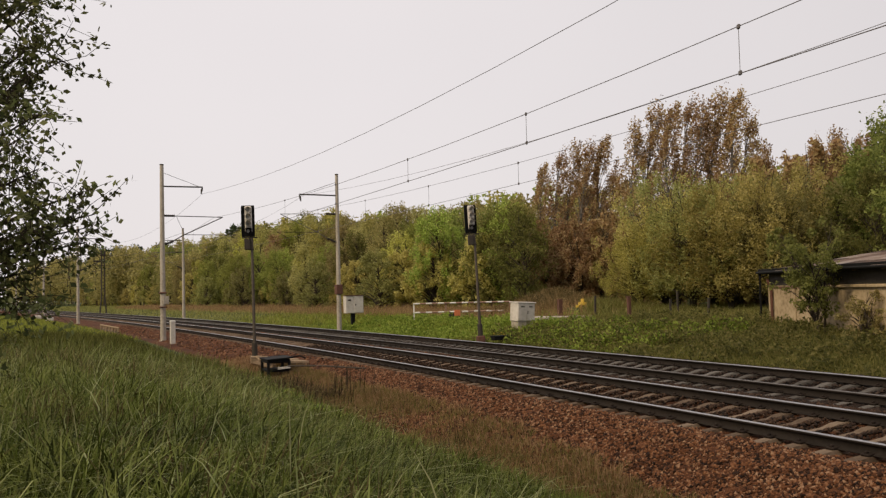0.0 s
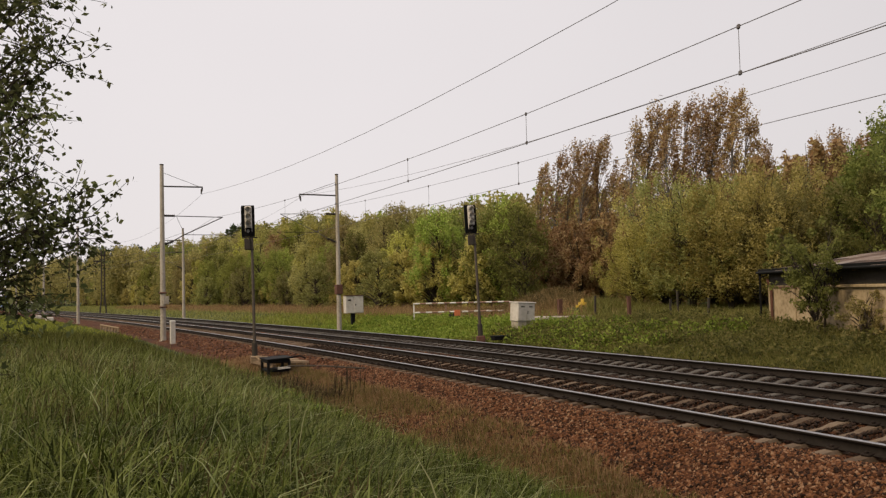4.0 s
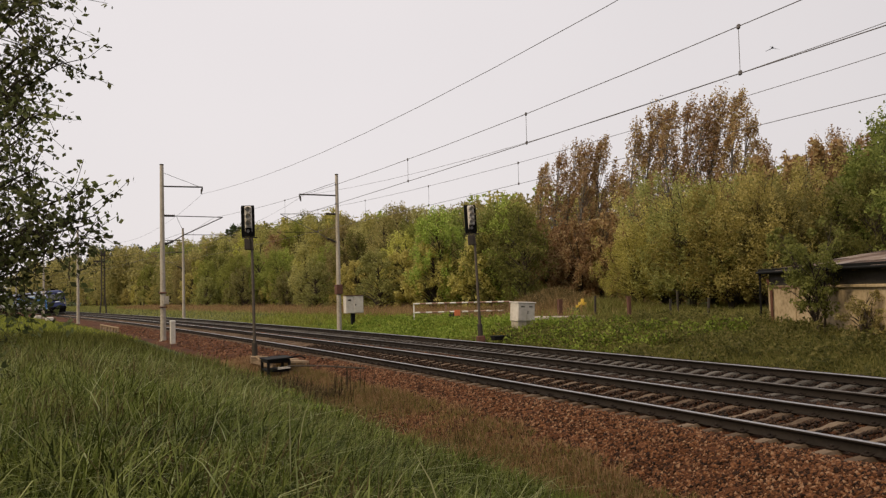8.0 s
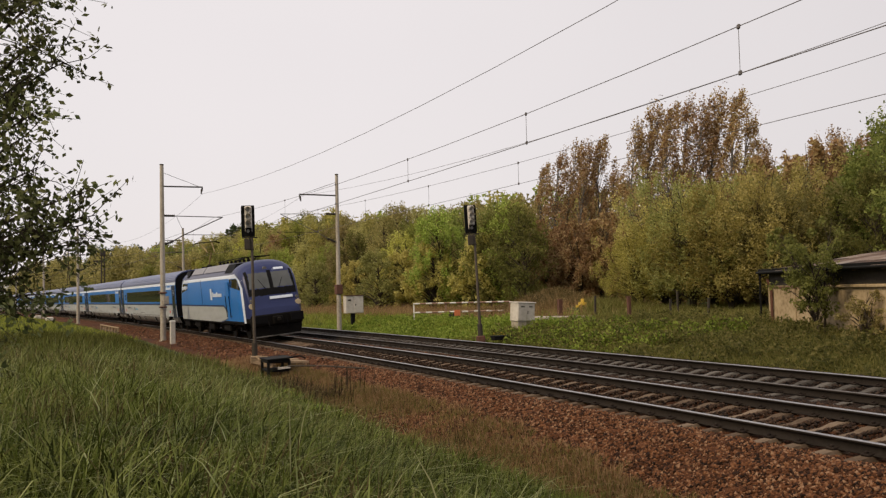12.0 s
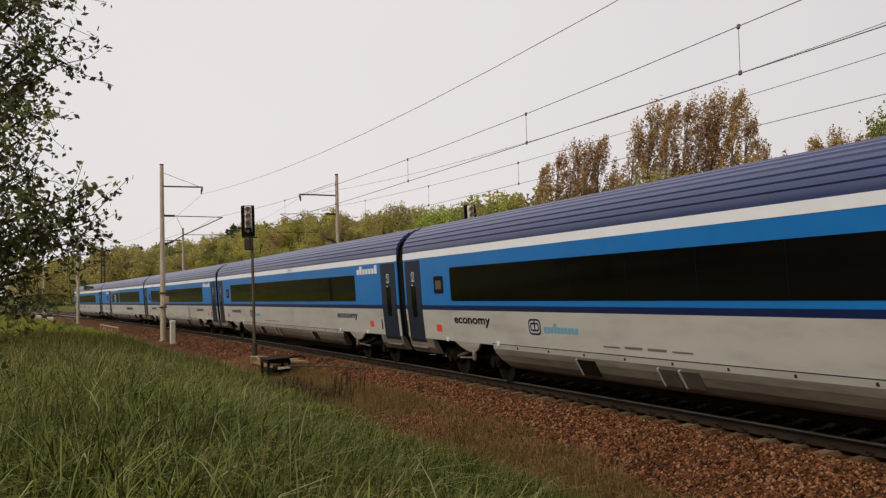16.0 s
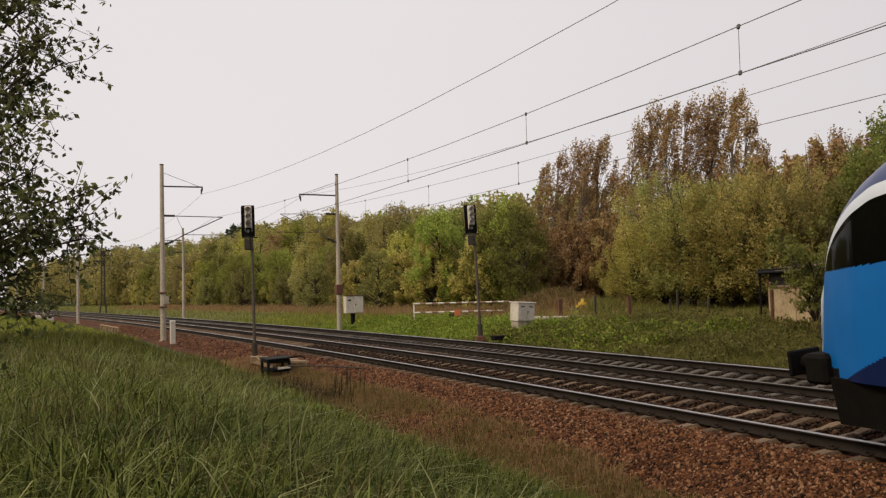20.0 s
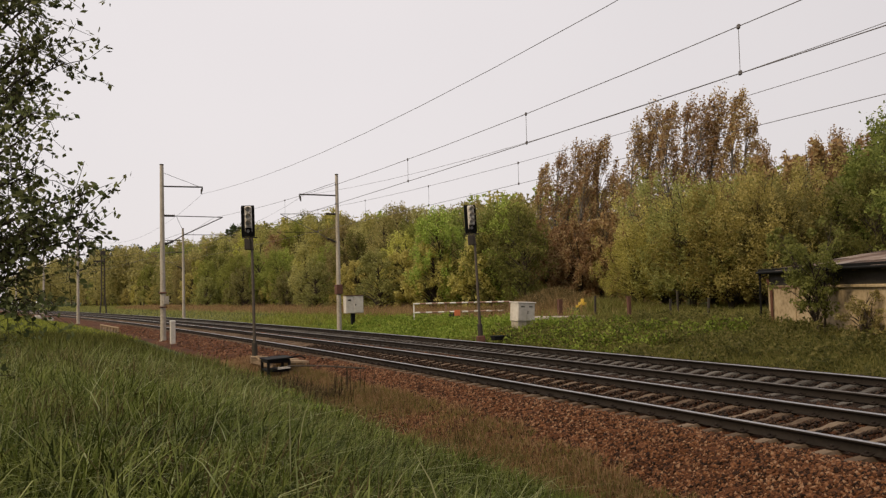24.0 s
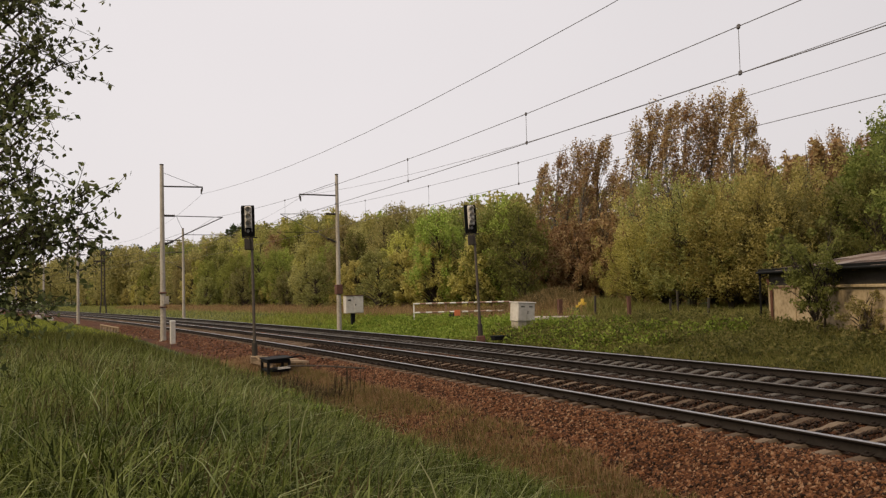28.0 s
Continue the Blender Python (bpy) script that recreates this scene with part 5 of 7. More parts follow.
def emblem(u0, u1, zc, sgn, material, parent):
    """The operator's mark as two plain nested rounded rings and a bar."""
    uc, hw = (u0 + u1) / 2, (u1 - u0) / 2
    hh, thin, rings = hw * 0.66, hw * 0.14, []
    for shrink in (0.0, hw * 0.30):
        bm = bmesh.new()
        for k in range(24):
            quad = []
            for off, c in ((0, k), (0, k + 1), (thin, k + 1), (thin, k)):
                a = 2 * math.pi * c / 24
                k4 = (abs(math.cos(a)) ** 5 + abs(math.sin(a)) ** 5) ** -0.2
                quad.append((uc + (hw - shrink - off) * k4 * math.cos(a), zc + (hh - shrink - off) * k4 * math.sin(a)))
            verts = [bm.verts.new((u_to_x(u), sgn * (side_y(z) + 0.011), z)) for u, z in quad]
            bm.faces.new(verts)
        bmesh.ops.remove_doubles(bm, verts=bm.verts[:], dist=0.002)
        rings.append(part("emblem" if not rings else "emblem_inner_ring", bm, material, rings[0] if rings else parent, "" if rings else "plain rounded operator mark"))
    part("emblem_bar", plate(0, 0, 0, 0, sgn, corners=[(uc - thin / 2, zc - hh * 0.5), (uc + thin / 2, zc - hh * 0.5), (uc + thin / 2, zc + hh * 0.95), (uc - thin / 2, zc + hh * 0.95)], proud=0.012, thick=0.0), material, rings[0])
    return rings[0]


def loft(name, x_list, ring, close=True, smooth=False):
    """A mesh through the same ring (y, z) at each x."""
    v = np.array([[(x, y, z) for y, z in ring] for x in x_list])
    n, k = v.shape[:2]
    f = []
    for i in range(n - 1):
        for j in range(k):
            f.append([i * k + j, i * k + (j + 1) % k, (i + 1) * k + (j + 1) % k, (i + 1) * k + j])
    if close:
        f.append(list(range(k))[::-1])
        f.append([(n - 1) * k + j for j in range(k)])
    return mesh_of(name, v.reshape(-1, 3), f, smooth)


def roof_ring(ribs=9):
    """Half roof from the gutter to the ridge with raised ribs, mirrored and closed below."""
    pts = []
    y0, z0, top = 1.335, 3.32, 4.05
    for i in range(ribs * 6 + 1):
        t = i / (ribs * 6)
        a = t * math.pi / 2
        y = y0 * math.cos(a) ** 0.80
        z = z0 + (top - z0) * math.sin(a) ** 0.92
        k = i % 6
        bump = 0.022 if k in (2, 3) and 0.06 < t < 0.97 else 0.0
        pts.append((y + bump * math.cos(a), z + bump * math.sin(a)))
    return pts + [(-y, z) for y, z in reversed(pts[:-1])]


ROOF_RING = roof_ring()


def bogie(parent, x, wheel_r=0.46, base=2.5, heavy=False):
    b = part("bogie", box((base + 1.0, 0.16, 0.22), (x, 1.0, 0.66), 0.04), T_UNDER, parent, "grimy steel bogie")
    bm = box((base + 1.0, 0.16, 0.22), (x, -1.0, 0.66), 0.04)
    box((0.5, 2.0, 0.25), (x, 0, 0.62), 0.03, bm=bm)
    part("frame", bm, T_UNDER, b)
    for dx in (-base / 2, base / 2):
        for sy in (-1, 1):
            w = disc(wheel_r, 0.13, (x + dx, sy * 0.7525, wheel_r), "y", 28)
            disc(wheel_r + 0.03, 0.03, (x + dx, sy * 0.675, wheel_r), "y", 28, bm=w)
            disc(0.18, 0.22, (x + dx, sy * 0.80, wheel_r), "y", 14, bm=w)
            part("wheel", w, T_WHEEL, b)
            ab = box((0.34, 0.18, 0.30), (x + dx, sy * 1.04, wheel_r + 0.04), 0.05)
            disc(0.11, 0.06, (x + dx, sy * 1.15, wheel_r + 0.03), "y", 14, bm=ab)
            part("axle_box", ab, T_UNDER, b)
        part("axle", disc(0.085, 1.4, (x + dx, 0, wheel_r), "y", 12), T_UNDER, b)
    for sy in (-1, 1):
        part("damper", tubes("damper", [([(x - 0.7, sy * 1.18, 0.55), (x + 0.55, sy * 1.12, 0.80)], 0.045)], 8), T_GRIME_RECESS, b, "grimy yaw damper")
        part("air_spring", disc(0.30, 0.28, (x, sy * 0.95, 0.86), "z", 18), T_RUBBER, b)
    return b


def coach_shell(parent, u0, u1, bogies=(3.75, 22.75), skirt=(5.58, 20.92), ends=True):
    xs = np.linspace(u_to_x(u0), u_to_x(u1), 12)
    ring = [(-1.38, 0.965)] + [(-side_y(z) + 0.0, z) for z in (0.99, 1.77, 1.9, 2.5, 3.15, 3.33)] + [(side_y(z), z) for z in (3.33, 3.15, 2.5, 1.9, 1.77, 0.99)] + [(1.38, 0.965)]
    part("body", loft("body", xs, ring), T_BLUE, parent, "glossy bright blue body side")
    part("roof", loft("roof", xs, ROOF_RING, True, False), T_ROOF, parent, "ribbed blue-grey roof")
    for sgn in (-1, 1):
        part("cantrail_band", strip(u0, u1, 3.15, 3.33, sgn, 0.006), T_BAND, parent, "white band under the roof")
        part("waist_stripe", strip(u0, u1, 1.765, 1.885, sgn), T_NAVY, parent, "dark navy waist stripe")
        lower = part("lower_panel", strip(u0, u1, 0.985, 1.765, sgn, 0.005), T_WHITE, parent, "off-white lower side panel")
        # lip and inward-curving skirt between the bogies
        a, b = skirt
        part("panel_joint", strip(a, b, 1.005, 1.022, sgn, 0.008), T_LINE, lower)
        part("sill_lip", strip(a + 0.02, b - 0.02, 0.895, 1.003, sgn, 0.010), T_WHITE, lower, "pale lip above the skirt")
        prof = [(1.28, 0.90), (1.395, 0.90), (1.375, 0.78), (1.30, 0.62), (1.19, 0.49), (1.04, 0.41), (0.98, 0.46)]
        rows = []
        for e in (0.0, 0.12, 0.5, 0.88, 1.0):
            slant = 0.40 * (1 if e == 0 else -1 if e == 1 else 0)
            rows.append([(u_to_x(a + (b - a) * e + slant * (0.90 - z) / 0.49), sgn * y, z) for y, z in prof])
        n_p = len(prof)
        sk_f = [[i * n_p + j, i * n_p + j + 1, (i + 1) * n_p + j + 1, (i + 1) * n_p + j] for i in range(4) for j in range(n_p - 1)]
        sk_f += [list(range(n_p)), [4 * n_p + j for j in reversed(range(n_p))]]
        sk = part("skirt", mesh_of("skirt", [p for r in rows for p in r], sk_f), T_SKIRT, parent, "dirty grey skirt between the bogies")
        for uu in np.arange(a + 1.2, b - 0.6, 1.35):
            part("skirt_latch", box((0.055, 0.03, 0.055), (u_to_x(uu), sgn * 1.395, 0.955), 0.008), T_LINE, sk)
        # recess plates lie flat; the shade of their depth is in the colour
        for uu, w, hole in ((a + 3.95, 0.62, T_UNDER), (b - 3.4, 0.6, T_UNDER), (a + 6.45, 0.46, T_GRIME_RECESS), (a + 7.02, 0.46, T_GRIME_RECESS)):
            m = Matrix.Translation((u_to_x(uu), sgn * 1.342, 0.70)) @ Matrix.Rotation(sgn * -radians(24), 4, "X")
            part("vent_recess", box((w, 0.02, 0.34), (0, 0, 0), 0.02, m), hole, sk)
            part("vent_edge", box((0.03, 0.05, 0.36), (-w / 2 - 0.02, 0, 0), 0.008, m), T_WHITE, sk)
        for bu in bogies:
            g = 1 if bu < 13 else -1
            tri = plate(0, 0, 0, 0, sgn, corners=[(bu + g * du, z) for du, z in ((-0.36, 0.995), (-0.02, 0.84), (0.28, 0.75), (0.52, 0.73), (0.78, 0.77), (0.98, 0.86), (1.16, 0.995))], thick=0.05)
            guard = part("bogie_guard", tri, T_WHITE, parent, "pale rounded guard plate above the bogie")
            part("damper_bracket", box((0.12, 0.10, 0.22), (u_to_x(bu + g * 0.62), sgn * 1.33, 0.64), 0.03), T_SKIRT, guard)
            part("damper_rod", tubes("damper_rod", [([(u_to_x(bu - g * 0.35), sgn * 1.27, 0.55), (u_to_x(bu + g * 0.60), sgn * 1.31, 0.60)], 0.025)], 6), T_SKIRT, guard)
        if ends:
            for e0, e1 in ((u0 + 0.02, bogies[0] - 1.75), (bogies[1] + 1.75, u1 - 0.02)):
                if e1 > e0 + 0.2:
                    ring3 = [(sgn * 1.12, 0.55), (sgn * 1.25, 0.57), (sgn * 1.36, 0.74), (sgn * 1.40, 0.985), (sgn * 1.30, 0.985)]
                    part("end_skirt", loft("end_skirt", [u_to_x(e0), u_to_x(e1)], ring3), T_SKIRT, parent)
    # hidden boxes under the floor, added to block light below the coach
    part("underframe", box((skirt[1] - skirt[0] - 1.2, 1.9, 0.68), (u_to_x((skirt[0] + skirt[1]) / 2), 0, 0.57), 0.05), T_UNDER, parent)
    part("brake_gear", box((u1 - u0 - 1.0, 1.1, 0.62), (u_to_x((u0 + u1) / 2), 0, 0.60), 0.05), T_UNDER, parent)
    for bu in bogies:
        bogie(parent, u_to_x(bu))
    for x0, x1 in ((u_to_x(u0) - 0.03, u_to_x(u0) + 0.01), (u_to_x(u1) - 0.01, u_to_x(u1) + 0.03)):
        wall = [(y * 0.985, 2.2 + (z - 2.2) * 0.985) for y, z in ring[:7]] + [(y * 0.97, 2.2 + (z - 2.2) * 0.97) for y, z in ROOF_RING[::6][::-1]] + [(y * 0.985, 2.2 + (z - 2.2) * 0.985) for y, z in ring[7:]]
        part("end_wall", loft("end_wall", [x0, x1], wall), T_RUBBER, parent, "black end wall")
    return parent


def bellows(parent, x, length):
    """A folded black gangway from x backwards."""
    n = 9
    xs = np.linspace(x, x - length, n)
    v, f = [], []
    base = [(-1.12, 0.75), (-1.33, 1.0), (-1.38, 2.0), (-1.34, 3.1), (-1.22, 3.5), (-0.9, 3.82), (-0.4, 3.97), (0.4, 3.97), (0.9, 3.82), (1.22, 3.5), (1.34, 3.1), (1.38, 2.0), (1.33, 1.0), (1.12, 0.75)]
    k = len(base)
    for i, xx in enumerate(xs):
        sc = 0.985 if i % 2 else 0.955
        v += [(xx, y * sc, 2.2 + (z - 2.2) * sc) for y, z in base]
    for i in range(n - 1):
        for j in range(k):
            f.append([i * k + j, i * k + (j + 1) % k, (i + 1) * k + (j + 1) % k, (i + 1) * k + j])
    part("gangway_bellows", mesh_of("gangway_bellows", v, f), T_RUBBER, parent, "black folded gangway bellows")


def door(parent, u0, u1, sgn, number, z0=0.80, z1=3.11):
    d = part("door", plate(u0, u1, z0, z1, sgn, 0.04, 0.010), T_DOOR, parent, "dark slate-blue entrance door")
    um = (u0 + u1) / 2
    part("door_window", plate(um - 0.17, um + 0.17, 1.55, 2.42, sgn, 0.08, 0.014), T_GLASS, d)
    part("step", box((u1 - u0, 0.10, 0.05), (u_to_x(um), sgn * 1.33, 0.72), 0.01), T_SKIRT, d)
    pl = part("class_plate", plate(um - 0.10, um + 0.10, 2.53, 2.79, sgn, 0.03, 0.014), T_BAND, d, "white-framed class sign")
    part("class_field", plate(um - 0.08, um + 0.08, 2.55, 2.77, sgn, 0.02, 0.017), T_NAVY, pl)
    t = lettering(number, um - 0.06, um + 0.06, 2.65, sgn, T_BAND, d, "class_number", 0.19)
    t.data.transform(Matrix.Translation((0, sgn * 0.010, 0)))
    bars(um - 0.12, um + 0.12, 2.38, 0.14, sgn, T_BAND, d, "small_sign", 2, 5)
    return d


def small_print(parent, u0, u1, z, sgn, seed):
    bars(u0, u1, z, 0.045, sgn, T_SKIRT, parent, "small_print_bar", 4, seed)


def economy_coach():
    ob = tagged(empty("passenger_coach"), "bright blue and white second-class coach with long dark windows", "railway coach", "coaches of the train")
    coach_shell(ob, 0.27, 26.23)
    bellows(ob, u_to_x(0.28), 0.56)
    for sgn in (-1, 1):
        door(ob, 0.42, 1.52, sgn, "2")
        door(ob, 24.92, 26.06, sgn, "2")
        w = part("window_band", plate(3.50, 22.55, 2.0, 2.84, sgn, 0.07, 0.010), T_GLASS, ob, "long black tinted window band")
        for k in range(1, 10):
            part("window_joint", plate(3.5 + 1.905 * k - 0.004, 3.5 + 1.905 * k + 0.004, 2.02, 2.82, sgn, 0.004, 0.012), T_RUBBER, w)
        sw = part("small_window", plate(2.44, 3.04, 2.19, 2.64, sgn, 0.05, 0.010), T_RUBBER, ob)
        part("display", plate(2.56, 2.92, 2.30, 2.53, sgn, 0.02, 0.014), T_STAINED, sw, "brownish destination display")
        lettering("economy", 3.58, 5.60, 1.485, sgn, T_NAVY, ob, tall=0.215)
        lettering("economy", 20.55, 22.60, 1.485, sgn, T_NAVY, ob, tall=0.215)
        part("notice", plate(2.40, 2.72, 1.20, 1.38, sgn, 0.02, 0.011), T_RED, ob, "small red notice")
        part("notice", plate(23.70, 24.02, 1.20, 1.38, sgn, 0.02, 0.011), T_RED, ob, "small red notice")
        emblem(7.42, 7.93, 1.45, sgn, T_NAVY, ob)
        bars(8.06, 9.40, 1.44, 0.20, sgn, T_CYAN, ob, "operator_bar", 10, 4)
        bars(22.82, 24.68, 2.97, 0.26, sgn, T_BAND, ob, "name_bar", 7, 9)
        small_print(ob, 10.2, 12.9, 1.16, sgn, 3)
        part("grab_handle", tubes("grab_handle", [([(u_to_x(u), sgn * 1.44, z) for z in (1.15, 1.45)], 0.014) for u in (0.33, 24.80)], 6), T_RUBBER, ob)
        for u in (3.05, 5.9, 20.7, 23.4):
            part("vent_cap", disc(0.06, 0.03, (u_to_x(u), sgn * 1.415, 1.02), "y", 10), T_BAND, ob)
    return ob


T_LENS = surface("headlamp_lens", [(0.45, 0.36, 0.22), (0.55, 0.46, 0.3)], 0.2, grain=4)
T_STAINED = surface("brown_display", [(0.05, 0.04, 0.03), (0.08, 0.066, 0.05)], 0.4, grain=8)


def restaurant_coach():
    ob = tagged(empty("restaurant_coach"), "bright blue and white restaurant coach with a service door", "railway coach", "coaches of the train")
    coach_shell(ob, 0.27, 26.23)
    bellows(ob, u_to_x(0.28), 0.56)
    for sgn in (-1, 1):
        door(ob, 5.86, 7.20, sgn, "1")
        w = part("window_band", plate(8.06, 12.32, 2.0, 2.86, sgn, 0.07, 0.010), T_GLASS, ob, "black tinted window")
        part("dining_sign", plate(9.80, 10.58, 2.04, 2.72, sgn, 0.03, 0.014), T_BAND, w, "white square sign with crossed cutlery")
        part("sign_field", plate(9.85, 10.53, 2.09, 2.67, sgn, 0.02, 0.017), T_LINE, w)
        for a, b in (((9.95, 2.12), (10.43, 2.64)), ((10.43, 2.12), (9.95, 2.64))):
            part("cutlery_bar", plate(0, 0, 0, 0, sgn, corners=[(a[0] - 0.05, a[1]), (b[0] - 0.05, b[1]), (b[0] + 0.05, b[1]), (a[0] + 0.05, a[1])], proud=0.020), T_BAND, w)
        part("window_band", plate(12.98, 24.1, 2.0, 2.90, sgn, 0.07, 0.010), T_GLASS, ob, "long black tinted window band")
        sd = part("service_door", plate(25.28, 26.08, 1.22, 3.10, sgn, 0.03, 0.009), T_BLUE, ob, "blue and white service door")
        part("door_seam", plate(25.25, 26.11, 1.19, 3.13, sgn, 0.03, 0.0065), T_LINE, sd)
        part("door_lower", plate(25.29, 26.07, 1.23, 1.765, sgn, 0.02, 0.011), T_WHITE, sd)
        part("door_stripe", plate(25.29, 26.07, 1.765, 1.885, sgn, 0.005, 0.011), T_NAVY, sd)
        lettering("restaurant", 16.75, 20.35, 1.46, sgn, T_NAVY, ob, tall=0.24)
        lettering("first", 8.08, 8.90, 1.54, sgn, T_NAVY, ob, tall=0.24)
        part("first_class_stripe", strip(7.30, 12.30, 3.085, 3.148, sgn, 0.008), T_YELLOW, ob, "yellow first-class stripe")
        bars(3.93, 5.64, 2.97, 0.24, sgn, T_BAND, ob, "name_bar", 7, 9)
        sw = part("small_window", plate(4.25, 4.98, 2.20, 2.66, sgn, 0.05, 0.010), T_RUBBER, ob)
        part("display", plate(4.40, 4.82, 2.32, 2.55, sgn, 0.02, 0.014), T_STAINED, sw)
        part("notice", plate(4.90, 5.20, 1.22, 1.40, sgn, 0.02, 0.011), T_RED, ob, "small red notice")
        emblem(2.46, 2.98, 1.46, sgn, T_NAVY, ob)
        bars(3.1, 4.6, 1.44, 0.2, sgn, T_CYAN, ob, "operator_bar", 10, 4)
        small_print(ob, 13.5, 16.0, 1.16, sgn, 6)
    return ob


def nosed(parent, sections, ring, classes, x_flip=1.0):
    """Loft ring (y, z) through sections (x, height, width share) and hand each face to the part that classes() names."""
    zb = 0.92
    top = max(z for _, z in ring)
    rows = []
    for x, h, w in sections:
        k = (h - zb) / (top - zb)
        rows.append([(x, y * w, zb + (z - zb) * k if z > zb else z) for y, z in ring])
    v = np.array(rows)
    n, m = v.shape[:2]
    vv = v.reshape(-1, 3)
    groups = {}
    for i in range(n - 1):
        for j in range(m - 1):
            q = [i * m + j, i * m + j + 1, (i + 1) * m + j + 1, (i + 1) * m + j]
            c = vv[q].mean(0)
            groups.setdefault(classes(c[0], abs(c[1]), c[2], j / (m - 1)), []).append(q)
    groups.setdefault(classes(v[-1, 0, 0], 0.5, 1.5, 0.5), []).append([(n - 1) * m + j for j in range(m)])
    groups.setdefault(classes(v[0, 0, 0], 0.5, 1.5, 0.5), []).append([j for j in range(m)][::-1])
    made = {}
    pieces = []
    for key, faces in groups.items():
        # one part for each connected patch of faces
        root = {}

        def find(i):
            while root.setdefault(i, i) != i:
                root[i] = root[root[i]]
                i = root[i]
            return i

        for q in faces:
            for i in q[1:]:
                root[find(i)] = find(q[0])
        patches = {}
        for q in faces:
            patches.setdefault(find(q[0]), []).append(q)
        main = [p for p in patches.values() if len(p) >= 6]
        stray = [q for p in patches.values() if len(p) < 6 for q in p]
        main = main or [[]]
        main[0].extend(stray)
        pieces += [(key, p) for p in main]
    for (name, material, label), faces in pieces:
        used = sorted({i for q in faces for i in q})
        back_to = {i: k for k, i in enumerate(used)}
        me = mesh_of(name, vv[used], [[back_to[i] for i in q] for q in faces], True)
        made[name] = part(name, me, material, parent, label)
    return made


def fine_ring(w, gutter_z, top, n_side=46, n_roof=36, inward=0.075):
    """A closed body outline from the lower edge over the roof to the other lower edge."""
    half = []
    for i in range(n_side + 1):
        z = 0.92 + (gutter_z - 0.92) * i / n_side
        half.append((w - inward * max(0.0, (z - 1.9) / (gutter_z - 1.9)) ** 1.5, z))
    yg = half[-1][0]
    for i in range(1, n_roof + 1):
        a = i / n_roof * math.pi / 2
        half.append((yg * math.cos(a) ** 0.8, gutter_z + (top - gutter_z) * math.sin(a) ** 0.92))
    return [(-y, z) for y, z in half] + [(y, z) for y, z in reversed(half[:-1])]


def smooth_curve(xs, knots, width=0.12):
    off = np.linspace(-width, width, 9)
    return np.mean([np.interp(xs + d, [k[0] for k in knots], [k[1] for k in knots]) for d in off], 0)


def control_car():
    ob = tagged(empty("control_car"), "bright blue driving trailer with rounded nose at the train's tail", "railway coach", "coaches of the train")
    coach_shell(ob, 0.27, 21.9, bogies=(3.75, 22.4), skirt=(5.58, 19.6), ends=False)
    for sgn in (-1, 1):
        door(ob, 0.40, 1.86, sgn, "1")
        door(ob, 19.90, 21.10, sgn, "1")
        w = part("window_band", plate(4.80, 19.68, 2.0, 2.84, sgn, 0.07, 0.010), T_GLASS, ob, "long black tinted window band")
        for k in range(1, 8):
            part("window_joint", plate(4.72 + 1.8 * k - 0.004, 4.72 + 1.8 * k + 0.004, 2.02, 2.82, sgn, 0.004, 0.012), T_RUBBER, w)
        part("first_class_stripe", strip(1.92, 19.86, 3.075, 3.148, sgn, 0.008), T_YELLOW, ob, "yellow first-class stripe")
        lettering("business", 16.80, 18.93, 1.54, sgn, T_NAVY, ob, tall=0.19)
        lettering("first", 3.88, 4.62, 1.54, sgn, T_NAVY, ob, tall=0.24)
        emblem(11.42, 11.94, 1.46, sgn, T_NAVY, ob)
        bars(9.82, 11.24, 1.42, 0.2, sgn, T_CYAN, ob, "operator_bar", 10, 4)
        part("notice", plate(2.60, 2.92, 1.20, 1.38, sgn, 0.02, 0.011), T_RED, ob, "small red notice")
        part("notice", plate(21.50, 21.77, 1.16, 1.34, sgn, 0.02, 0.011), T_RED, ob, "small red notice")
        for k in range(3):
            part("symbol_frame", plate(13.8 + 0.42 * k, 14.12 + 0.42 * k, 1.40, 1.64, sgn, 0.02, 0.009), T_SKIRT, ob)
        for a, b in (((13.84, 1.43), (14.08, 1.62)), ((14.08, 1.43), (13.84, 1.62))):
            part("symbol_bar", plate(0, 0, 0, 0, sgn, corners=[(a[0] - 0.02, a[1]), (b[0] - 0.02, b[1]), (b[0] + 0.02, b[1]), (a[0] + 0.02, a[1])], proud=0.013), T_LINE, ob)
        small_print(ob, 14.6, 17.4, 1.14, sgn, 3)
        bars(21.25, 22.80, 2.97, 0.22, sgn, T_BAND, ob, "name_bar", 7, 9)
        sw = part("small_window", plate(21.78, 22.24, 2.24, 2.66, sgn, 0.05, 0.012), T_RUBBER, ob)
        part("display", plate(21.89, 22.13, 2.34, 2.55, sgn, 0.02, 0.016), T_STAINED, sw)
    xs = np.unique(np.concatenate([np.linspace(21.9, 24.0, 80), np.linspace(24.0, 26.14, 150)]))
    hs = smooth_curve(xs, [(21.0, 4.05), (23.3, 4.05), (24.0, 3.99), (24.6, 3.86), (24.97, 3.65), (25.3, 3.38), (25.55, 3.05), (25.75, 2.62), (25.85, 2.28), (25.95, 1.85), (26.06, 1.40), (26.14, 1.15), (27.0, 0.9)], 0.09)
    hs = np.where(xs < 22.3, 4.05, hs)
    ws = smooth_curve(xs, [(21.0, 1.0), (24.4, 1.0), (25.0, 0.96), (25.5, 0.86), (25.8, 0.76), (26.0, 0.69), (26.14, 0.62), (27, 0.5)], 0.10)
    ws = np.where(xs < 24.0, 1.0, ws)

    def zones(x, y, z, v):
        u = x + PITCH / 2
        over = 0.30 < v < 0.70
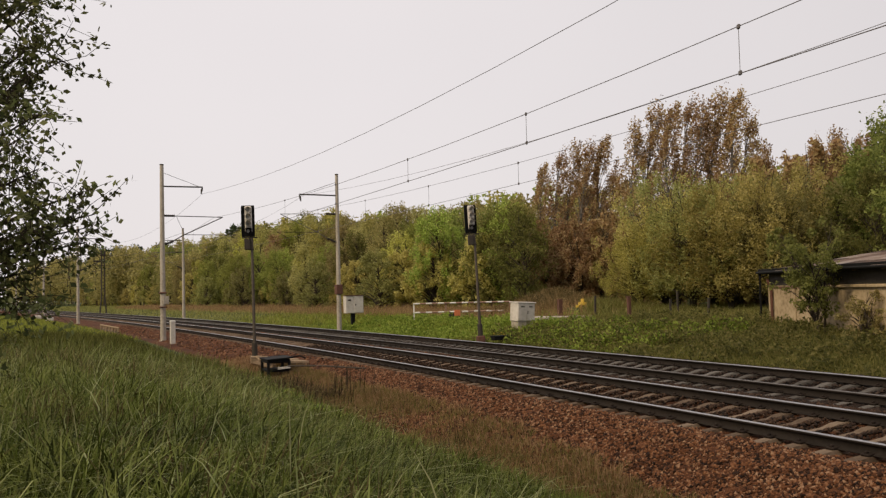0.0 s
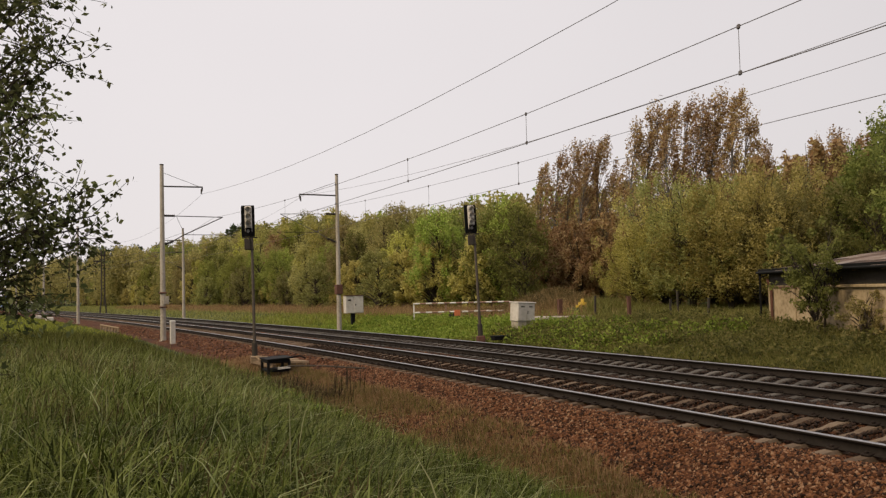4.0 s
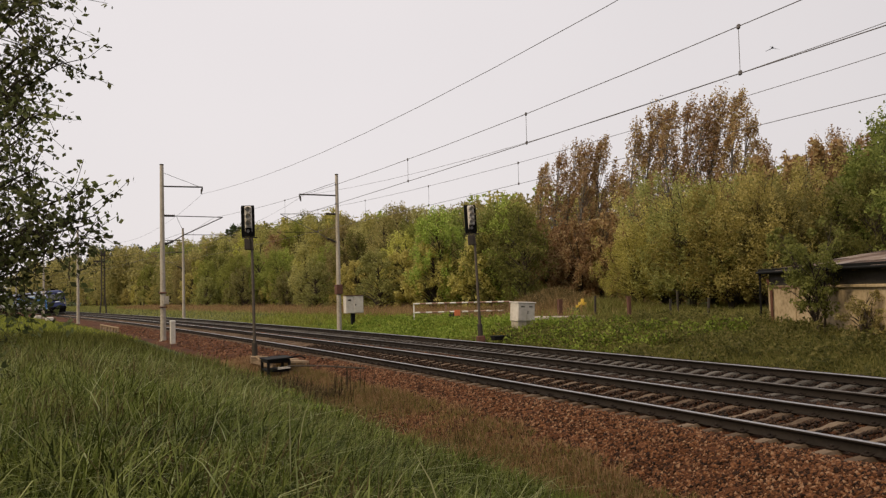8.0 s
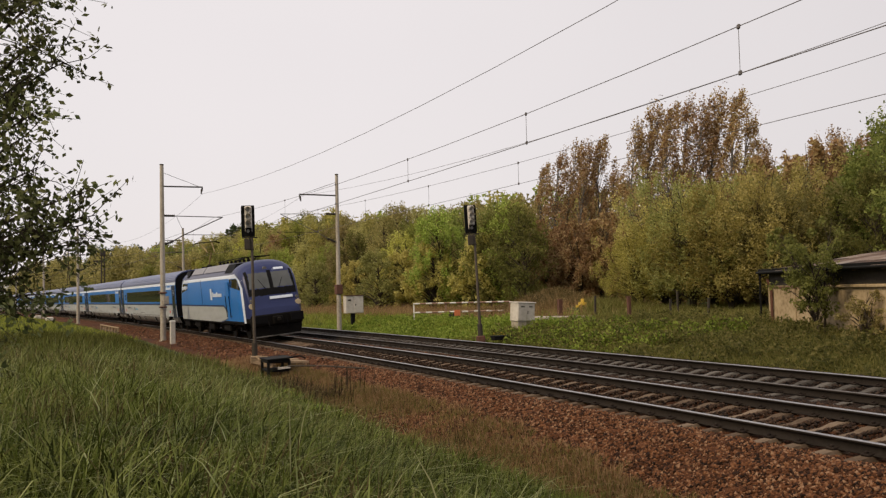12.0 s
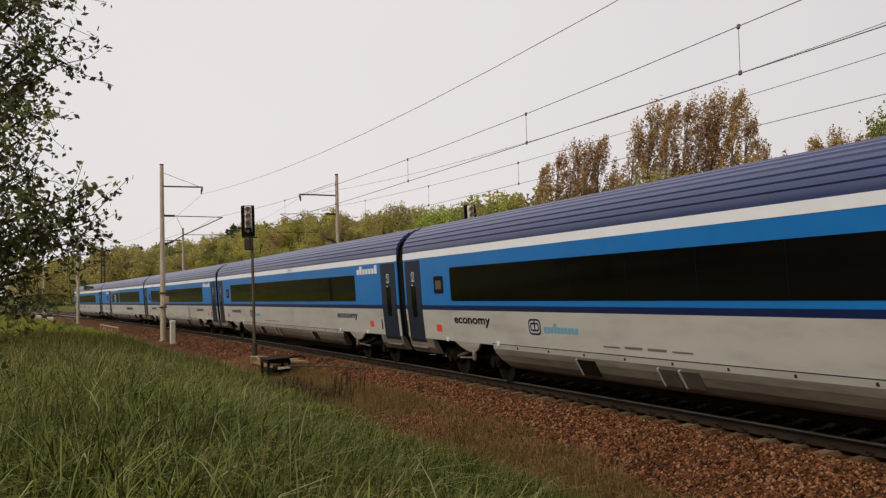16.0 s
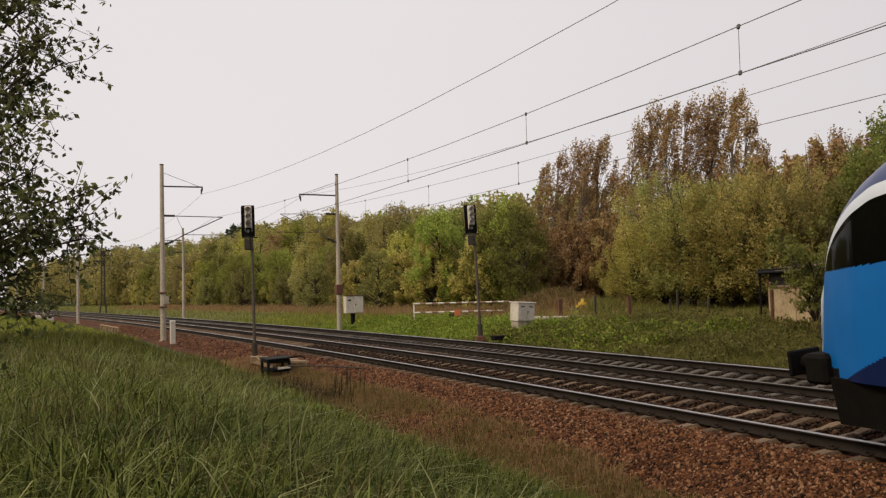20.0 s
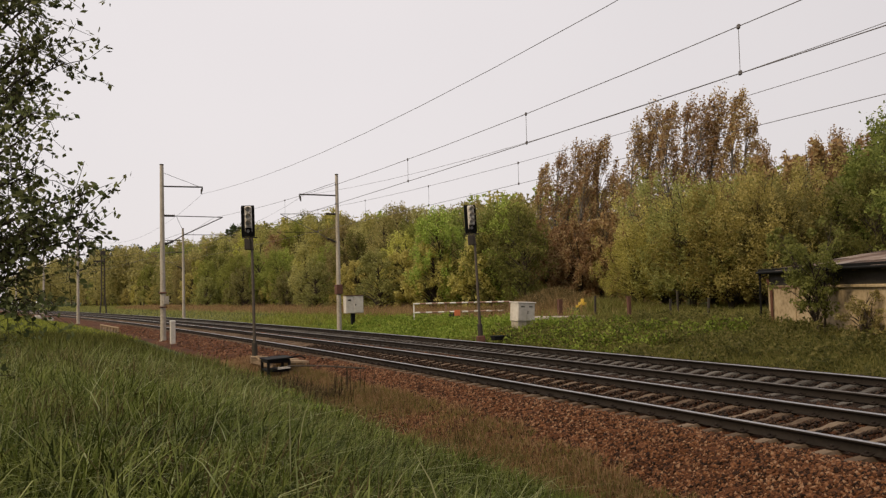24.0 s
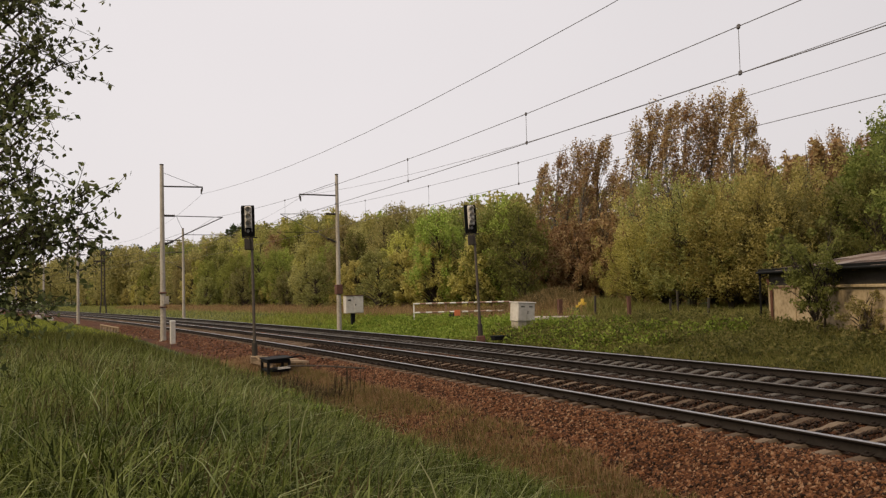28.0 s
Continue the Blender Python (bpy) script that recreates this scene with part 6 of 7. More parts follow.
        arc = 1.78 - 0.55 * max(0.0, (u - 22.5) / 1.6) ** 2
        tipx = 23.95 - 1.2 * ((z - 1.35) / 0.42) ** 2 if z > 1.35 else 23.95 - 0.9 * ((1.35 - z) / 0.35)
        share = 0.92 + (z - 0.92) * 3.13 / max(0.2, float(np.interp(u, xs, hs)) - 0.92)
        shoulder = 3.31 - 0.50 * max(0.0, (u - 24.4) / 1.3) ** 1.8
        if 1.1 < z < 2.6 and u > float(np.interp(z, [1.1, 1.8, 2.3, 2.65], [26.02, 25.89, 25.78, 25.68])) - 0.03:
            return ("front_edge", T_BAND, "white edge round the nose")
        if u > 24.3 and share > 3.58:
            return ("nose_roof", T_ROOF, "smooth blue-grey nose roof")
        if u > 24.3 and share > 3.40 and z > 2.36:
            return ("nose_band", T_BAND, "white band sweeping over the cab")
        if u > 24.3 and z > 2.42 + 0.10 * (24.9 - u):
            return ("cab_glass", T_GLASS, "black cab windscreen wrapped round the nose")
        if u > 23.75 and 2.42 + 0.10 * (24.9 - u) < z < shoulder - 0.12 and (u > 24.0 + 0.35 * (z - 2.45)):
            return ("cab_glass", T_GLASS, "black cab windscreen wrapped round the nose")
        if 23.15 < u < 23.72 and 2.62 + (23.72 - u) * 0.9 < z < 3.08:
            return ("cab_side_light", T_GLASS, "small black quarter window")
        if z > shoulder + 0.03:
            return ("nose_roof", T_ROOF, "smooth blue-grey nose roof")
        if z > shoulder - 0.15:
            return ("nose_band", T_BAND, "white band sweeping over the cab")
        if z < 1.765 and u < tipx:
            return ("nose_lower_panel", T_WHITE, "off-white lower panel with a pointed front")
        if z < 1.88 - 0.93 * max(0.0, (u - 22.5) / 2.8) ** 1.5 and u < 25.3:
            return ("nose_swoop", T_NAVY, "dark navy swoop round the lower panel")
        if z < 1.05 and u > 25.5:
            return ("bumper", T_UNDER, "black bumper")
        return ("nose_side", T_BLUE, "bright blue nose")

    ring = fine_ring(1.41, 3.32, 4.05, 84, 40)
    nosed(ob, [(u_to_x(x), h, w) for x, h, w in zip(xs, hs, ws)], ring, zones)
    xe = u_to_x(26.1)
    part("nose_apron", loft("nose_apron", [u_to_x(23.7), u_to_x(24.8), u_to_x(25.6)], [(-1.18, 0.30), (-1.28, 0.94), (1.28, 0.94), (1.18, 0.30)]), T_UNDER, ob, "black apron under the nose")
    for sy in (-1, 1):
        part("front_handrail", tubes("front_handrail", [([(xe - 0.12, sy * 0.80, 1.35), (xe - 0.02, sy * 0.86, 1.4), (xe - 0.10, sy * 0.86, 1.95), (xe - 0.22, sy * 0.84, 2.30)], 0.016)], 6), T_BAND, ob, "pale grab rail on the nose")
    for sy in (-1, 1):
        bf = disc(0.11, 0.55, (xe + 0.05, sy * 0.87, 1.05), "x", 14)
        part("buffer", bf, T_UNDER, ob)
        part("buffer_head", box((0.06, 0.58, 0.36), (xe + 0.36, sy * 0.87, 1.05), 0.06), T_RUBBER, ob)
        part("tail_lamp", disc(0.09, 0.06, (xe - 0.30, sy * 0.92, 1.55), "x", 14), T_RED, ob)
    part("buffer_beam", box((0.4, 2.5, 0.42), (xe - 0.2, 0, 1.02), 0.05), T_UNDER, ob)
    part("coupler", box((0.5, 0.16, 0.22), (xe + 0.15, 0, 0.95), 0.03), T_UNDER, ob)
    part("snow_plough", loft("snow_plough", [xe - 1.35, xe - 0.95], [(-1.0, 0.26), (-1.05, 0.62), (1.05, 0.62), (1.0, 0.26)]), T_UNDER, ob)
    part("hose", tubes("hose", [([(xe + 0.1, 0.4, 0.9), (xe + 0.25, 0.42, 0.6), (xe + 0.1, 0.45, 0.5)], 0.03)], 6), T_RUBBER, ob)
    return ob


def locomotive():
    ob = tagged(empty("electric_locomotive"), "blue electric locomotive with navy rounded cab and lit headlamps", "locomotive")
    half = 9.08
    xs = np.unique(np.concatenate([np.linspace(-half, -6.2, 60), np.linspace(-6.2, 6.2, 90), np.linspace(6.2, half, 150)]))
    ax = np.abs(xs)
    hs = smooth_curve(ax, [(0, 3.84), (5.9, 3.84), (6.6, 3.97), (7.2, 3.97), (7.65, 3.87), (8.05, 3.63), (8.30, 3.35), (8.54, 2.90), (8.75, 2.40), (8.92, 1.95), (9.03, 1.62), (9.08, 1.45), (10, 1.2)], 0.14)
    ws = smooth_curve(ax, [(0, 1.0), (7.6, 1.0), (8.2, 0.97), (8.65, 0.915), (8.92, 0.86), (9.1, 0.81), (10, 0.7)], 0.12)

    def zones(x, y, z, v):
        a = abs(x)
        f = x if x > 0 else -x
        front = float(np.interp(z, [1.0, 1.4, 2.0, 2.65, 3.05, 3.22, 3.34], [8.30, 8.27, 8.20, 8.02, 7.62, 7.20, 6.8]))
        roof_z = 3.36
        on_front = a > front + 0.24 or (z > roof_z and a > 6.55)
        if on_front:
            if z < 1.14:
                return ("bumper_front", T_UNDER, "black front apron")
            if a > 7.9 and 2.55 < z < 3.32 and 0.07 < y < 1.10 - 0.12 * (z - 2.55):
                return ("windscreen", T_WINDSCREEN, "grey reflecting windscreen")
            if a > 8.0 and 2.18 < z < 3.42 and y < 1.2:
                return ("windscreen_surround", T_RUBBER, "black windscreen surround") if (z < 2.52 or y < 0.08 or y > 1.06) else ("cab_front", T_FRONT, "dark blue rounded cab front")
            return ("cab_front", T_FRONT, "dark blue rounded cab front")
        if a > front:
            return ("white_arch", T_BAND, "white arch framing the cab")
        if z > roof_z:
            return ("roof", T_SLATE, "grey-blue roof shoulders")
        if z > 3.16 and a < 7.4:
            return ("white_arch", T_BAND, "white arch framing the cab")
        if 5.85 < a < front - 0.06 and 2.55 + 0.10 * (7.9 - a) < z < 3.14 and a > 5.75 + (3.14 - z) * 0.45 and not 6.18 < a < 6.28:
            return ("cab_side_window", T_GLASS, "black cab side window")
        slope = 4.3 + (1.74 - z) / 0.52 * 1.4 if z > 1.22 else 5.7 - (1.22 - z) * 8
        slope = slope if x > 0 else 8.75
        if z < 1.74 and a < slope:
            return ("lower_panel", T_WHITE, "off-white lower panel with slanted ends")
        if z < 1.83 and a < slope + 0.35 + (1.83 - z) * 0.2:
            return ("waist_stripe", T_NAVY, "dark navy stripe")
        if z < 1.0:
            return ("sill", T_UNDER, "black sill")
        return ("body_side", T_BLUE, "bright blue body side")

    nosed(ob, list(zip(xs, hs, ws)), fine_ring(1.5, 3.34, 4.10, 84, 40, 0.10), zones)
    # machinery on the roof
    part("roof_hatch", loft("roof_hatch", [-5.4, -1.9], [(-1.18, 3.62), (-0.9, 3.98), (0.9, 3.98), (1.18, 3.62)]), T_HATCH, ob, "raised pale grey roof hatch")
    part("roof_hatch", loft("roof_hatch", [-1.7, 4.2], [(-1.18, 3.62), (-0.9, 3.98), (0.9, 3.98), (1.18, 3.62)]), T_HATCH, ob, "raised pale grey roof hatch")
    part("vent_grille", loft("vent_grille", [4.5, 6.3], [(-1.32, 3.48), (-1.05, 3.90), (1.05, 3.90), (1.32, 3.48)]), T_RUBBER, ob, "black roof grille")
    part("vent_grille", loft("vent_grille", [-7.2, -5.7], [(-1.32, 3.48), (-1.05, 3.90), (1.05, 3.90), (1.32, 3.48)]), T_RUBBER, ob, "black roof grille")
    for x in np.linspace(-3.4, 4.6, 9):
        part("insulator", tubes("insulator", [([(x, 0.25, 3.95), (x, 0.25, 4.08), (x, 0.25, 4.2)], [0.05, 0.10, 0.05])], 8), T_UNDER, ob)
    part("busbar", tubes("busbar", [([(-4.0, 0.25, 4.22), (0, 0.25, 4.26), (5.2, 0.25, 4.22)], 0.03)], 6), T_UNDER, ob)
    part("folded_pantograph", tubes("folded_pantograph", [([(4.0, y, 4.08), (5.2, y * 0.6, 4.18), (6.3, y, 4.16)], 0.035) for y in (-0.5, 0.5)] + [([(6.2, -0.75, 4.18), (6.2, 0.75, 4.18)], 0.035)], 6), T_UNDER, ob)
    pan = part("pantograph", tubes("pantograph", [([(-5.6, -0.45, 4.05), (-5.6, 0.45, 4.05)], 0.05), ([(-5.0, 0.0, 4.12), (-5.9, 0.0, 4.12)], 0.06)], 8), T_UNDER, ob, "raised single-arm pantograph")
    part("lower_arm", tubes("lower_arm", [([(-5.6, 0, 4.12), (-4.55, 0, 4.92)], 0.05)], 8), T_PANTO, pan)
    part("upper_arm", tubes("upper_arm", [([(-4.55, y, 4.92), (-5.75, y * 1.6, 5.58)], 0.03) for y in (-0.22, 0.22)], 6), T_PANTO, pan)
    part("contact_strip", tubes("contact_strip", [([(-5.75 + d, -0.85, 5.52), (-5.75 + d, -0.6, 5.62), (-5.75 + d, 0.6, 5.62), (-5.75 + d, 0.85, 5.52)], 0.03) for d in (-0.15, 0.15)], 6), T_UNDER, pan)
    for sgn in (-1, 1):
        part("frame_beam", box((16.6, 0.14, 0.16), (0, sgn * 1.38, 0.90), 0.02), T_UNDER, ob)
        part("cab_door", box((0.66, 0.02, 1.95), (5.55, sgn * 1.503, 2.05), 0.006), T_BLUE, ob)
        part("door_handrail", tubes("door_handrail", [([(x, sgn * 1.54, 1.2), (x, sgn * 1.55, 2.3)], 0.02) for x in (5.15, 5.95)], 6), T_RUBBER, ob)
        part("body_seam", box((0.03, 0.016, 1.5), (-1.2, sgn * 1.497, 2.5), 0.004), T_NAVY, ob)
        bm = bmesh.new()
        for x0, x1, z0, z1 in ((1.2, 1.62, 2.10, 2.72),):
            box((x1 - x0, 0.02, z1 - z0), ((x0 + x1) / 2, sgn * 1.495, (z0 + z1) / 2), 0.005, bm=bm)
        part("emblem", bm, T_BAND, ob, "plain white operator mark")
        bm = bmesh.new()
        for k in range(7):
            hgt = 0.26 if k in (0, 3) else 0.18
            x0 = 1.8 + 0.34 * k if sgn < 0 else 1.8 + 0.34 * k
            box((0.26, 0.02, hgt), (x0 + 0.1, sgn * 1.495, 2.36 + hgt / 2 - 0.1), 0.004, bm=bm)
        part("operator_name", bm, T_BAND, ob)
        bm = bmesh.new()
        for k in range(6):
            box((0.24, 0.02, 0.26 if k % 3 == 0 else 0.18), (-7.2 + 0.30 * k, sgn * 1.48, 2.88), 0.004, bm=bm)
        part("train_name", bm, T_BAND, ob)
        for x in (-7.4, -4.0, 0, 4.0):
            part("side_box", box((1.5, 0.3, 0.34), (x, sgn * 1.2, 0.60), 0.05), T_UNDER, ob)
    for end in (-1, 1):
        for sy in (-1, 1):
            b = disc(0.12, 0.7, (end * 9.10, sy * 0.9, 1.05), "x", 14)
            part("buffer", b, T_UNDER, ob)
            part("buffer_head", box((0.07, 0.64, 0.40), (end * 9.46, sy * 0.9, 1.05), 0.07), T_RUBBER, ob)
            lamp = part("headlamp", disc(0.14, 0.10, (end * 8.95, sy * 1.16, 1.72), "x", 18), T_LENS, ob, "round pale headlamp lens")
            part("marker_lamp", disc(0.075, 0.08, (end * 8.90, sy * 1.14, 1.98), "x", 14), T_SKIRT, lamp)
            if end > 0 and sy < 0:
                part("upper_lamp", disc(0.085, 0.10, (8.08, sy * 1.27, 3.00), "x", 14), T_LAMP, ob, "lit upper lamp beside the windscreen")
        part("lettered_panel", box((0.05, 0.75, 0.16), (end * 8.16, 0.42 * end, 3.46), 0.02, pose(0, 0, 0, 0, -end * 42)), T_BAND, ob, "white lettered panel above the windscreen")
        part("top_lamp", disc(0.11, 0.12, (end * 8.12, -0.14 * end, 3.50), "x", 14), T_SKIRT, ob)
        bm = bmesh.new()
        box((0.04, 1.15, 0.15), (end * 8.90, 0.36 * end, 2.04), 0.03, pose(0, 0, 0, 0, -end * 24), bm=bm)
        part("front_name_bar", bm, T_BAND, ob, "white lettered bar on the nose")
        ap = bmesh.new()
        box((0.35, 2.56, 0.62), (end * 8.96, 0, 0.98), 0.08, bm=ap)
        box((0.4, 0.5, 0.4), (end * 9.10, 0, 0.95), 0.05, bm=ap)
        part("buffer_beam", ap, T_UNDER, ob, "black buffer beam")
        part("coupling_hook", box((0.4, 0.12, 0.16), (end * 9.40, 0, 1.0), 0.03), T_WHEEL, ob)
        pl = loft("snow_plough", [end * 8.6, end * 9.06], [(-1.12, 0.18), (-1.24, 0.66), (1.24, 0.66), (1.12, 0.18)])
        part("snow_plough", pl, T_UNDER, ob, "grimy rail guard")
        part("plough_edge", box((0.06, 2.22, 0.06), (end * 9.08, 0, 0.20), 0.01), T_SKIRT, ob, "pale worn edge")
        part("hose", tubes("hose", [([(end * 9.14, y, 0.95), (end * 9.29, y, 0.62), (end * 9.19, y * 1.1, 0.5)], 0.03) for y in (-0.45, 0.45)], 6), T_RUBBER, ob)
        for y in (-0.55, 0.55):
            part("wiper", tubes("wiper", [([(end * 8.72, y * 0.6, 2.5), (end * 8.47, y * 1.1, 3.0)], 0.012)], 5), T_RUBBER, ob)
        bogie(ob, end * 4.95, 0.575, 3.0)
    return ob


T_WINDSCREEN = surface("grey_windscreen", [(0.06, 0.065, 0.065), (0.09, 0.095, 0.095)], 0.08, grain=1.5, stain=0.6)
T_SLATE = surface("locomotive_roof_shoulder", [(0.05, 0.055, 0.10), (0.075, 0.08, 0.13)], 0.45, 0.0, grain=4, stain=0.6)
T_HATCH = surface("locomotive_roof_hatch", [(0.17, 0.17, 0.20), (0.24, 0.24, 0.27)], 0.5, grain=4, stain=0.8)

SPEED, S_AT = 29.7676, 48.596


def clock(t):
    """Small unevenness of the passing, in seconds."""
    return float(np.interp(t, [8.0, 11.0, 12.0, 12.5, 15.0, 17.0, 17.5, 18.0, 19.0, 20.0], [0.0, -0.013, -0.014, 0.0, -0.026, -0.027, -0.006, 0.012, 0.018, 0.018]))


def car_pose(s_mid, pivot, back=False):
    a, b = canted(s_mid - pivot), canted(s_mid + pivot)
    pa, pb = a.translation, b.translation
    fwd = (pa - pb).normalized()
    up = (a.to_3x3() @ Vector((0, 0, 1)) + b.to_3x3() @ Vector((0, 0, 1))).normalized()
    left = up.cross(fwd).normalized()
    up = fwd.cross(left)
    m = Matrix.Translation((pa + pb) / 2) @ Matrix((fwd, left, up)).transposed().to_4x4()
    return m @ Matrix.Rotation(math.pi, 4, "Z") if back else m


TRAIN = [(locomotive(), -10.35, 4.95, False)]
_coach = economy_coach()
for k in range(5):
    c = _coach if k == 0 else copy_thing(_coach, Matrix.Identity(4))
    TRAIN.append((c, PITCH * (k + 0.5), 9.5, False))
TRAIN.append((restaurant_coach(), PITCH * 5.5, 9.5, False))
TRAIN.append((control_car(), PITCH * 6.5, 9.5, True))


def train_rows(shift, pivot, back_to_front):
    rows = []
    for k in range(57):
        t = 0.5 * k
        s = S_AT - SPEED * (t + clock(t) - 12.5) + shift
        rows.append((t, car_pose(s, pivot, back_to_front)))
    return rows


# ---- ballast stones, grass and weeds ----
def scatter(rng, n, s0, s1, o0, o1, power=1.0):
    """Track coordinates spread over a strip, denser towards s0 for power above 1."""
    return s0 + (s1 - s0) * rng.random(n) ** power, rng.uniform(o0, o1, n)


def stones(name, label, n, s0, s1, o0, o1, size, seed, power, material, heap=0.0):
    rng = np.random.default_rng(seed)
    s, o = scatter(rng, n, s0, s1, o0, o1, power)
    # no stones on sleepers or rails
    keep = np.ones(n, bool)
    for c in (0.0, 4.0):
        keep &= ~(np.abs(np.abs(o - c) - 0.7525) < 0.10)
    z = ballast_top(s, o)
    for c, (st, step) in ((0.0, NEAR_SLEEPERS), (4.0, FAR_SLEEPERS)):
        ph = np.abs(((s - st) / step + 0.5) % 1.0 - 0.5) * step
        keep &= ~((np.abs(o - c) < 1.10 + 0.14 * rng.random(n)) & (ph < 0.115))
        z = z + heap * (np.abs(o - c) < 0.66) * np.clip((ph - 0.12) / 0.12, 0, 1)
    s, o, z = s[keep], o[keep], z[keep]
    n = len(s)
    p = along(s, o, z + 0.004)
    base = np.array([(1, 0, 0), (0, 1, 0), (-1, 0, 0), (0, -1, 0), (0, 0, 1), (0, 0, -1)], float)
    f = np.array([(0, 1, 4), (1, 2, 4), (2, 3, 4), (3, 0, 4), (1, 0, 5), (2, 1, 5), (3, 2, 5), (0, 3, 5)])
    v = base[None] * rng.uniform(0.55, 1.25, (n, 6, 1)) + rng.normal(size=(n, 6, 3)) * 0.22
    v *= (size * rng.uniform(0.6, 1.4, n))[:, None, None] * np.array([1, 1, 0.75])
    a = rng.uniform(0, 2 * np.pi, n)
    c, d = np.cos(a)[:, None], np.sin(a)[:, None]
    v = np.stack([v[..., 0] * c - v[..., 1] * d, v[..., 0] * d + v[..., 1] * c, v[..., 2]], -1) + p[:, None, :]
    return tagged(part(name, mesh_of(name, v.reshape(-1, 3), (f[None] + np.arange(n)[:, None, None] * 6).reshape(-1, 3)), material, None), label, "gravel", kind="stuff")


stones("ballast_stones", "loose rust-brown crushed stones on the shoulder", 62000, 5, 32, -3.9, -0.86, 0.034, 1, 1.25, M_STONE)
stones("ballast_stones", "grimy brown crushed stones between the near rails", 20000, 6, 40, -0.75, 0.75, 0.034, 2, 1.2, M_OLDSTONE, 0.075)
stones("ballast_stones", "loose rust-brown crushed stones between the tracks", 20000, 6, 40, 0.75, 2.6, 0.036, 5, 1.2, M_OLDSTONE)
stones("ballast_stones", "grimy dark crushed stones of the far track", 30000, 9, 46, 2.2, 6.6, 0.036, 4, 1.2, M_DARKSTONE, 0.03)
stones("ballast_stones", "loose rust-brown crushed stones along the line", 12000, 28, 90, -3.4, 2.2, 0.05, 3, 1.3, M_STONE)


def blades(rng, p, height, width, lean, wind=(0.06, 0.02), far=False, fan=None):
    """Curved tapering grass blades at the points p, as vertex and face arrays; far ones are plain spikes."""
    n = len(p)
    a = rng.uniform(0, 2 * np.pi, n) if fan is None else fan + rng.normal(0, 0.5, n)
    h = height * rng.uniform(0.5, 1.3, n)
    k = lean * rng.uniform(0.15, 1.4, n)
    ld = np.stack([np.cos(a), np.sin(a)], 1) * (k * h)[:, None] + np.array(wind) * h[:, None]
    tw = a + rng.uniform(-1.2, 1.2, n)
    wv = np.stack([-np.sin(tw), np.cos(tw), np.zeros(n)], 1) * (width * rng.uniform(0.6, 1.4, n))[:, None]
    if far:
        tip = p + np.concatenate([ld, (h * 0.85)[:, None]], 1)
        return np.stack([p - wv, p + wv, tip], 1).reshape(-1, 3), np.arange(n * 3).reshape(-1, 3)
    rows = []
    sag = np.clip(k * 0.55, 0.05, 0.75)
    for t in (0.0, 0.4, 0.75):
        c = p + np.concatenate([ld * t ** 1.8, (h * (t - sag * t ** 2.6))[:, None]], 1)
        rows += [c - wv * (1 - t * 0.7), c + wv * (1 - t * 0.7)]
    tip = p + np.concatenate([ld, (h * (1 - sag))[:, None]], 1)
    v = np.stack(rows + [tip], 1)
    q = np.arange(n)[:, None, None] * 7
    tri = np.array([(0, 1, 3), (0, 3, 2), (2, 3, 5), (2, 5, 4), (4, 5, 6)])
    return v.reshape(-1, 3), (tri[None] + q).reshape(-1, 3)


def grass(name, label, n, s0, s1, o0, o1, height, width, lean, material, seed, power=1.0, thin=None, on=None, far=False, tuft=0):
    """Blades on a strip of ground; tuft: blades that spring from one root."""
    rng = np.random.default_rng(seed)
    m = n // tuft if tuft else n
    s, o = scatter(rng, m, s0, s1, o0, o1, power)
    fan = None
    if tuft:
        s, o = np.repeat(s, tuft), np.repeat(o, tuft)
        fan = rng.uniform(0, 2 * np.pi, len(s))
        rad = np.abs(rng.normal(0, 0.05, len(s)))
    p = along(s, o)
    if tuft:
        p[:, 0] += np.cos(fan) * rad
        p[:, 1] += np.sin(fan) * rad
    keep = np.ones(len(s), bool) if thin is None else thin(s, o, p, rng)
    s, o, p = s[keep], o[keep], p[keep]
    fan = fan[keep] if fan is not None else None
    p[:, 2] = (on or ground_z)(s, o) - 0.02
    h = height * (1 + 0.28 * waves(p[:, 0], p[:, 1], 0.9, 1.0) + 0.22 * waves(p[:, 0], p[:, 1], 2.3, 4.0))
    v, f = blades(rng, p, h, width, lean, far=far, fan=fan)
    return tagged(part(name, mesh_of(name, v, f), material, None), label, "grass", kind="stuff")


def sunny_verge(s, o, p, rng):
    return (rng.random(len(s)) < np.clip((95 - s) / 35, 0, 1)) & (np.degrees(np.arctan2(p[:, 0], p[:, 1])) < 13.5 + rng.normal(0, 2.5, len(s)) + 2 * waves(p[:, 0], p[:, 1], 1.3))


def near_edge(s, o, p, rng):
    return rng.random(len(s)) < np.clip(1.5 - s / 18, 0.06, 1)


def clear_of_viewer(s, o, p, rng):
    tufts = rng.random(len(s)) < np.clip(0.62 + 0.9 * waves(p[:, 0], p[:, 1], 2.3, 4.0) + 0.35 * waves(p[:, 0], p[:, 1], 6.0, 1.0), 0.10, 1)
    return tufts & (np.hypot(p[:, 0], p[:, 1]) > 2.2) & (o < -4.45 + 0.35 * waves(p[:, 0], p[:, 1], 1.1))


def withered_patch(s, o, p, rng):
    return clear_of_viewer(s, o, p, rng) & (rng.random(len(s)) < np.clip(0.15 + 1.3 * waves(p[:, 0], p[:, 1], 0.62, 7.0), 0.02, 0.9))


grass("tall_grass", "tall blue-green grass on the bank", 64000, 0, 40, -14.0, -4.2, 0.52, 0.0125, 0.85, G_TALL, 21, 1.1, clear_of_viewer, tuft=7)
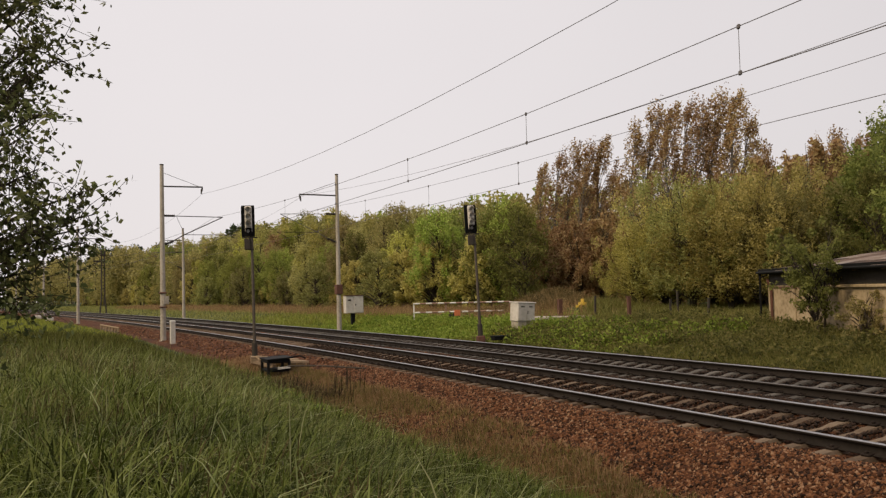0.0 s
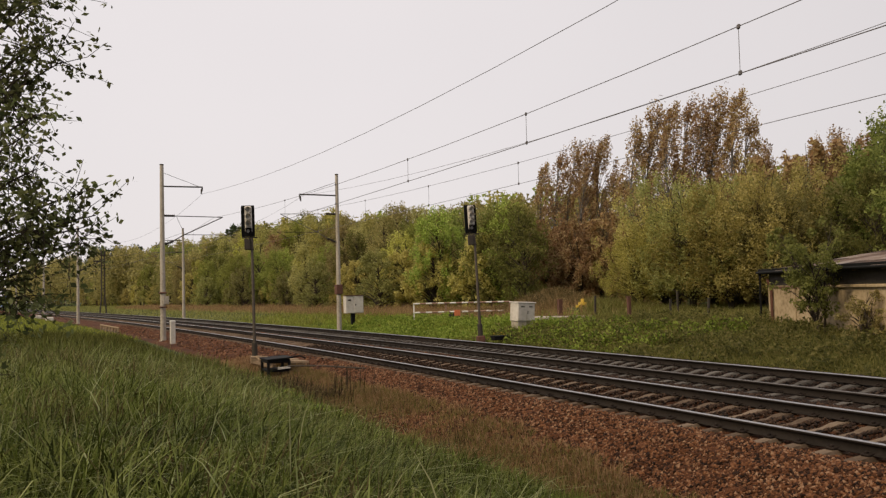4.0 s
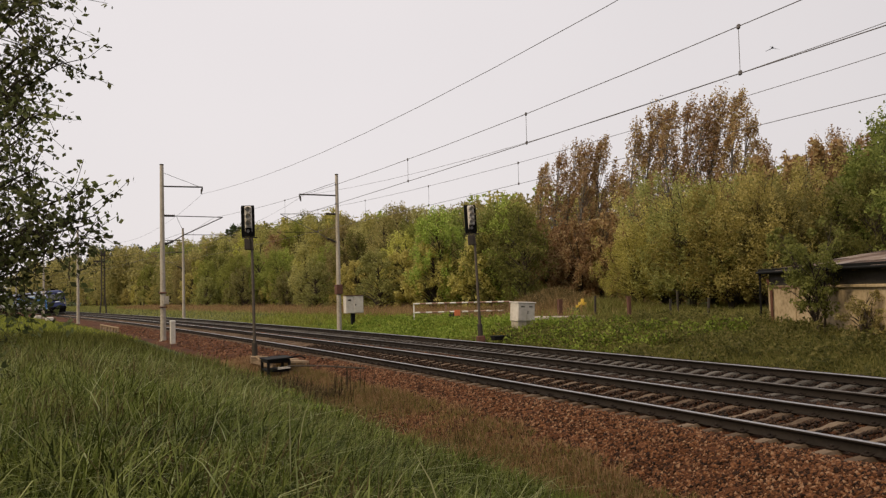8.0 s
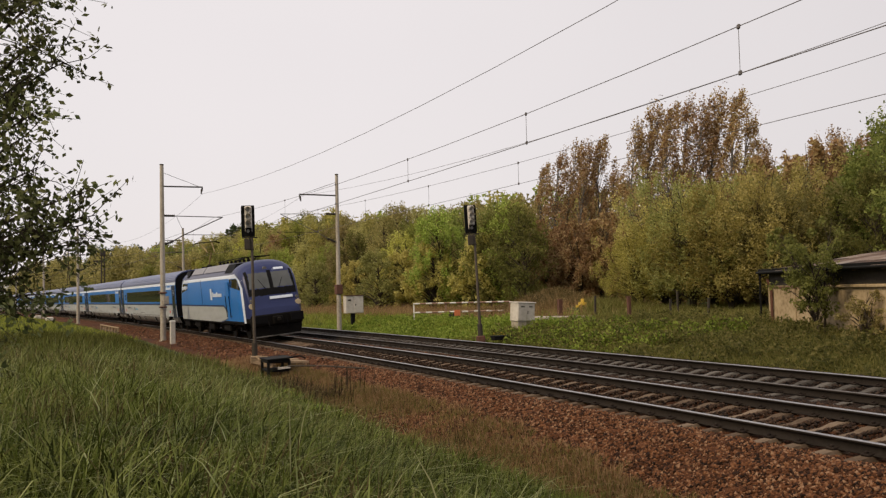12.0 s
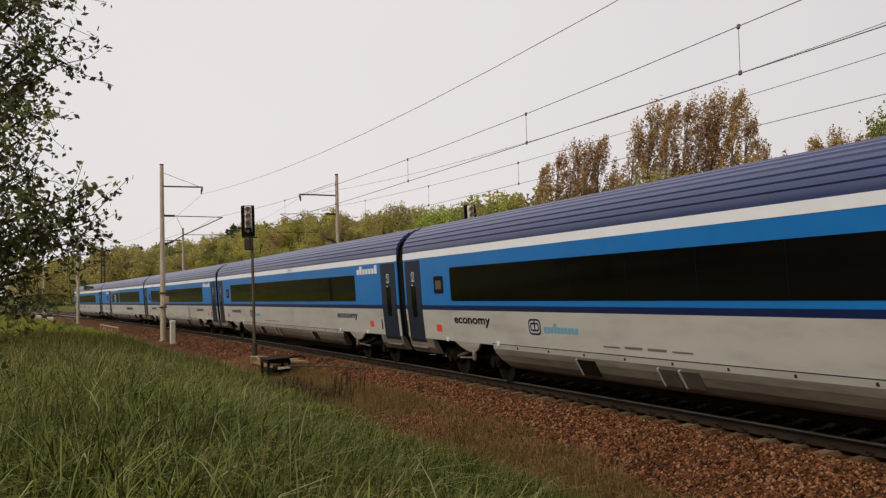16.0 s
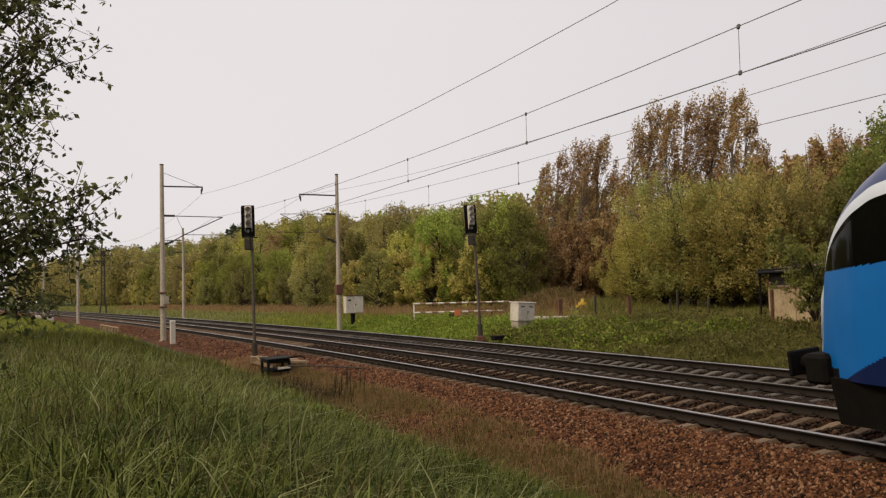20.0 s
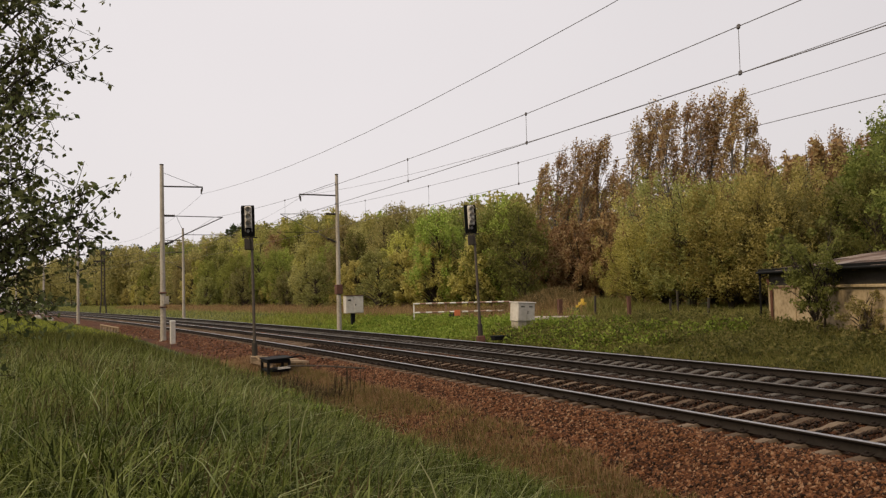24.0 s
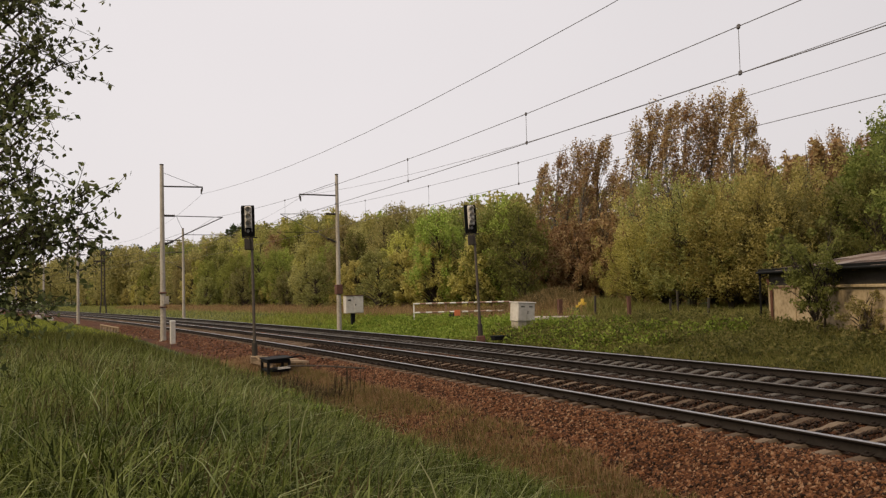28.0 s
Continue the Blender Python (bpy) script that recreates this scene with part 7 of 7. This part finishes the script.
grass("tall_grass", "tall blue-green grass on the bank", 46000, 2, 18, -12.5, -4.2, 0.55, 0.0115, 1.0, G_TALL, 22, 1.0, clear_of_viewer, tuft=6)
grass("pale_grass", "pale arching grass leaves among the tall grass", 6500, 3, 30, -12.5, -4.4, 0.72, 0.0095, 1.9, G_PALE, 32, 1.1, clear_of_viewer, tuft=3)
grass("pale_grass", "slender pale grass stalks standing above the bank", 1300, 3, 34, -12.5, -4.4, 0.80, 0.007, 0.5, G_PALE, 34, 1.1, clear_of_viewer, tuft=2)
grass("withered_grass", "olive-brown withered grass in patches on the bank", 34000, 2, 34, -13.5, -4.4, 0.62, 0.010, 0.9, G_OLIVE, 35, 1.1, withered_patch, tuft=6)
grass("tall_grass", "tall grass farther along the bank", 26000, 34, 64, -16, -5.4, 0.5, 0.014, 0.5, G_TALL, 23, 1.3, None, None, True)
grass("meadow_grass", "short bright grass of the inner meadow", 30000, 60, 190, -24, -4.4, 0.28, 0.03, 0.4, G_FRESH, 24, 1.3, None, None, True)
grass("bank_edge_grass", "fresh short grass at the foot of the bank", 22000, 5, 34, -5.3, -3.75, 0.34, 0.007, 0.7, G_EDGE, 25, 1.2, near_edge, tuft=5)
grass("verge_grass", "fresh green grass on the far verge", 90000, 14, 110, 6.5, 18, 0.34, 0.020, 0.6, G_FRESH, 26, 1.35, sunny_verge, None, True, 6)
grass("verge_grass", "fresh green grass on the far verge", 26000, 70, 300, 6.7, 26, 0.4, 0.045, 0.5, G_MEADOW, 27, 1.2, None, None, True)
def left_of_bushes(s, o, p, rng):
    return np.degrees(np.arctan2(p[:, 0], p[:, 1])) < 8.6 + rng.normal(0, 0.5, len(s))


grass("dry_grass", "band of pale dry grass before the wood", 60000, 30, 200, 14.5, 27, 0.80, 0.018, 0.4, G_DRY, 28, 1.2, left_of_bushes, None, True, 4)
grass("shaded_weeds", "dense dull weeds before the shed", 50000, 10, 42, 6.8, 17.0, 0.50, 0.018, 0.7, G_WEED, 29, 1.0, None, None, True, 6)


def leafy(name, label, n, s0, s1, o0, o1, height, size, material, seed, thin=None, power=1.0):
    """Low leafy weeds: small leaves heaped in uneven mounds."""
    rng = np.random.default_rng(seed)
    s, o = scatter(rng, n, s0, s1, o0, o1, power)
    p = along(s, o)
    lump = np.clip(0.45 + 0.75 * waves(p[:, 0], p[:, 1], 1.15, 3.0) + 0.35 * waves(p[:, 0], p[:, 1], 3.1, 5.0), 0.0, 1.4)
    keep = (rng.random(n) < lump + 0.12) & (np.hypot(s - 39.3, o - 10.6) > 1.2)  # kept clear round the relay cabinet
    p, lump, s, o = p[keep], lump[keep], s[keep], o[keep]
    p[:, 2] = ground_z(s, o) + height * lump * rng.random(len(s)) ** 0.6
    v, f = leaf_quads(rng, p, size, 0.0, True)
    return tagged(part(name, mesh_of(name, v, f), material, None), label, "weeds", kind="stuff")


leafy("leafy_weeds", "low leafy weeds on the far verge", 60000, 27, 60, 7.0, 14, 0.70, 0.13, F_LEAFWEED, 41, None, 1.1)
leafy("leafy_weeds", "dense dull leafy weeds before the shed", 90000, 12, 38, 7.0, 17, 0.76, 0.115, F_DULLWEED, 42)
leafy("yellow_flowers", "small yellow flowers among the weeds", 420, 37.0, 38.6, 8.2, 9.6, 0.45, 0.09, M_YELLOW, 44)
leafy("yellow_flowers", "small yellow flowers among the weeds", 200, 41.5, 43.5, 7.0, 7.8, 0.40, 0.09, M_YELLOW, 45)
leafy("leafy_weeds", "leafy weeds in the bank's foot", 9000, 8, 34, -5.4, -4.0, 0.22, 0.05, F_LEAFWEED, 43)


def dry_patch(s, o, p, rng):
    upper = np.interp(s, [10, 13, 17, 24, 40], [-3.15, -2.75, -2.3, -2.2, -2.4]) + 0.3 * waves(p[:, 0], p[:, 1], 1.9, 6.0)
    return (rng.random(len(s)) < np.clip(0.62 + 0.8 * waves(p[:, 0], p[:, 1], 0.7, 4.0), 0.06, 1)) & (o < upper)


grass("dry_weeds", "brown dry weeds on the ballast slope", 60000, 8, 40, -4.7, -2.3, 0.24, 0.005, 0.8, G_DRY, 30, 1.1, dry_patch, ballast_top, tuft=6)
grass("olive_weeds", "low olive weeds in the ballast's foot", 60000, 9, 34, -4.8, -2.4, 0.20, 0.006, 0.8, G_WEED, 33, 1.0, dry_patch, ballast_top, tuft=6)
grass("dry_weeds", "dark dead weed stalks below the ballast", 260, 16, 29, -4.6, -3.4, 0.75, 0.006, 0.18, G_BROWN, 31, 1.0, dry_patch, ballast_top)


def under_bushes(s, o, p, rng):
    return np.degrees(np.arctan2(p[:, 0], p[:, 1])) > 8.4


def sunny_clumps(s, o, p, rng):
    return clumped(s, o, p, rng) & sunny_verge(s, o, p, rng)


def clumped(s, o, p, rng):
    return rng.random(len(s)) < np.clip(1.6 * waves(p[:, 0], p[:, 1], 1.7, 9.0) - 0.1 + 0.8 * waves(p[:, 0], p[:, 1], 0.5, 2.0), 0.0, 1)


grass("verge_clumps", "taller yellow-green grass clumps on the far verge", 60000, 16, 110, 6.6, 14, 0.62, 0.022, 0.5, G_FRESH, 51, 1.3, sunny_clumps, None, True, 8)
MX, MY = sight(6.6, 63.0)


def mound_z(s, o):
    p = along(s, o)
    return ground_z(s, o) + 1.30 * (1 + 0.22 * waves(p[:, 0], p[:, 1], 1.6, 3.0)) * np.exp(-((p[:, 0] - MX) ** 2 / 8.0 + (p[:, 1] - MY) ** 2 / 9.0))


mnd_u, mnd_v = np.meshgrid(np.linspace(-5, 5, 26), np.linspace(-5, 5, 26))
mnd_s, mnd_o = unrolled(mnd_u.ravel() + MX, mnd_v.ravel() + MY)
mnd_z = mound_z(mnd_s, mnd_o) - 0.05 - 0.12 * (np.hypot(mnd_u.ravel(), mnd_v.ravel()) > 4.6)
mnd_f = [[i * 26 + j, i * 26 + j + 1, (i + 1) * 26 + j + 1, (i + 1) * 26 + j] for i in range(25) for j in range(25)]
tagged(part("earth_mound", mesh_of("earth_mound", np.stack([mnd_u.ravel() + MX, mnd_v.ravel() + MY, mnd_z], 1), mnd_f, True), M_SOIL, None), "grown-over heap of earth before the wood", "mound", kind="structure")
s_m, o_m = (float(a[0]) for a in unrolled(MX, MY))
grass("mound_grass", "dry brown grass covering the earth heap", 9000, s_m - 4.5, s_m + 4.5, o_m - 4.5, o_m + 4.5, 0.55, 0.016, 0.7, G_DRY, 52, 1.0, None, mound_z, True, 6)
grass("mound_grass", "withered olive-brown grass on the earth heap", 14000, s_m - 4.5, s_m + 4.5, o_m - 4.5, o_m + 4.5, 0.6, 0.018, 0.7, G_OLIVE, 57, 1.0, None, mound_z, True, 6)
grass("mound_grass", "olive weeds on the earth heap", 9000, s_m - 4.5, s_m + 4.5, o_m - 4.5, o_m + 4.5, 0.5, 0.018, 0.7, G_WEED, 53, 1.0, clumped, mound_z, True, 6)
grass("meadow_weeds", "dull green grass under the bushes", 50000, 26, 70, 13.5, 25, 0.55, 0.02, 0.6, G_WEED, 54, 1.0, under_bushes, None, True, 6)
grass("dead_grass", "brown dead grass and brush under the bushes", 4000, 28, 64, 18, 34, 0.55, 0.022, 0.5, G_DRY, 55, 1.0, under_bushes, None, True, 5)
grass("meadow_weeds", "olive weeds in the shade of the bushes", 26000, 28, 64, 16, 34, 0.55, 0.022, 0.6, G_MEADOW, 56, 1.0, under_bushes, None, True, 5)
grass("dead_stalks", "clump of dark dead stalks at the ballast's foot", 34, 23.6, 26.2, -3.6, -2.7, 0.80, 0.013, 0.10, G_BROWN, 61, 1.0, None, ballast_top)
# brush added by the box; the shadow there is put into its colour
grass("dead_brush", "low brush beside the cable box, shadow in its dark colour", 3000, 25.0, 30.5, -4.5, -3.3, 0.32, 0.006, 0.8, G_BROWN, 62, 1.0, dry_patch, ballast_top, tuft=6)
sleepers()


# ---- a swallow that dips through the view ----
def swallow():
    ob = tagged(empty("swallow"), "small dark swallow swooping across the sky", "bird")
    t = np.linspace(0, 1, 9)
    part("body", tubes("body", [(np.stack([0.10 - 0.20 * t, 0 * t, 0.01 * np.sin(t * 3)], 1), 0.004 + 0.02 * np.sin(np.pi * np.clip(t * 1.05, 0, 1)))], 10), M_BLACK, ob)
    part("tail", mesh_of("tail", [(-0.08, -0.012, 0), (-0.08, 0.012, 0), (-0.17, 0.035, 0), (-0.13, 0, 0.002), (-0.17, -0.035, 0), (-0.08, 0, -0.006)], [[0, 5, 1, 2, 3], [0, 3, 4], [0, 1, 5]]), M_BLACK, ob)
    wings = []
    for sg in (-1, 1):
        v = [(0.045, sg * 0.012, 0.004), (0.055, sg * 0.07, 0.006), (0.02, sg * 0.15, 0.004), (-0.04, sg * 0.19, 0.0), (-0.015, sg * 0.10, 0.0), (-0.03, sg * 0.012, 0.0), (0.01, sg * 0.05, 0.012)]
        wings.append((part("wing", mesh_of("wing", v, [[0, 1, 6], [1, 2, 6], [2, 3, 4], [2, 4, 6], [4, 5, 6], [5, 0, 6]]), M_BLACK, ob), sg))
    return ob, wings


BIRD, WINGS = swallow()


def swing(root, rx, ry):
    r = Vector(root)
    return Matrix.Translation(r) @ pose(0, 0, 0, rx, ry) @ Matrix.Translation(-r)


def motions():
    for car, shift, pivot, turned in TRAIN:
        walk(car, train_rows(shift, pivot, turned))
    # bearing to the right and elevation in degrees of the swallow, 25 m off
    path = [(0.0, 60, 20), (7.0, 42, 26), (7.6, 26.0, 19.0), (7.8, 21.18, 14.28), (7.9, 19.99, 13.74), (8.0, 20.28, 13.74), (8.1, 22.12, 15.23), (8.3, 27.0, 20.5), (9.0, 44, 30), (28.0, 80, 30)]
    rows = []
    for t, b, e in path:
        x, y = sight(b, 25 * math.cos(radians(e)))
        rows.append((t, Matrix.Translation((x, y, 2.09 + 25 * math.sin(radians(e)))) @ pose(0, 0, 0, 0, 0, float(np.interp(t, [7.8, 7.9, 8.0, 8.1], [150, 125, 60, 20])))))
    walk(BIRD, rows)
    for w, sg in WINGS:
        walk(w, [(0.0, pose(0, 0, 0))] + [(7.4 + 0.1 * k, pose(0, 0, 0, sg * (32 if k % 2 else -22))) for k in range(11)] + [(28.0, pose(0, 0, 0))])
    # wind in the birches and in the near tree
    for i, ob in enumerate(BIRCHES):
        crown = next(c for c in ob.children if c.name.startswith("crown"))
        r = random.Random(i)
        a, b, w = r.uniform(0, 6), r.uniform(0, 6), r.uniform(1.1, 1.7)
        walk(crown, [(0.7 * k, pose(0, 0, 0, 0.25 * math.sin(0.7 * k * w * 0.8 + b), 0.35 + 0.40 * math.sin(0.7 * k * w + a) + 0.15 * math.sin(0.7 * k * 2.3 + b))) for k in range(41)])
    for b, root, i in BOUGHS:
        r = random.Random(i + 90)
        p, q, w = r.uniform(0, 6), r.uniform(0, 6), r.uniform(1.6, 2.4)
        walk(b, [(0.5 * k, swing(root, 0.5 * math.sin(0.5 * k * w + p), 0.7 * math.sin(0.5 * k * w * 0.8 + q))) for k in range(57)])


motions()
